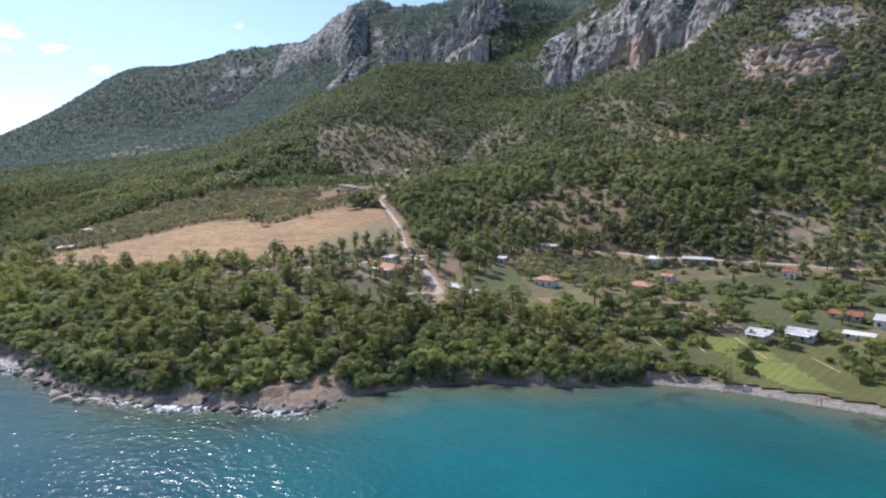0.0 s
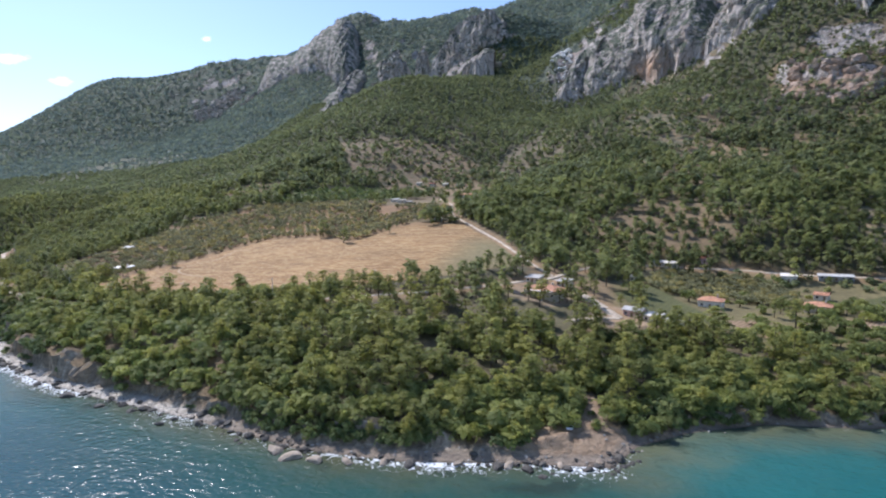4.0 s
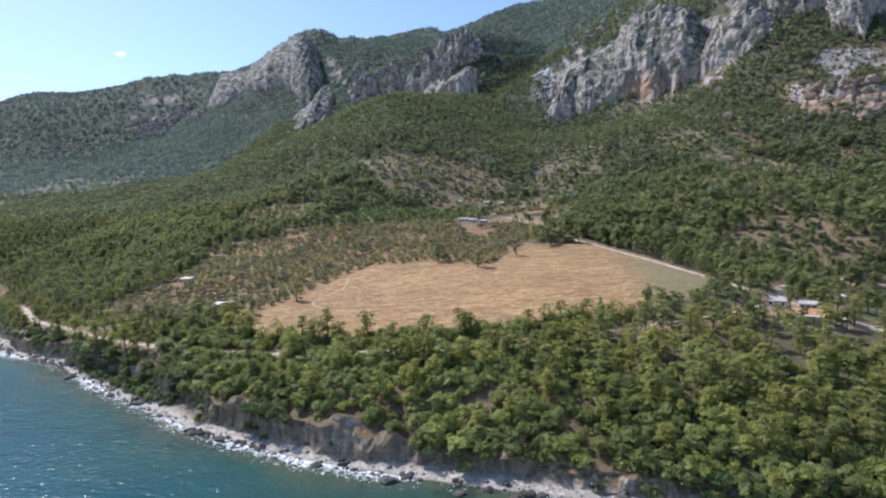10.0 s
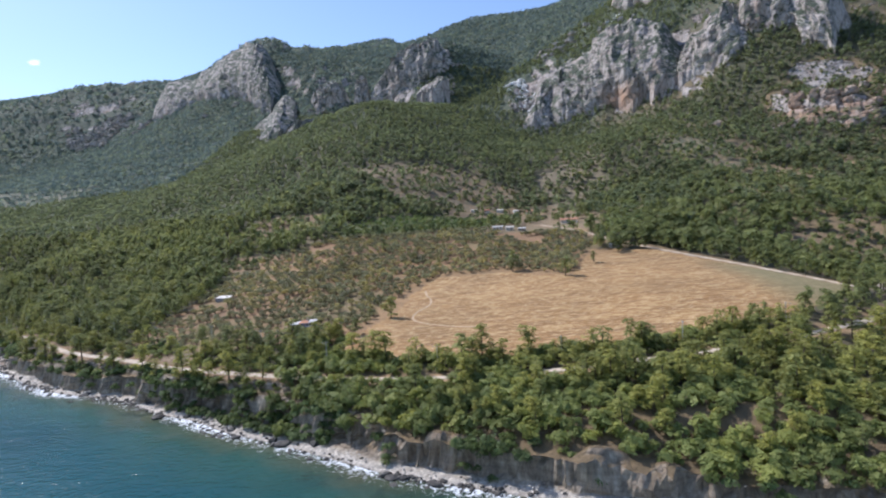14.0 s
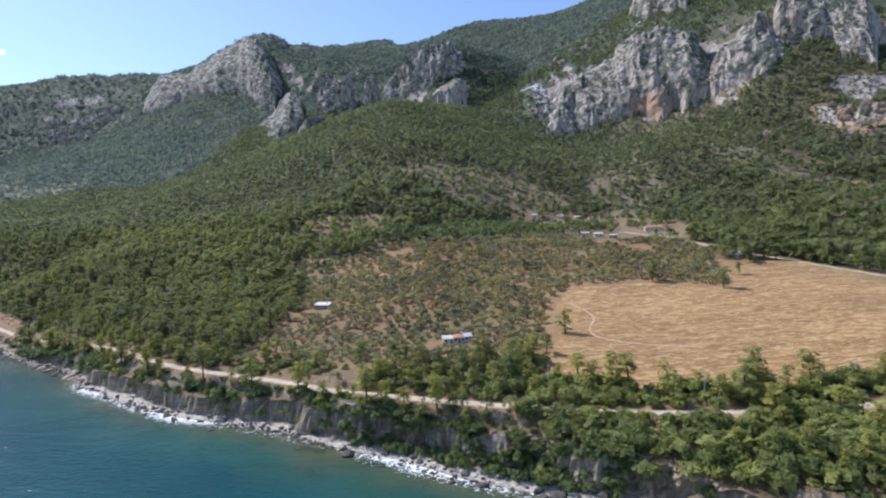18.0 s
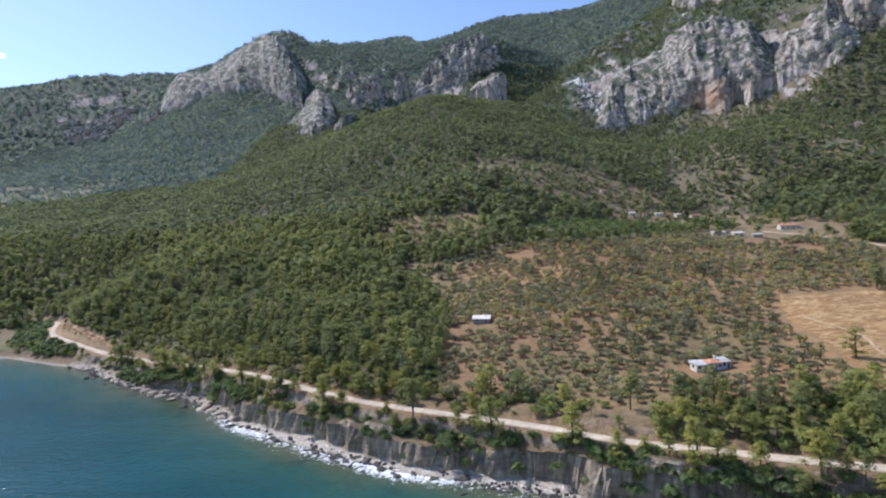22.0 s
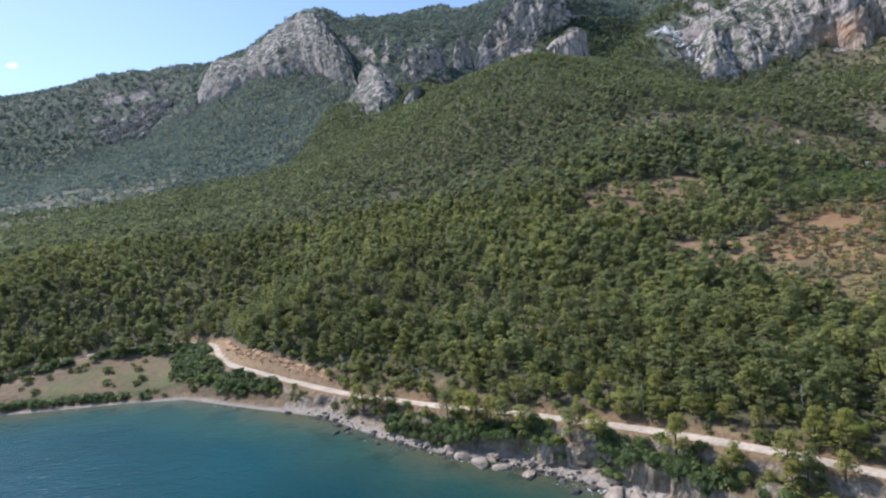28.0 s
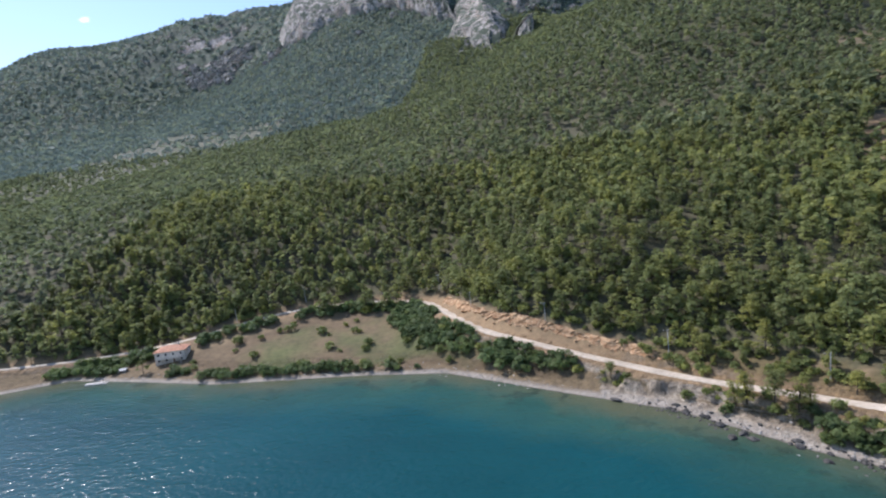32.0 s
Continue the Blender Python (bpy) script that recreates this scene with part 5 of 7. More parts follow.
near = (front < 46) & (px > -700) & (px < -25)
order = np.where(near)[0]
order = order[np.argsort(front[order])][:300]
single = np.zeros(px.size, bool)
single[order] = True
pines = [plant_thing("pine_tree", pine_shape(100 + k, 620, 0.27, True, 19), MAT["pine"], "dark green umbrella-crowned pine on the cliff top", "tree", "pines along the shore", t)
         for k, t in enumerate((0.55, 0.75, 0.9, 1.0, 1.0, 0.8))]
plant_out(pines, px[single], py[single], size[single] * 1.15, prng)
rest = ~single
close = rest & (front < 105) & (px > -800)
mid = rest & ~close & (front < 240)
back = rest & ~close & ~mid
near_shapes = [pine_shape(200 + k, 190, 0.47, False, 16) for k in range(5)]
mid_shapes = [pine_shape(300 + k, 52, 0.95, False, 9) for k in range(5)]
back_shapes = [pine_shape(400 + k, 20, 1.6, False, 7) for k in range(5)]
west = close & (px < -345 + 25 * fbm(px, py, 40, 2, 81))
east = close & ~west
stuff("pine_wood", "dense pine wood behind the shore", "wood", near_shapes, MAT["pine"], px[east], py[east], size[east] * 1.15, prng, tall=np.full(east.sum(), 0.84), tone=(0.6, 1.0))
stuff("pine_wood", "dark pine wood above the coast road", "wood", near_shapes, MAT["pine"], px[west], py[west], size[west] * 1.15, prng, tall=np.full(west.sum(), 0.9), tone=(0.1, 0.9))
stuff("pine_wood", "pine wood on the lower slope", "wood", mid_shapes, MAT["pine"], px[mid], py[mid], size[mid] * 1.05, prng, tone=(0.0, 0.7), warm=0.14)
high = back & (prng.uniform(0, 1, px.size) < smooth(430, 690, py))
low_back = back & ~high
stuff("pine_wood", "dense dark green pine wood on the hillside", "wood", back_shapes, MAT["pine"], px[low_back], py[low_back], size[low_back] * 1.1, prng, trunks=False, tone=(0.0, 0.6), warm=0.14)
stuff("pine_wood", "dense upland pine wood on the hillside", "wood", back_shapes, MAT["upland"], px[high], py[high], size[high] * 1.1, prng, trunks=False, tone=(0.1, 0.8), warm=0.14)
fx, fy, frng = scatter(7.4, -1700, 520, 700, 1500, 6)
keep = (frng.uniform(0, 1, fx.size) < wood(fx, fy) * 0.9) & (fy < 1150 + 0.0 * fx + 350 * (fx > -900))
fx, fy = fx[keep], fy[keep]
far_shapes = [pine_shape(500 + k, 11, 2.15, False, 4) for k in range(4)]
stuff("pine_wood", "far pine wood under the crags", "wood", far_shapes, MAT["upland"], fx, fy, frng.uniform(0.7, 1.25, fx.size), frng, trunks=False, tone=(0.1, 0.7))
vx, vy, vrng = scatter(9.0, -2000, 900, 1000, 2150, 15)
wx_, wy_, _ = scatter(19.0, -4000, 1100, 1300, 3000, 17)
outer = ~((wx_ > -2000) & (wx_ < 900) & (wy_ < 2150)) & (plate(wx_, wy_) > 60)
bulk = np.r_[np.ones(vx.size), np.full(outer.sum(), 1.65)]
vx, vy = np.r_[vx, wx_[outer]], np.r_[vy, wy_[outer]]
keep = (vrng.uniform(0, 1, vx.size) < 0.95 * (1 - smooth(0.15, 0.5, crag(vx, vy)) * (0.15 + 0.75 * smooth(0.75, 1.3, slope(vx, vy)))) * np.where(inside(vx, vy, FAR_BARE), 0.3, 1.0)) & (vy > 1120 + 350 * (vx > -900)) & (fbm(vx, vy, 120, 3, 57) > -0.6) & ~inside(vx, vy, SCREE)
vx, vy, bulk = vx[keep], vy[keep], bulk[keep]
rough_shapes = [tufts(np.random.default_rng(560 + k), [(-2.5, 0, 2.2, 3.2, 2.2), (2.6, 1.5, 2.0, 3.0, 2.0), (0.5, -2.6, 2.0, 3.0, 1.9)], 4, 3.0) for k in range(4)]
# the slopes' haze is carried by this leaf colour
stuff("maquis", "maquis covering the mountain slopes, its green shifted to haze blue", "scrub", [(q, q) for q in rough_shapes], MAT["maquis"], vx, vy, vrng.uniform(0.7, 1.3, vx.size) * bulk, vrng, trunks=False)
lx, ly, lrng = scatter(9.5, -1650, -1000, 470, 1150, 8)
keep = lrng.uniform(0, 1, lx.size) < wood(lx, ly) * 0.95
lx, ly = lx[keep], ly[keep]
stuff("pine_wood", "pine wood along the far shore", "wood", far_shapes, MAT["upland"], lx, ly, lrng.uniform(0.9, 1.3, lx.size), lrng, trunks=False, tone=(0.0, 0.5))

# the olive grove
def clear_of_houses(x, y):
    ok = np.ones(np.shape(x), bool)
    for hx0, hy0, r0 in ((-362, 299, 9), (-372, 300, 9), (-442, 375, 10), (-457, 368, 8), (-245, 500, 9), (-228, 497, 9), (-200, 531, 10)):
        ok &= np.hypot(x - hx0, y - hy0) > r0
    return ok


ox, oy, orng = scatter(5.4, -480, -160, 250, 540, 9, 0.24)
t = inside(ox, oy, OLIVES) * np.where(inside(ox, oy, UPPER_YARD), 0.45, 1.0) * np.where(inside(ox, oy, TERRACES), 0.72, np.where(fbm(ox, oy, 28, 3, 54) > -0.05, 1.0, 0.74)) * (fbm(ox, oy, 45, 3, 46) > -0.5) * (road_distance(ox, oy) > 6) * clear_of_houses(ox, oy)
keep = orng.uniform(0, 1, ox.size) < t
ox, oy = ox[keep], oy[keep]
osz = orng.uniform(0.7, 1.3, ox.size)
first = np.argsort(oy + 0.45 * ox)[:280]
one = np.zeros(ox.size, bool)
one[first] = True
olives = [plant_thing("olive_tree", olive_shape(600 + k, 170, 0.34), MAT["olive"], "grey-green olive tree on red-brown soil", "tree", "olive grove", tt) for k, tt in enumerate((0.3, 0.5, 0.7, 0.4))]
plant_out(olives, ox[one], oy[one], osz[one], orng, 0.15)
olive_shapes = [olive_shape(620 + k, 60, 0.55, False) for k in range(4)]
stuff("olive_grove", "grey-green olives on the upper terraces", "grove", olive_shapes, MAT["olive"], ox[~one], oy[~one], osz[~one], orng, 0.15)

gxp, gyp, grng = scatter(4.7, -45, 50, 290, 385, 14)
keep = inside(gxp, gyp, GROVE_EAST) & (grng.uniform(0, 1, gxp.size) < 0.96) & (np.hypot(gxp + 5, gyp - 285) > 9) & (np.hypot(gxp - 39, gyp - 289) > 9)
stuff("olive_grove", "dense grey olive grove between the houses and the road", "grove", olive_shapes, MAT["olive"], gxp[keep], gyp[keep], grng.uniform(0.9, 1.3, keep.sum()), grng, 0.15)

# the green orchard by the upper houses
qx, qy, qrng = scatter(5.0, -410, -230, 510, 625, 10)
keep = inside(qx, qy, ORCHARD) & (qrng.uniform(0, 1, qx.size) < 0.95)
stuff("orchard", "bright green citrus orchard below the upper houses", "orchard", [olive_shape(640 + k, 46, 0.6, False) for k in range(3)], MAT["green"], qx[keep], qy[keep], qrng.uniform(0.75, 1.1, keep.sum()), qrng, 0.3)

# oaks and carobs about the plain
kx_, ky_, krng = scatter(9.0, -15, 330, 190, 345, 16)
keep = inside(kx_, ky_, PLAIN) & ~inside(kx_, ky_, BRIGHT) & ~inside(kx_, ky_, PLOUGHED) & ~inside(kx_, ky_, GARDEN) & ~inside(kx_, ky_, BARE_YARD) & ~inside(kx_, ky_, GROVE_EAST) & (road_distance(kx_, ky_) > 7) & (krng.uniform(0, 1, kx_.size) < np.where(fbm(kx_, ky_, 34, 3, 58) > 0.05, 0.38, 0.06) * np.where(inside(kx_, ky_, CROP), 0.25, 1.0))
# hedgerows and single trees that part the fields
HEDGES = [(33, 231), (38, 233), (44, 234), (50, 236), (56, 237), (63, 239), (37, 257), (39, 252), (42, 246), (45, 241), (76, 306), (93, 300), (128, 316), (133, 318), (122, 315), (135, 340), (102, 339), (150, 345),
          (51, 208), (43, 209), (70, 208), (104, 288), (111, 289), (118, 291), (124, 292), (97, 237), (81, 233), (33, 282), (46, 297), (57, 284), (17, 250), (8, 291), (15, 280), (88, 234), (66, 244), (30, 240)]
edge_x, edge_y = np.array([q[0] for q in HEDGES], float), np.array([q[1] for q in HEDGES], float)
kx_, ky_, keep = np.r_[kx_, edge_x], np.r_[ky_, edge_y], np.r_[keep, np.ones(len(HEDGES), bool)]
for hx_, hy_ in ((-5, 285), (39, 289), (53, 327), (79, 238), (93, 242), (111, 337), (116, 272), (128, 264), (112, 246), (48, 361), (70, 359)):
    keep &= np.hypot(kx_ - hx_, ky_ - hy_ + 2) > 7
oaks = [plant_thing("oak_tree", olive_shape(660 + k, 190, 0.36), MAT["bush"], "round dark green oak at the edge of the fields", "tree", "trees of the plain", tt) for k, tt in enumerate((0.2, 0.4, 0.3))]
plant_out(oaks, kx_[keep], ky_[keep], krng.uniform(1.0, 1.8, keep.sum()), krng, 0.15)

# scrub: along the cliff top, on the glades and over the dry slopes
sxp, syp, srng = scatter(3.1, -960, 320, 130, 560, 11)
dcl = inland(sxp, syp)
edge = (dcl > np.where(sxp > -48, 2.5, np.where(sxp > -335, 6.6, 5.5))) & (dcl < 34) & (sxp > -690) & (sxp < 38)
meadow = inside(sxp, syp, MEADOW)
prob = np.where(edge | ((sxp > -335) & (sxp < -150) & (dcl > 6.6) & (dcl < 44)), np.where(sxp < -345, 0.08 + 0.5 * (fbm(sxp, syp, 18, 3, 48) > 0.14), 0.45 + 0.45 * (fbm(sxp, syp, 22, 3, 48) > -0.12)), 0.0)
prob = np.where(meadow, 0.05, prob)
prob = np.where((sxp > -20) & inside(sxp, syp, PLAIN), 0.03 + 0.16 * (fbm(sxp, syp, 26, 3, 49) > 0.25), prob)
prob = np.where((sxp > -690) & (sxp < -500) & (dcl > 5.5) & (dcl < 26), np.where(fbm(sxp, syp, 18, 3, 75) > 0.16, 0.5, 0.05), prob)
prob = np.where((sxp > -400) & (sxp < -170) & (line_distance(sxp, syp, ROAD)[0] < 17) & (dcl > 6), np.maximum(prob, 0.62), prob)
prob = np.where(wood(sxp, syp) > 0.5, np.maximum(prob, np.where(sxp > -165, 0.2, 0.5) * ((dcl < 75) | ((dcl < 125) & (sxp > -350) & (sxp < -150) & (line_distance(sxp, syp, FIELD + FIELD[:1])[0] < 16)))), prob)
prob = np.where((sxp > -345) & (sxp < -215) & (dcl > 6.6) & (dcl < 10.5), 0.12, prob)
prob = np.where(inside(sxp, syp, VERGE), 0.45, np.where(inside(sxp, syp, POINT), 0.05, prob)) * (road_distance(sxp, syp) > 3.8)
keep = srng.uniform(0, 1, sxp.size) < prob
bush_shapes = [bush_shape(700 + k, 46, 0.40) for k in range(5)]
stuff("shrubs", "green mastic scrub along the cliff edge and road", "scrub", bush_shapes, MAT["bush"], sxp[keep], syp[keep], srng.uniform(0.5, 1.7, keep.sum()) * np.where(sxp[keep] < -690, 1.35, np.where(dcl[keep] < 17, np.where(sxp[keep] < -345, 0.95, 1.6), np.where((sxp[keep] > -350) & (dcl[keep] < 125), 1.6, 1.1))), srng, 0.15, tone=(0.1, 0.8))
# dark thickets round the bay: at the waterline, under the road and on the bank
tx_, ty_, trng = scatter(2.9, -960, -680, 440, 545, 24)
td, tr = inland(tx_, ty_), line_distance(tx_, ty_, ROAD)
hem = (td > np.where(tx_ < -800, 4.6, 3.4)) & (td < np.where(tx_ < -800, 11.0, 8.5)) & (tx_ < -742) & (np.abs(tx_ + 899) > 11) & (fbm(tx_, ty_, 15, 2, 82) > -0.28)
under = (tr[1] < 0) & (tr[0] > 4.5) & (tr[0] < 12) & (tx_ < -770) & (np.hypot(tx_ + 899, ty_ - 490) > 13) & (fbm(tx_, ty_, 18, 2, 83) > -0.22)
bank = inside(tx_, ty_, [(-792, 528), (-768, 524), (-750, 496), (-735, 474), (-692, 444), (-716, 449), (-746, 466), (-768, 486), (-786, 508)]) & (tr[0] > 4.5) & (fbm(tx_, ty_, 14, 2, 84) > -0.15)
keep = (hem | under | bank) & (trng.uniform(0, 1, tx_.size) < 0.8)
stuff("bay_shrubs", "dark green thickets round the meadow by the bay", "scrub", bush_shapes, MAT["green"], tx_[keep], ty_[keep], trng.uniform(1.2, 2.5, keep.sum()), trng, 0.2, tone=(0.0, 0.7))
# hanging over the cliff face in clumps; the darker leaf colour paints in shade
bx_, by_, brng = scatter(2.0, -660, 40, 125, 440, 19)
bd = inland(bx_, by_)
keep = (bd > np.where(bx_ > -48, 2.2, 4.6)) & (bd < 11.5) & (brng.uniform(0, 1, bx_.size) < np.where(fbm(bx_, by_, 16, 3, 59) > np.where(bx_ > -345, 0.18, -0.04), 0.9, 0.06)) & ~inside(bx_, by_, POINT) & (road_distance(bx_, by_) > 3.6)
stuff("cliff_shrubs", "green shrubs hanging over the sea cliff, shade painted in by darker leaves", "scrub", bush_shapes, MAT["green"], bx_[keep], by_[keep], brng.uniform(0.8, 1.8, keep.sum()), brng, 0.3, tone=(0.0, 0.75), shift=(-0.3, -0.6))
hx, hy, hrng = scatter(5.4, -560, 430, 345, 1000, 12)
p2 = 0.42 * inside(hx, hy, SCRUB) + 0.5 * inside(hx, hy, SCRUB_EAST) + 0.5 * inside(hx, hy, DRY_SLOPE) + 0.45 * inside(hx, hy, GLADE) + 0.6 * inside(hx, hy, GLADE_LOW) + 0.6 * ((hx > -140) & (wood(hx, hy) < 0.75)) + 0.3 * inside(hx, hy, GULLY) + 0.3 * ((hx > -305) & (hx < -165) & (hy > 585) & (hy < 672))
p2 = p2 * (road_distance(hx, hy) > 5.5) * ~inside(hx, hy, FIELD) * ~inside(hx, hy, OLIVES) * (fbm(hx, hy, 30, 3, 50) > -0.3)
keep = hrng.uniform(0, 1, hx.size) < p2
stuff("hill_scrub", "low dark scrub on the dry hillside", "scrub", [bush_shape(720 + k, 11, 0.95) for k in range(4)], MAT["upland"], hx[keep], hy[keep], hrng.uniform(0.7, 1.7, hx.size)[keep], hrng, 0.15, trunks=False)

# ---- buildings ----
PAINT = {
    "white": surface("whitewash", (0.58, 0.51, 0.415), (0.76, 0.69, 0.58), 1.5, 0.85, relief=0.1),
    "cream": surface("cream_render", (0.55, 0.48, 0.38), (0.70, 0.62, 0.50), 1.5, 0.85, relief=0.1),
    "blue": surface("pale_blue_render", (0.42, 0.48, 0.62), (0.58, 0.63, 0.76), 1.2, 0.85, relief=0.1),
    "pink": surface("pink_render", (0.55, 0.36, 0.31), (0.70, 0.48, 0.42), 1.2, 0.85, relief=0.1),
    "block": surface("grey_block", (0.24, 0.22, 0.20), (0.40, 0.37, 0.33), 1.2, 0.9, relief=0.3),
    "tile": surface("orange_tiles", (0.44, 0.19, 0.10), (0.62, 0.33, 0.20), 1.8, 0.85, relief=0.6, metres=0.08, stretch=(3, 1, 1), local=True),
    "redtile": surface("red_tiles", (0.30, 0.10, 0.062), (0.44, 0.17, 0.11), 1.8, 0.85, relief=0.6, metres=0.08, stretch=(3, 1, 1), local=True),
    "slab": surface("pale_concrete", (0.58, 0.525, 0.45), (0.80, 0.74, 0.65), 0.8, 0.9, relief=0.2),
    "tin": surface("weathered_tin", (0.46, 0.43, 0.39), (0.66, 0.63, 0.58), 1.0, 0.6, relief=0.2, metal=0.1),
    "frame": surface("window_paint", (0.50, 0.48, 0.44), (0.66, 0.64, 0.60), 3.0, 0.6),
    "door": surface("brown_door", (0.13, 0.075, 0.04), (0.24, 0.14, 0.08), 3.0, 0.6),
    "concrete": surface("pole_concrete", (0.40, 0.39, 0.37), (0.58, 0.57, 0.54), 2.0, 0.9, relief=0.2),
    "steel": surface("galvanised_steel", (0.30, 0.31, 0.32), (0.46, 0.47, 0.48), 4.0, 0.45, metal=0.8),
    "rubber": surface("rubber", (0.015, 0.015, 0.015), (0.04, 0.04, 0.04), 6.0, 0.8),
    "carpaint": surface("white_car_paint", (0.72, 0.73, 0.75), (0.80, 0.81, 0.83), 0.6, 0.25),
    "wire": surface("black_wire", (0.02, 0.02, 0.02), (0.05, 0.05, 0.05), 3.0, 0.6),
}
glass_m, glass_nt, glass_b = fresh("window_glass", 0.08)
glass_b.inputs["Base Color"].default_value = (0.02, 0.025, 0.03, 1)
PAINT["glass"] = glass_m


def block(bm, x0, x1, y0, y1, z0, z1, soft=0.0):
    r = bmesh.ops.create_cube(bm, size=1.0, matrix=Matrix.Translation(((x0 + x1) / 2, (y0 + y1) / 2, (z0 + z1) / 2)) @ Matrix.Diagonal((x1 - x0, y1 - y0, z1 - z0, 1)))
    if soft:
        edges = list({e for v in r["verts"] for e in v.link_edges})
        bmesh.ops.bevel(bm, geom=edges, offset=soft, segments=1, affect="EDGES")


def box_part(name, dims, material, parent, label="", soft=0.02):
    bm = bmesh.new()
    block(bm, *dims, soft)
    return part(name, bm, material, parent, label)


def roof_gable(bm, w, d, z, rise, over=0.45, thick=0.18, ribs=9):
    """Two slopes along x with tile courses as low ribs."""
    for side in (-1, 1):
        for k in range(ribs):
            u0, u1 = k / ribs, (k + 1) / ribs + 0.015
            ya, yb = side * (d / 2 + over) * (1 - u0), side * (d / 2 + over) * (1 - u1)
            za, zb = z + rise * u0 - over * rise / (d / 2), z + rise * u1 - over * rise / (d / 2)
            v = [bm.verts.new(c) for c in ((-w / 2 - over, ya, za + thick + 0.05), (w / 2 + over, ya, za + thick + 0.05), (w / 2 + over, yb, zb + thick), (-w / 2 - over, yb, zb + thick),
                                           (-w / 2 - over, ya, za), (w / 2 + over, ya, za), (w / 2 + over, yb, zb), (-w / 2 - over, yb, zb))]
            for f in ((0, 1, 2, 3), (7, 6, 5, 4), (0, 4, 5, 1), (1, 5, 6, 2), (2, 6, 7, 3), (3, 7, 4, 0)):
                bm.faces.new([v[i] for i in f])


def roof_hip(bm, w, d, z, rise, over=0.5, thick=0.16, courses=8):
    """A hipped roof in stepped courses of tiles."""
    for k in range(courses):
        u0, u1 = k / courses, (k + 1) / courses
        rings = []
        for u, lift in ((u0, thick), (u1, thick * 0.6)):
            hx, hy = max(0.15, w / 2 + over - (d / 2 + over) * u), max(0.06, (d / 2 + over) * (1 - u))
            rings.append([(-hx, -hy), (hx, -hy), (hx, hy), (-hx, hy)])
        za, zb = z + rise * u0, z + rise * u1
        low = [bm.verts.new((x, y, za - 0.04)) for x, y in rings[0]]
        mid = [bm.verts.new((x, y, za + thick * 0.6)) for x, y in rings[0]]
        top = [bm.verts.new((x, y, zb + thick * 0.6)) for x, y in rings[1]]
        for i in range(4):
            j = (i + 1) % 4
            bm.faces.new((low[i], low[j], mid[j], mid[i]))
            bm.faces.new((mid[i], mid[j], top[j], top[i]))
        bm.faces.new(top)


def window(root, x, y, z, w, h, side):
    """A window on a wall: frame, sill and dark pane. side: -1 front, 1 back, 2 for the gable ends at x."""
    f = bmesh.new()
    t = 0.07
    if side in (-1, 1):
        for a in ((x - w / 2, x + w / 2, z, z + t), (x - w / 2, x + w / 2, z + h - t, z + h), (x - w / 2, x - w / 2 + t, z + t, z + h - t), (x + w / 2 - t, x + w / 2, z + t, z + h - t)):
            block(f, a[0], a[1], y - 0.04, y + 0.04, a[2], a[3])
        win = part("window", f, PAINT["frame"], root)
        box_part("pane", (x - w / 2 + t, x + w / 2 - t, y - 0.015, y + 0.015, z + t, z + h - t), PAINT["glass"], win, soft=0)
        box_part("sill", (x - w / 2 - 0.1, x + w / 2 + 0.1, y + side * 0.14 - 0.09, y + side * 0.14 + 0.09, z - 0.09, z - 0.01), PAINT["slab"], win, soft=0)
    else:
        for a in ((y - w / 2, y + w / 2, z, z + t), (y - w / 2, y + w / 2, z + h - t, z + h), (y - w / 2, y - w / 2 + t, z + t, z + h - t), (y + w / 2 - t, y + w / 2, z + t, z + h - t)):
            block(f, x - 0.04, x + 0.04, a[0], a[1], a[2], a[3])
        win = part("window", f, PAINT["frame"], root)
        box_part("pane", (x - 0.015, x + 0.015, y - w / 2 + t, y + w / 2 - t, z + t, z + h - t), PAINT["glass"], win, soft=0)


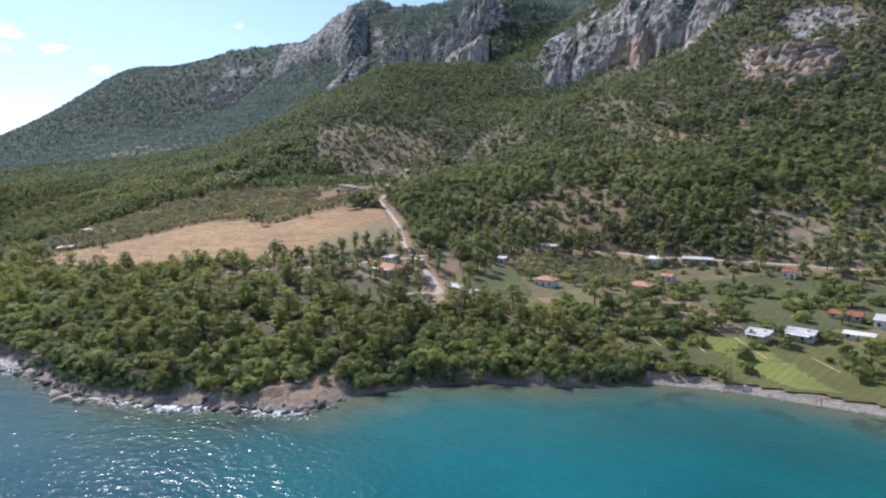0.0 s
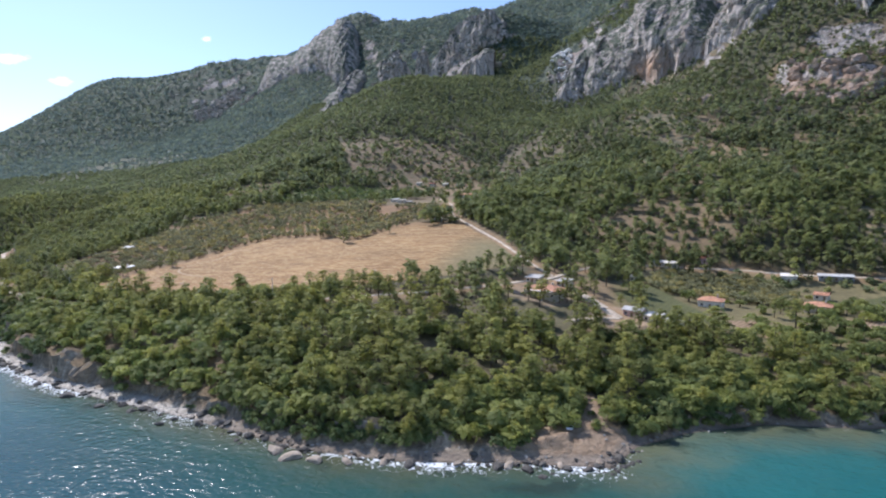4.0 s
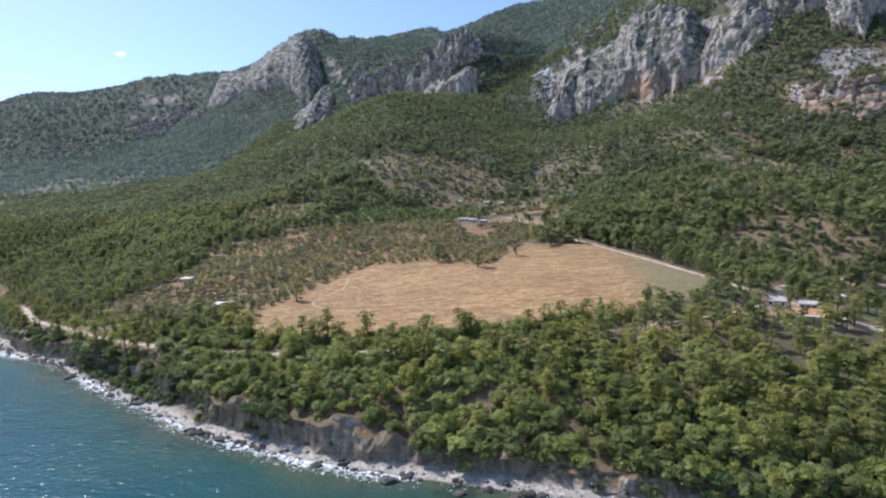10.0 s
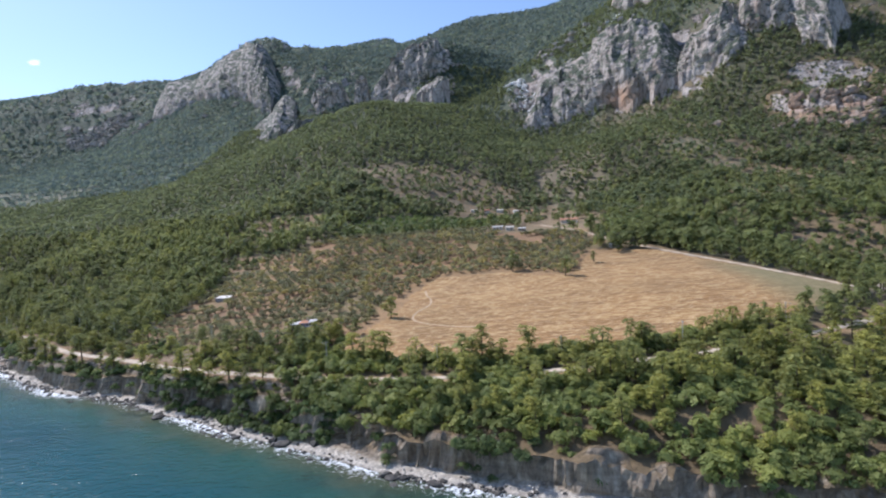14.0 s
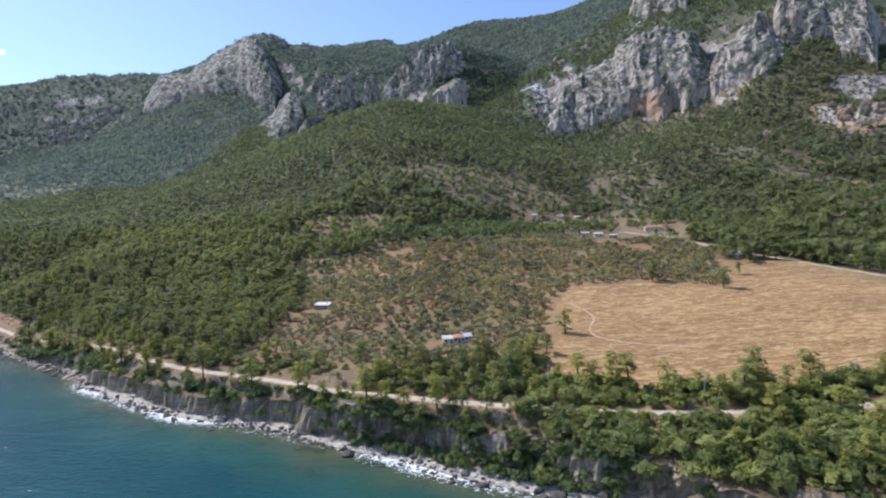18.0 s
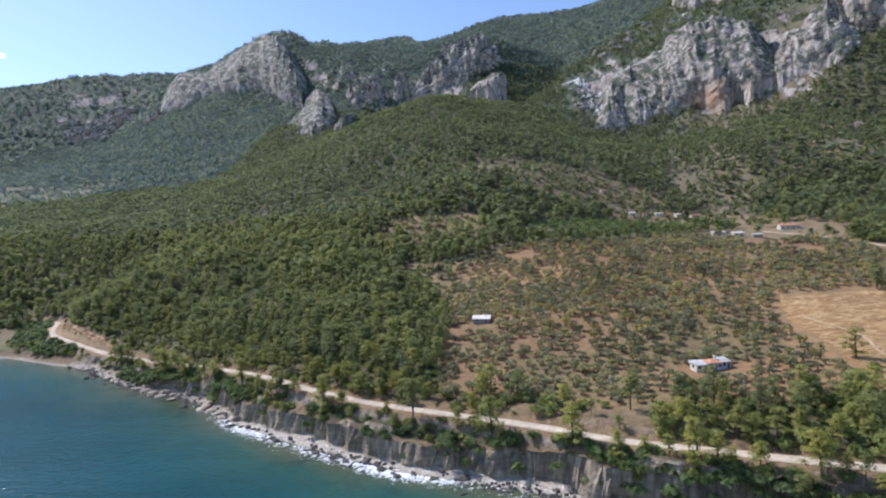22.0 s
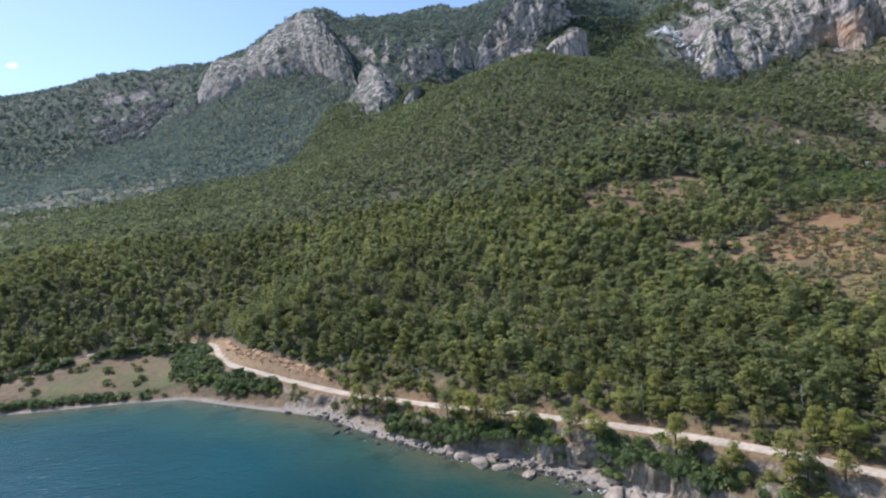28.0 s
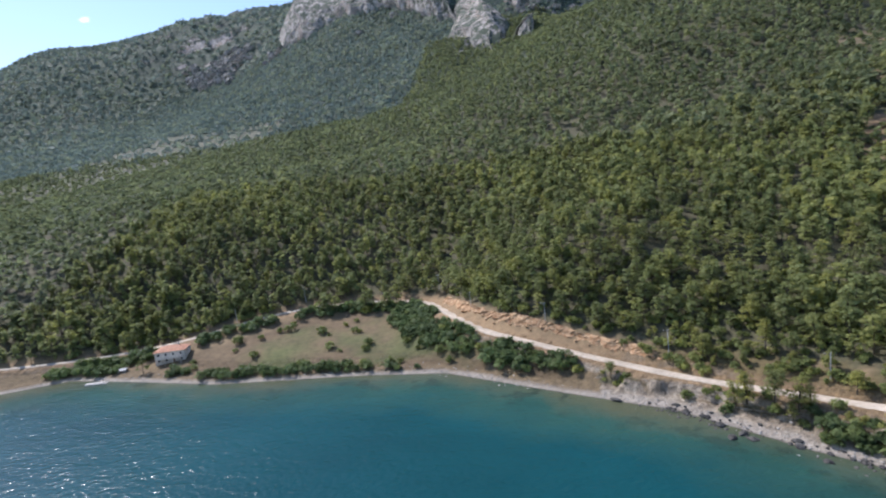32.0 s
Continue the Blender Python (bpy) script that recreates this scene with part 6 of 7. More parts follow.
def house(x, y, turn, w, d, h, roof, wall, roof_paint, label, storeys=1, chimney=True, porch=False, gaps=3, category="house"):
    """A village house with its front towards -y before it is turned."""
    root = thing("house" if category == "house" else category, label, category, "", pose(x, y, min(lie_at(x - w / 3, y), lie_at(x + w / 3, y), lie_at(x, y - d / 3)) + 0.1, 0, 0, turn))
    bm = bmesh.new()
    block(bm, -w / 2, w / 2, -d / 2, d / 2, -1.6, h, 0.03)
    if roof == "gable":
        rise = d * 0.24
        for sx_ in (-1, 1):
            a = [bm.verts.new((sx_ * (w / 2 - k), yy, zz)) for k in (0.0, 0.22) for yy, zz in ((-d / 2, h - 0.01), (d / 2, h - 0.01), (0, h + rise - 0.02))]
            for f in ((0, 1, 2), (5, 4, 3), (0, 3, 4, 1), (1, 4, 5, 2), (2, 5, 3, 0)):
                bm.faces.new([a[i] for i in f])
    part("wall", bm, PAINT[wall], root)
    bm = bmesh.new()
    if roof == "gable":
        roof_gable(bm, w, d, h, d * 0.24)
    elif roof == "hip":
        roof_hip(bm, w, d, h, d * 0.22)
    else:
        fx0, fx1, fy0, fy1 = -w / 2 - 0.35, w / 2 + 0.35, -d / 2 - 0.35, d / 2 + 0.35
        lo_z, hi_z = h + 0.2, h + 0.2 + 0.17 * d
        q = [bm.verts.new(c) for c in ((fx0, fy0, h), (fx1, fy0, h), (fx1, fy1, h), (fx0, fy1, h), (fx0, fy0, lo_z), (fx1, fy0, lo_z), (fx1, fy1, hi_z), (fx0, fy1, hi_z))]
        for f in ((3, 2, 1, 0), (4, 5, 6, 7), (0, 1, 5, 4), (1, 2, 6, 5), (2, 3, 7, 6), (3, 0, 4, 7)):
            bm.faces.new([q[i] for i in f])
        bmesh.ops.bevel(bm, geom=list(bm.edges), offset=0.03, segments=1, affect="EDGES")
    rf = part("roof", bm, PAINT[roof_paint], root, {"tile": "orange clay tiles", "redtile": "red clay tiles", "slab": "pale flat concrete slab", "tin": "grey corrugated tin"}[roof_paint])
    if chimney:
        top = h + (d * 0.24 if roof == "gable" else d * 0.22 if roof == "hip" else 0.3)
        bm = bmesh.new()
        block(bm, w * 0.22, w * 0.22 + 0.6, 0.2, 0.8, h, top + 0.9, 0.02)
        block(bm, w * 0.22 - 0.08, w * 0.22 + 0.68, 0.12, 0.88, top + 0.9, top + 1.02)
        part("chimney", bm, PAINT["white"], rf)
    for s in range(storeys):
        z = s * h / storeys + 0.95
        for k in range(gaps):
            xx = -w / 2 + w * (k + 0.5) / gaps
            if s == 0 and k == gaps // 2:
                dr = box_part("door", (xx - 0.5, xx + 0.5, -d / 2 - 0.05, -d / 2 + 0.05, 0.0, 2.05), PAINT["door"], root)
                box_part("handle", (xx + 0.34, xx + 0.40, -d / 2 - 0.11, -d / 2 - 0.05, 0.98, 1.10), PAINT["steel"], dr, soft=0)
            else:
                window(root, xx, -d / 2 - 0.02, z, 1.15, 1.2, -1)
        window(root, -w / 2 - 0.02, 0, z, 1.0, 1.1, 2)
        window(root, w / 2 + 0.02, 0, z, 1.0, 1.1, 2)
    if porch:
        box_part("porch_slab", (-w * 0.42, w * 0.42, -d / 2 - 2.6, -d / 2 - 0.06, h / storeys - 0.2, h / storeys), PAINT["slab"], root)
        for k in range(4):
            xx = -w * 0.40 + w * 0.80 * k / 3
            box_part("post", (xx - 0.12, xx + 0.12, -d / 2 - 2.5, -d / 2 - 2.26, -1.4, h / storeys - 0.21), PAINT["white"], root)
        if storeys > 1:
            box_part("parapet", (-w * 0.42, w * 0.42, -d / 2 - 2.6, -d / 2 - 2.48, h / storeys + 0.005, h / storeys + 0.95), PAINT["white"], root)
    return root


house(-899, 490, 14, 15, 9, 6.0, "hip", "white", "tile", "white two-storey seaside house with orange roof and balcony", 2, True, True, 4)
house(-363.5, 303, 8, 4.6, 4.6, 2.6, "hip", "blue", "tile", "pale blue cottage with low orange hipped roof among olives", 1, True, False, 3)
house(-359.4, 303.4, 8, 3.2, 4.2, 2.3, "flat", "blue", "tin", "pale blue annex with tin roof beside the cottage", 1, False, False, 2, "outbuilding")
house(-368.3, 302.6, 8, 4.6, 4.2, 2.3, "flat", "white", "tin", "white lean-to with pale tin roof beside the blue cottage", 1, False, False, 2, "outbuilding")
house(-442, 380, -6, 8.5, 6, 1.9, "flat", "block", "slab", "small pale hut with bright white flat roof", 1, True, False, 2, "hut")
house(-184, 545, -10, 15, 7, 3.0, "gable", "cream", "tile", "long low farmhouse with orange tiled roof", 1, True, False, 4)
house(-252, 522, -8, 9, 5, 2.4, "flat", "cream", "tin", "cream flat-roofed farm building with tin roof", 1, False, False, 3, "outbuilding")
house(-242, 513, -8, 7, 5, 2.6, "flat", "cream", "slab", "cream flat-roofed house by the track", 1, True, False, 2)
house(-232, 505, -20, 6, 4, 2.0, "flat", "block", "tin", "low grey store with tin roof", 1, False, False, 2, "store")
house(-176, 417, 12, 6, 4, 2.3, "flat", "block", "tin", "grey field hut at the corner of the stubble", 1, False, False, 2, "hut")
for k, (x, y, w, wall, roof, paint) in enumerate(((-272, 654, 6, "white", "flat", "slab"), (-257, 660, 6, "white", "gable", "redtile"), (-242, 664, 7, "white", "flat", "slab"), (-209, 656, 8, "cream", "gable", "tile"),
                                                (-224, 661, 5, "white", "flat", "slab"), (-336, 622, 6, "white", "flat", "slab"), (-282, 722, 6, "cream", "gable", "tile"))):
    house(x, y, -12 + 5 * k, w, 5, 2.8, roof, wall, paint, "small upland house among trees, " + ("flat white roof" if roof == "flat" else "red-orange tiled roof"), 1, False, False, 2)
house(-78, 259, -22, 16, 9, 3.6, "hip", "cream", "tile", "cream house with wide orange hipped roof under pines", 1, True, True, 4)
house(-84, 273, -22, 7, 5, 2.5, "flat", "cream", "tin", "cream house with grey tin roof by the junction", 1, False, False, 3)
house(-70, 276, -26, 6.5, 4.5, 2.5, "flat", "cream", "tin", "cream tin-roofed shop beside the road", 1, False, False, 3, "shop")
house(-40, 251, -30, 8, 5, 2.9, "gable", "pink", "tin", "pink cottage with pale roof beside the lane", 1, False, False, 3)
house(-33, 247, -34, 7, 5, 2.7, "flat", "white", "slab", "white annex with pale slab roof by the garden", 1, False, False, 2, "outbuilding")
house(-26, 241, -28, 7, 5, 2.6, "flat", "white", "slab", "low white building above the cove", 1, False, False, 3, "outbuilding")
house(-5, 285, -20, 10, 7, 3.4, "hip", "white", "tile", "white house with orange hipped roof beside olives", 1, True, False, 3)
house(39, 289, -24, 10, 7, 3.2, "hip", "white", "tile", "white farmhouse with orange tiled roof by the crops", 1, True, False, 3)
house(53, 327, -30, 6, 5, 2.8, "gable", "cream", "tile", "small house with orange gable roof", 1, False, False, 2)
house(79, 238, -28, 7.5, 5, 2.3, "flat", "white", "tin", "white bungalow with pale tin roof at the field edge", 1, True, True, 3)
house(93, 242, -28, 9, 5, 2.3, "flat", "white", "tin", "long white bungalow with pale tin roof and terrace", 1, True, True, 4)
house(111, 337, -25, 6, 5, 3.4, "gable", "white", "redtile", "white cottage with red roof beside a tree", 1, False, False, 2)
house(116, 272, -27, 10.5, 5.5, 2.4, "gable", "block", "redtile", "long barn with dull red roof among crops", 1, False, False, 4, "barn")
house(128, 264, -27, 10, 7, 3.0, "flat", "white", "tin", "white workshop with grey tin roof", 1, False, False, 3, "workshop")
house(112, 246, -27, 9, 3.5, 2.0, "flat", "white", "slab", "long low white shed by the field", 1, False, False, 3, "shed")
house(48, 361, -18, 8, 6, 3.4, "flat", "white", "slab", "white house with flat roof below the road", 1, True, False, 3)
house(70, 359, -12, 16, 4.5, 2.4, "flat", "block", "tin", "long grey roadside store with pale tin roof", 1, False, False, 5, "store")
house(8, 384, -10, 8, 6, 3.2, "hip", "pink", "redtile", "pink house with red hipped roof above the road", 1, True, False, 3)
house(-13, 370, -14, 8, 5, 2.8, "flat", "white", "slab", "white flat-roofed cottage below the hill", 1, False, False, 3)
house(-20, 371, -14, 5, 4, 2.6, "flat", "white", "tin", "small white store with tin roof", 1, False, False, 2, "store")
house(-36, 320, -18, 5, 4, 2.6, "flat", "white", "slab", "white garden hut with flat roof", 1, False, False, 2, "hut")


# ---- poles and wires ----
def utility_pole():
    root = thing("utility_pole", "grey concrete utility pole with a steel crossarm", "pole", "roadside poles")
    v, f = stem([(0, 0, -1.0), (0, 0, 4.2), (0, 0, 8.6)], (0.17, 0.14, 0.10), 8)
    ob = new("shaft", raw_mesh("shaft", v, f, [PAINT["concrete"]], smooth_faces=True))
    ob.parent = root
    arm = box_part("crossarm", (-0.9, 0.9, -0.06, 0.06, 8.15, 8.28), PAINT["steel"], root, "galvanised crossarm")
    for k in (-0.8, -0.3, 0.3, 0.8):
        bm = bmesh.new()
        bmesh.ops.create_cone(bm, cap_ends=True, segments=8, radius1=0.07, radius2=0.04, depth=0.2, matrix=Matrix.Translation((k, 0, 8.385)))
        part("insulator", bm, PAINT["white"], arm, "white porcelain insulator")
    v, f = stem([(0, -0.1, 7.4), (0, -0.7, 7.9), (0, -1.3, 8.0)], (0.035, 0.03, 0.03), 5)
    ob = new("lamp_arm", raw_mesh("lamp_arm", v, f, [PAINT["steel"]]))
    ob.parent = root
    box_part("lamp_head", (-0.12, 0.12, -1.75, -1.25, 7.94, 8.08), PAINT["steel"], root, "grey street lamp head")
    return root


pole_places = [(-879, 521), (-845, 541), (-800, 549), (-764, 541), (-742, 501), (-707, 473), (-664, 443), (-625, 413), (-588, 381), (-551, 360), (-514, 342), (-478, 321), (-442, 302), (-405, 287), (-372, 266), (-335, 240),
               (-290, 226), (-245, 225), (-200, 231), (-155, 246)]
first_pole = utility_pole()
for k, (x, y) in enumerate(pole_places):
    nx_, ny_ = pole_places[min(k + 1, len(pole_places) - 1)]
    turn_ = math.degrees(math.atan2(ny_ - y, nx_ - x)) - 90 if k < len(pole_places) - 1 else 60
    m = pose(x, y, lie_at(x, y), 0, 0, turn_)
    if k == 0:
        first_pole.matrix_basis = m
    else:
        copy_thing(first_pole, m)
for (ax, ay), (bx, by) in zip(pole_places, pole_places[1:]):
    pieces = []
    az, bz = lie_at(ax, ay) + 8.5, lie_at(bx, by) + 8.5
    ln = math.hypot(bx - ax, by - ay)
    sxn, syn = -(by - ay) / ln, (bx - ax) / ln
    for k in (-0.8, 0.8):
        pts = [(ax + (bx - ax) * u + sxn * k, ay + (by - ay) * u + syn * k, az + (bz - az) * u - 4 * 0.7 * u * (1 - u)) for u in np.linspace(0, 1, 11)]
        pieces.append(stem(pts, [0.03] * 11, 4))
    v, f = join(pieces)
    tagged(new("power_line", raw_mesh("power_line", v, f, [PAINT["wire"]])), "thin black pair of wires between poles", "cable", "power lines")


# ---- shore rocks ----
def rock_mesh(seed, detail=2, name="boulder", material=None):
    bm = bmesh.new()
    bmesh.ops.create_icosphere(bm, subdivisions=detail, radius=1.0)
    rng = np.random.default_rng(seed)
    o = Vector(rng.uniform(-50, 50, 3))
    cuts = [Vector(rng.normal(size=3)).normalized() for _ in range(9)]
    for v in bm.verts:
        n = v.co.normalized()
        k = 1 + 0.28 * noise.noise(n * 1.3 + o) + 0.14 * noise.noise(n * 3.1 + o)
        p = n * k
        for c in cuts:
            over = p.dot(c) - 0.68
            if over > 0:
                p -= c * over * 0.92
        v.co = Vector((p.x * 1.25, p.y * 0.95, p.z * 0.62))
    me = bpy.data.meshes.new(name)
    bm.to_mesh(me)
    bm.free()
    me.materials.append(material or MAT["boulder"])
    return me


rocks = [rock_mesh(900 + k) for k in range(7)]
pale_rocks = [rock_mesh(920 + k, 2, "boulder", MAT["ledge"]) for k in range(4)]
rrng = np.random.default_rng(77)
shore_ok = shore[(shore[:, 0] > -690) & (shore[:, 0] < -46)]
for k in range(270):
    i = int(rrng.integers(2, len(shore_ok) - 2))
    t_ = shore_ok[i + 1] - shore_ok[i - 1]
    n_ = np.array([-t_[1], t_[0]]) / np.linalg.norm(t_)
    dd = rrng.normal(-0.3, 2.3)
    s = 0.45 + 1.5 * rrng.random() ** 2.4
    x, y = shore_ok[i] + n_ * dd
    ob = new("boulder", rocks[k % 7])
    z0 = max(float(land(np.array([x]), np.array([y]))[0]), -0.35)
    ob.matrix_basis = pose(x, y, z0 + 0.12 * s, rrng.uniform(-15, 15), rrng.uniform(-15, 15), rrng.uniform(0, 360)) @ Matrix.Diagonal((s, s, s * rrng.uniform(0.8, 1.2), 1))
    tagged(ob, "wave-washed grey boulder at the waterline", "boulder", "shore boulders")
for x, y, s in ((-602, 364, 3.4), (-608, 371, 3.0), (-613, 378, 2.6), (-596, 360, 2.2), (-566, 340, 3.0), (-561, 336, 2.6), (-556, 332, 2.2), (-552, 327, 2.4), (-588, 354, 2.4), (-128, 130, 2.4), (-121, 130, 2.0), (-134, 132, 2.2), (-113, 131, 1.5), (-104, 133, 1.3), (-86, 137, 1.2),
                (-74, 139, 1.4), (-62, 142, 1.3), (-53, 146, 1.5), (-340, 201, 2.6), (-401, 232, 2.4), (-227, 150, 2.4), (-300, 176, 2.2), (-288, 171, 2.0), (-455, 266, 2.1), (-486, 280, 1.9)):
    ob = new("boulder", (pale_rocks if x < -540 or x > -150 else rocks)[int(rrng.integers(0, 4))])
    ob.matrix_basis = pose(x, y, 0.2, 4, -6, rrng.uniform(0, 360)) @ Matrix.Diagonal((s * 1.2, s, s * 0.8, 1))
    tagged(ob, "large brown-grey ledge rock standing in the surf", "boulder", "shore boulders")
# cobbles and small stones, too many to count
pm = rock_mesh(950, 1, "cobble_form", MAT["cobbles"])
base_v = np.array([v.co[:] for v in pm.vertices])
base_f = np.array([list(p.vertices) for p in pm.polygons])
bpy.data.meshes.remove(pm)
cn = 1700
ci = rrng.integers(2, len(shore) - 2, cn)
ci = ci[(shore[ci, 0] > -960) & (shore[ci, 0] < 120)]
cn = len(ci)
cd = rrng.normal(2.2, 2.0, cn)
cx, cy = shore[ci, 0] + normal[ci, 0] * cd, shore[ci, 1] + normal[ci, 1] * cd
cs = 0.18 + 0.45 * rrng.random(cn) ** 2.5
cz = np.maximum(land(cx, cy), -0.2)
ca = rrng.uniform(0, 6.28, cn)
cv = np.stack([(base_v[None, :, 0] * np.cos(ca)[:, None] - base_v[None, :, 1] * np.sin(ca)[:, None]) * cs[:, None] + cx[:, None],
               (base_v[None, :, 0] * np.sin(ca)[:, None] + base_v[None, :, 1] * np.cos(ca)[:, None]) * cs[:, None] + cy[:, None], base_v[None, :, 2] * cs[:, None] + cz[:, None] + 0.05], -1).reshape(-1, 3)
cf = (base_f[None] + (np.arange(cn) * len(base_v))[:, None, None]).reshape(-1, 3)
tagged(new("shore_stones", raw_mesh("shore_stones", cv, cf, [MAT["cobbles"]])), "pale cobbles and stones strewn along the waterline", "stones", kind="stuff")

# dark wave-washed rocks in drifts between the boulders
dm = rock_mesh(952, 1, "rock_form", MAT["boulder"])
dv0, df0 = np.array([v.co[:] for v in dm.vertices]), np.array([list(p.vertices) for p in dm.polygons])
bpy.data.meshes.remove(dm)
di = rrng.integers(2, len(shore) - 2, 5200)
di = di[(shore[di, 0] > -680) & (shore[di, 0] < -44)]
di = di[rrng.random(len(di)) < 0.15 + 0.85 * smooth(-0.1, 0.35, fbm(shore[di, 0], shore[di, 1], 26, 3, 73))]
dk = rrng.normal(-0.4, 1.7, len(di))
dx, dy = shore[di, 0] + normal[di, 0] * dk, shore[di, 1] + normal[di, 1] * dk
ds = 0.28 + 0.75 * rrng.random(len(di)) ** 2.2
dz = np.maximum(land(dx, dy), -0.25)
da = rrng.uniform(0, 6.28, len(di))[:, None]
dvv = np.stack([(dv0[None, :, 0] * np.cos(da) - dv0[None, :, 1] * np.sin(da)) * ds[:, None] + dx[:, None], (dv0[None, :, 0] * np.sin(da) + dv0[None, :, 1] * np.cos(da)) * ds[:, None] + dy[:, None],
                dv0[None, :, 2] * ds[:, None] * 1.15 + dz[:, None] + 0.1], -1).reshape(-1, 3)
dff = (df0[None] + (np.arange(len(di)) * len(dv0))[:, None, None]).reshape(-1, 3)
tagged(new("shore_rocks", raw_mesh("shore_rocks", dvv, dff, [MAT["boulder"]])), "dark wet rocks lying in drifts along the waterline", "rocks", kind="stuff")

# white fallen blocks in the gully under the high cliffs, and a bare white scar behind them
wr = np.random.default_rng(88)
spots_w = []
for (ax, ay), (bx, by), n_w, wide in (((-160, 1410), (-134, 1340), 60, 13), ((-140, 1340), (-122, 1270), 60, 15), ((-130, 1270), (-112, 1200), 36, 12), ((80, 1356), (112, 1345), 46, 9)):
    for _ in range(n_w):
        u = wr.random()
        spots_w.append((ax + (bx - ax) * u + wr.normal() * wide, ay + (by - ay) * u + wr.normal() * wide * 0.7, 1.8 + 5.4 * wr.random() ** 2))
wm = rock_mesh(955, 1, "scree_form", MAT["scree"])
wv0, wf0 = np.array([v.co[:] for v in wm.vertices]), np.array([list(p.vertices) for p in wm.polygons])
bpy.data.meshes.remove(wm)
spots_w = np.array(spots_w)
wz0 = lie(spots_w[:, 0], spots_w[:, 1])
wa = wr.uniform(0, 6.28, len(spots_w))[:, None]
wsz = spots_w[:, 2][:, None]
wvv = np.stack([(wv0[None, :, 0] * np.cos(wa) - wv0[None, :, 1] * np.sin(wa)) * wsz + spots_w[:, 0][:, None], (wv0[None, :, 0] * np.sin(wa) + wv0[None, :, 1] * np.cos(wa)) * wsz + spots_w[:, 1][:, None],
                wv0[None, :, 2] * wsz * 0.9 + wz0[:, None] + 0.35 * wsz], -1).reshape(-1, 3)
wff = (wf0[None] + (np.arange(len(spots_w)) * len(wv0))[:, None, None]).reshape(-1, 3)
tagged(new("white_scree", raw_mesh("white_scree", wvv, wff, [MAT["scree"]])), "bright white limestone blocks fallen in a mountain gully", "scree", kind="stuff")

# ---- the rock cutting above the road bend ----
cl = along(CUT, 1.0)
ct = np.gradient(cl, axis=0)
ct /= np.linalg.norm(ct, axis=1)[:, None]
cnm = np.c_[-ct[:, 1], ct[:, 0]]
lev = np.linspace(0, 1, 9)
ends = np.minimum(1, np.minimum(np.arange(len(cl)), np.arange(len(cl))[::-1]) / 10.0)
tall_ = (4.2 + 1.2 * fbm(cl[:, 0], cl[:, 1], 12, 3, 96)) * ends + 0.2
kx = cl[:, 0][None] + cnm[:, 0][None] * (lev[:, None] * 2.4 + 0.9 * fbm(cl[:, 0][None] + lev[:, None] * 3, cl[:, 1][None] + 7 * lev[:, None], 3.2, 3, 97, True))
ky = cl[:, 1][None] + cnm[:, 1][None] * (lev[:, None] * 2.4 + 0.9 * fbm(cl[:, 0][None] + lev[:, None] * 3, cl[:, 1][None] + 7 * lev[:, None], 3.2, 3, 97, True))
kz = lie(cl[:, 0], cl[:, 1])[None] - 0.4 + lev[:, None] * tall_[None]
cut_me = grid_mesh("road_cutting", kx, ky, kz)
cut_me.polygons.foreach_set("use_smooth", np.zeros(len(cut_me.polygons), bool))
cut_me.materials.append(MAT["cut"])
tagged(new("road_cutting", cut_me), "low ochre rock cutting along the inner side of the road", "rock bank", kind="structure")
for k in range(34):
    i = int(rrng.integers(4, len(cl) - 4))
    p = cl[i] + cnm[i] * rrng.uniform(-0.3, 1.6)
    s = rrng.uniform(0.4, 1.1)
    if k == 0:
        blocks = [rock_mesh(970 + j, 1, "rock_block", MAT["cut"]) for j in range(3)]
    ob = new("rock_block", blocks[k % 3])
    ob.matrix_basis = pose(p[0], p[1], lie_at(p[0], p[1]) + 0.25 * s, 0, 0, rrng.uniform(0, 360)) @ Matrix.Diagonal((s, s, s * 1.2, 1))
    tagged(ob, "broken pale ochre rock at the foot of the cutting", "rock", "fallen rocks")


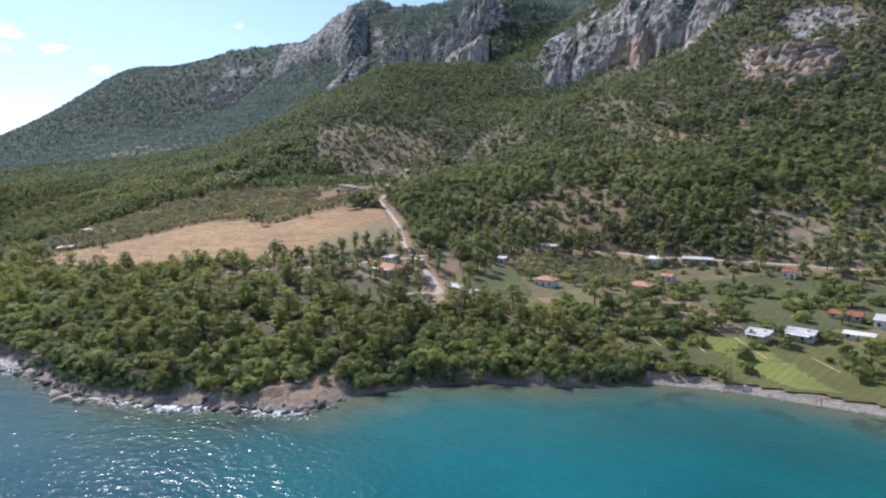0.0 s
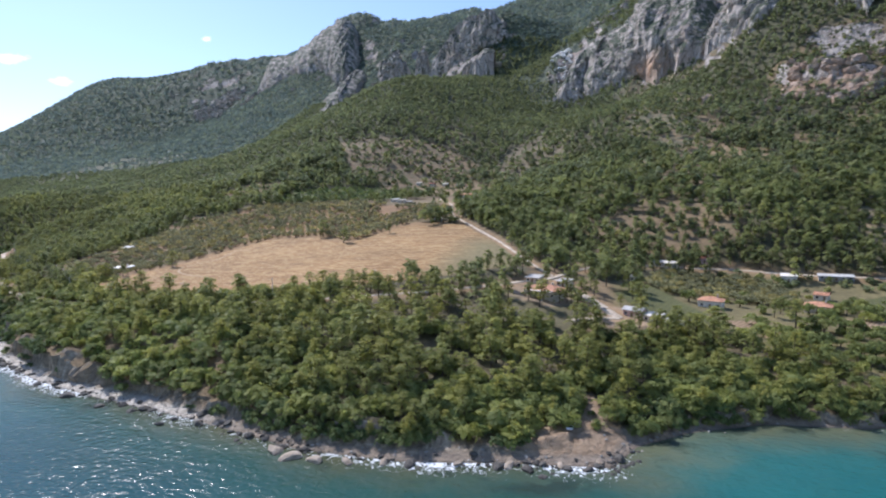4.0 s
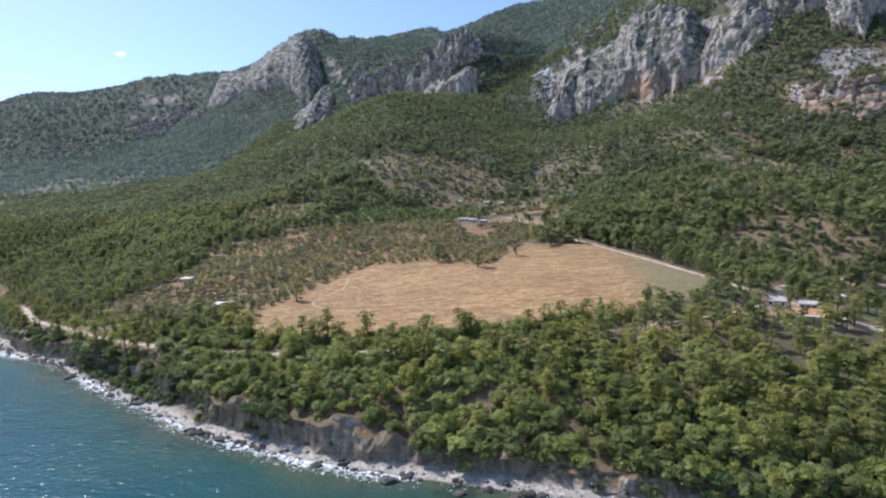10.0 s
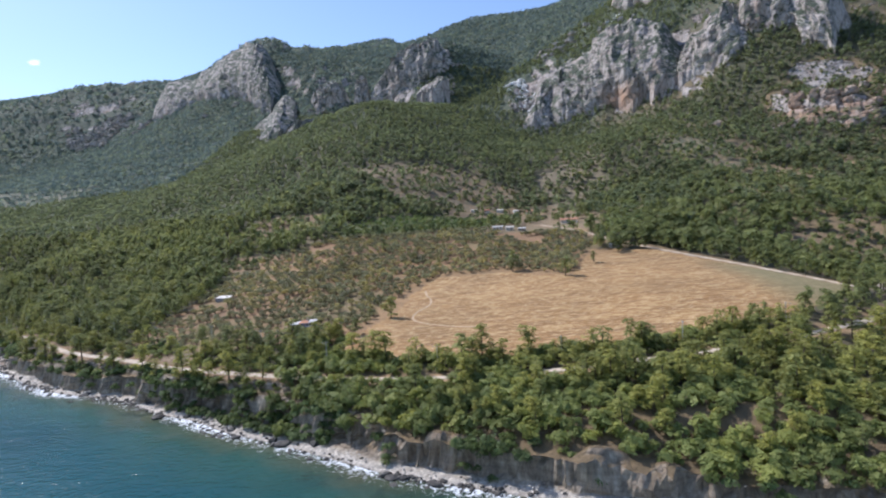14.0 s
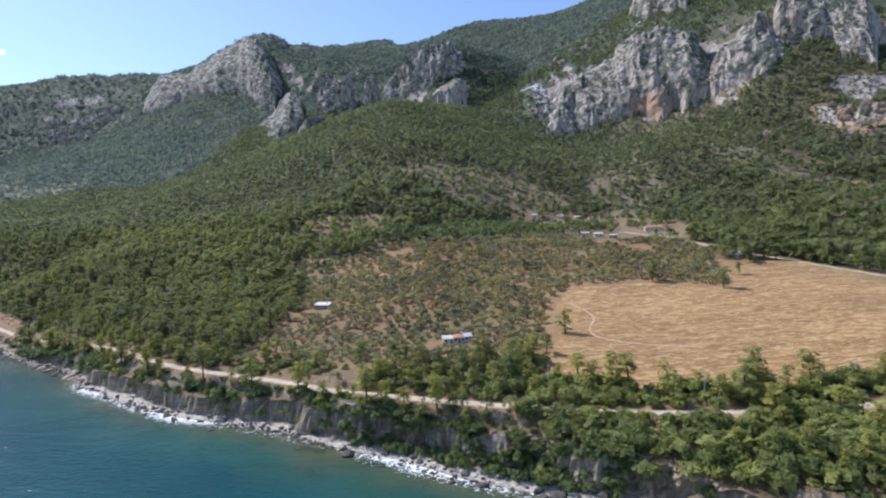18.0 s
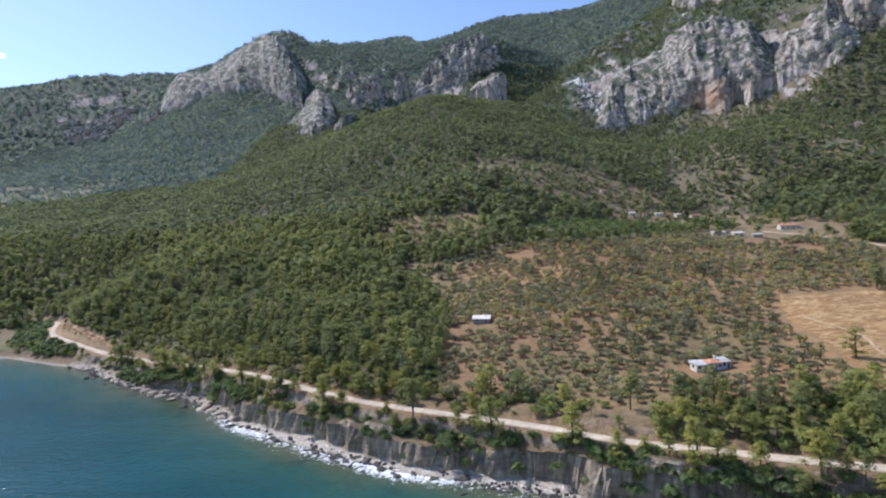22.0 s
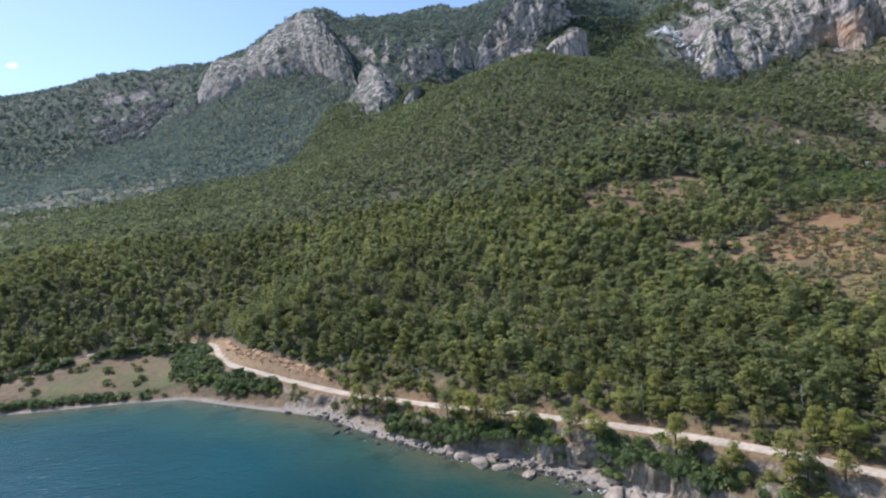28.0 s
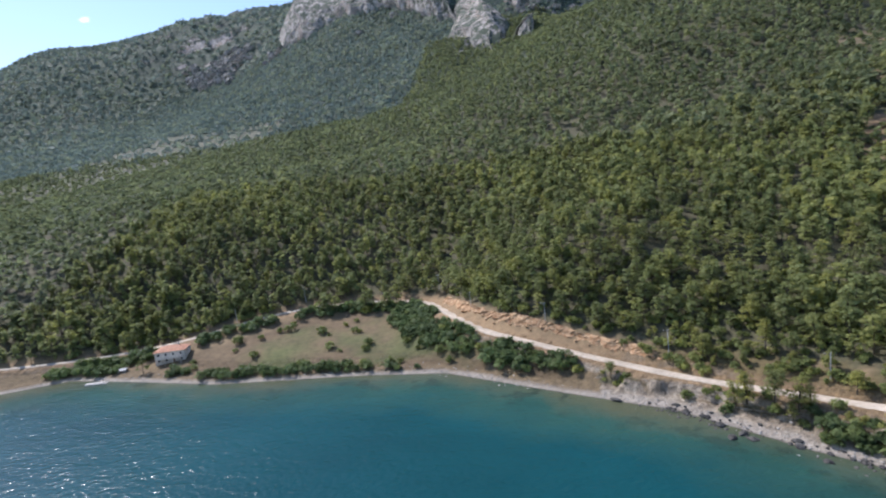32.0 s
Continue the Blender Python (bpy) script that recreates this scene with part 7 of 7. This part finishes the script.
# ---- parked car on the point ----
def parked_car(x, y, turn):
    root = thing("car", "small white hatchback parked under a pine", "car", "", pose(x, y, float(stand(np.array([x]), np.array([y]))[0]) + 0.12, 0, 0, turn))
    bm = bmesh.new()
    prof = ((-2.0, 0.35), (-2.05, 0.75), (-1.85, 0.98), (0.75, 1.0), (1.85, 0.86), (2.02, 0.6), (1.98, 0.33))
    left = [bm.verts.new((a, -0.82, b)) for a, b in prof]
    right = [bm.verts.new((a, 0.82, b)) for a, b in prof]
    bm.faces.new(left)
    bm.faces.new(right[::-1])
    for i in range(len(prof)):
        j = (i + 1) % len(prof)
        bm.faces.new((left[j], left[i], right[i], right[j]))
    bmesh.ops.bevel(bm, geom=list(bm.edges), offset=0.05, segments=2, affect="EDGES")
    body = part("body", bm, PAINT["carpaint"], root)
    bm = bmesh.new()
    low = [(-1.85, -0.76, 0.97), (0.85, -0.76, 0.97), (0.85, 0.76, 0.97), (-1.85, 0.76, 0.97)]
    top = [(-1.45, -0.6, 1.42), (0.15, -0.6, 1.42), (0.15, 0.6, 1.42), (-1.45, 0.6, 1.42)]
    a, b = [bm.verts.new(c) for c in low], [bm.verts.new(c) for c in top]
    for i in range(4):
        j = (i + 1) % 4
        bm.faces.new((a[i], a[j], b[j], b[i]))
    part("windows", bm, PAINT["glass"], root, "dark car glass")
    box_part("roof_panel", (-1.5, 0.2, -0.62, 0.62, 1.41, 1.47), PAINT["carpaint"], root)
    for wx_ in (-1.25, 1.25):
        for wy_ in (-0.78, 0.78):
            bm = bmesh.new()
            bmesh.ops.create_cone(bm, cap_ends=True, segments=18, radius1=0.31, radius2=0.31, depth=0.2, matrix=pose(wx_, wy_, 0.31, 90))
            tyre = part("wheel", bm, PAINT["rubber"], root)
            bm = bmesh.new()
            bmesh.ops.create_cone(bm, cap_ends=True, segments=12, radius1=0.19, radius2=0.17, depth=0.22, matrix=pose(wx_, wy_, 0.31, 90))
            part("rim", bm, PAINT["steel"], tyre)
    for s in (-0.6, 0.6):
        box_part("headlight", (1.93, 2.03, s - 0.14, s + 0.14, 0.62, 0.74), PAINT["frame"], root)
        box_part("tail_light", (-2.08, -2.0, s - 0.1, s + 0.1, 0.7, 0.84), PAINT["redtile"], root)


parked_car(-60.5, 157.0, 82)
house(-920, 478, 16, 4, 3, 2.2, "gable", "block", "tin", "small grey boat hut behind the beach", 1, False, False, 1, "boat hut")
# a low concrete landing at the end of the bay
landing = thing("landing", "low weathered concrete landing on the bay shore", "landing", "", pose(-925, 466, 0.0, 0, 0, 10))
box_part("slab", (-5, 4, -1.5, 1.5, -0.6, 0.5), MAT["stone"], landing, soft=0.08)
box_part("step", (4.01, 5.5, -1.2, 1.2, -0.6, 0.25), MAT["stone"], landing, soft=0.05)

# single trees beside the houses and in the fields
lone = [plant_thing("pine_tree", pine_shape(160 + k, 220, 0.5), MAT["pine"], lab, "tree", "lone trees", 0.5) for k, lab in enumerate(("tall lone pine with bare trunk in the olive grove", "spreading pine beside a house"))]
lp = ((-440, 408), (-372, 420), (-318, 415), (-345, 452), (-338, 268), (-345, 262), (-330, 270), (-352, 268), (-905, 474), (-84, 250), (-66, 254), (-101, 255), (22, 281), (48, 284), (26, 253), (118, 342), (85, 233))
lrng2 = np.random.default_rng(5)
plant_out(lone, np.array([p[0] for p in lp], float), np.array([p[1] for p in lp], float), np.full(len(lp), 1.0), lrng2)
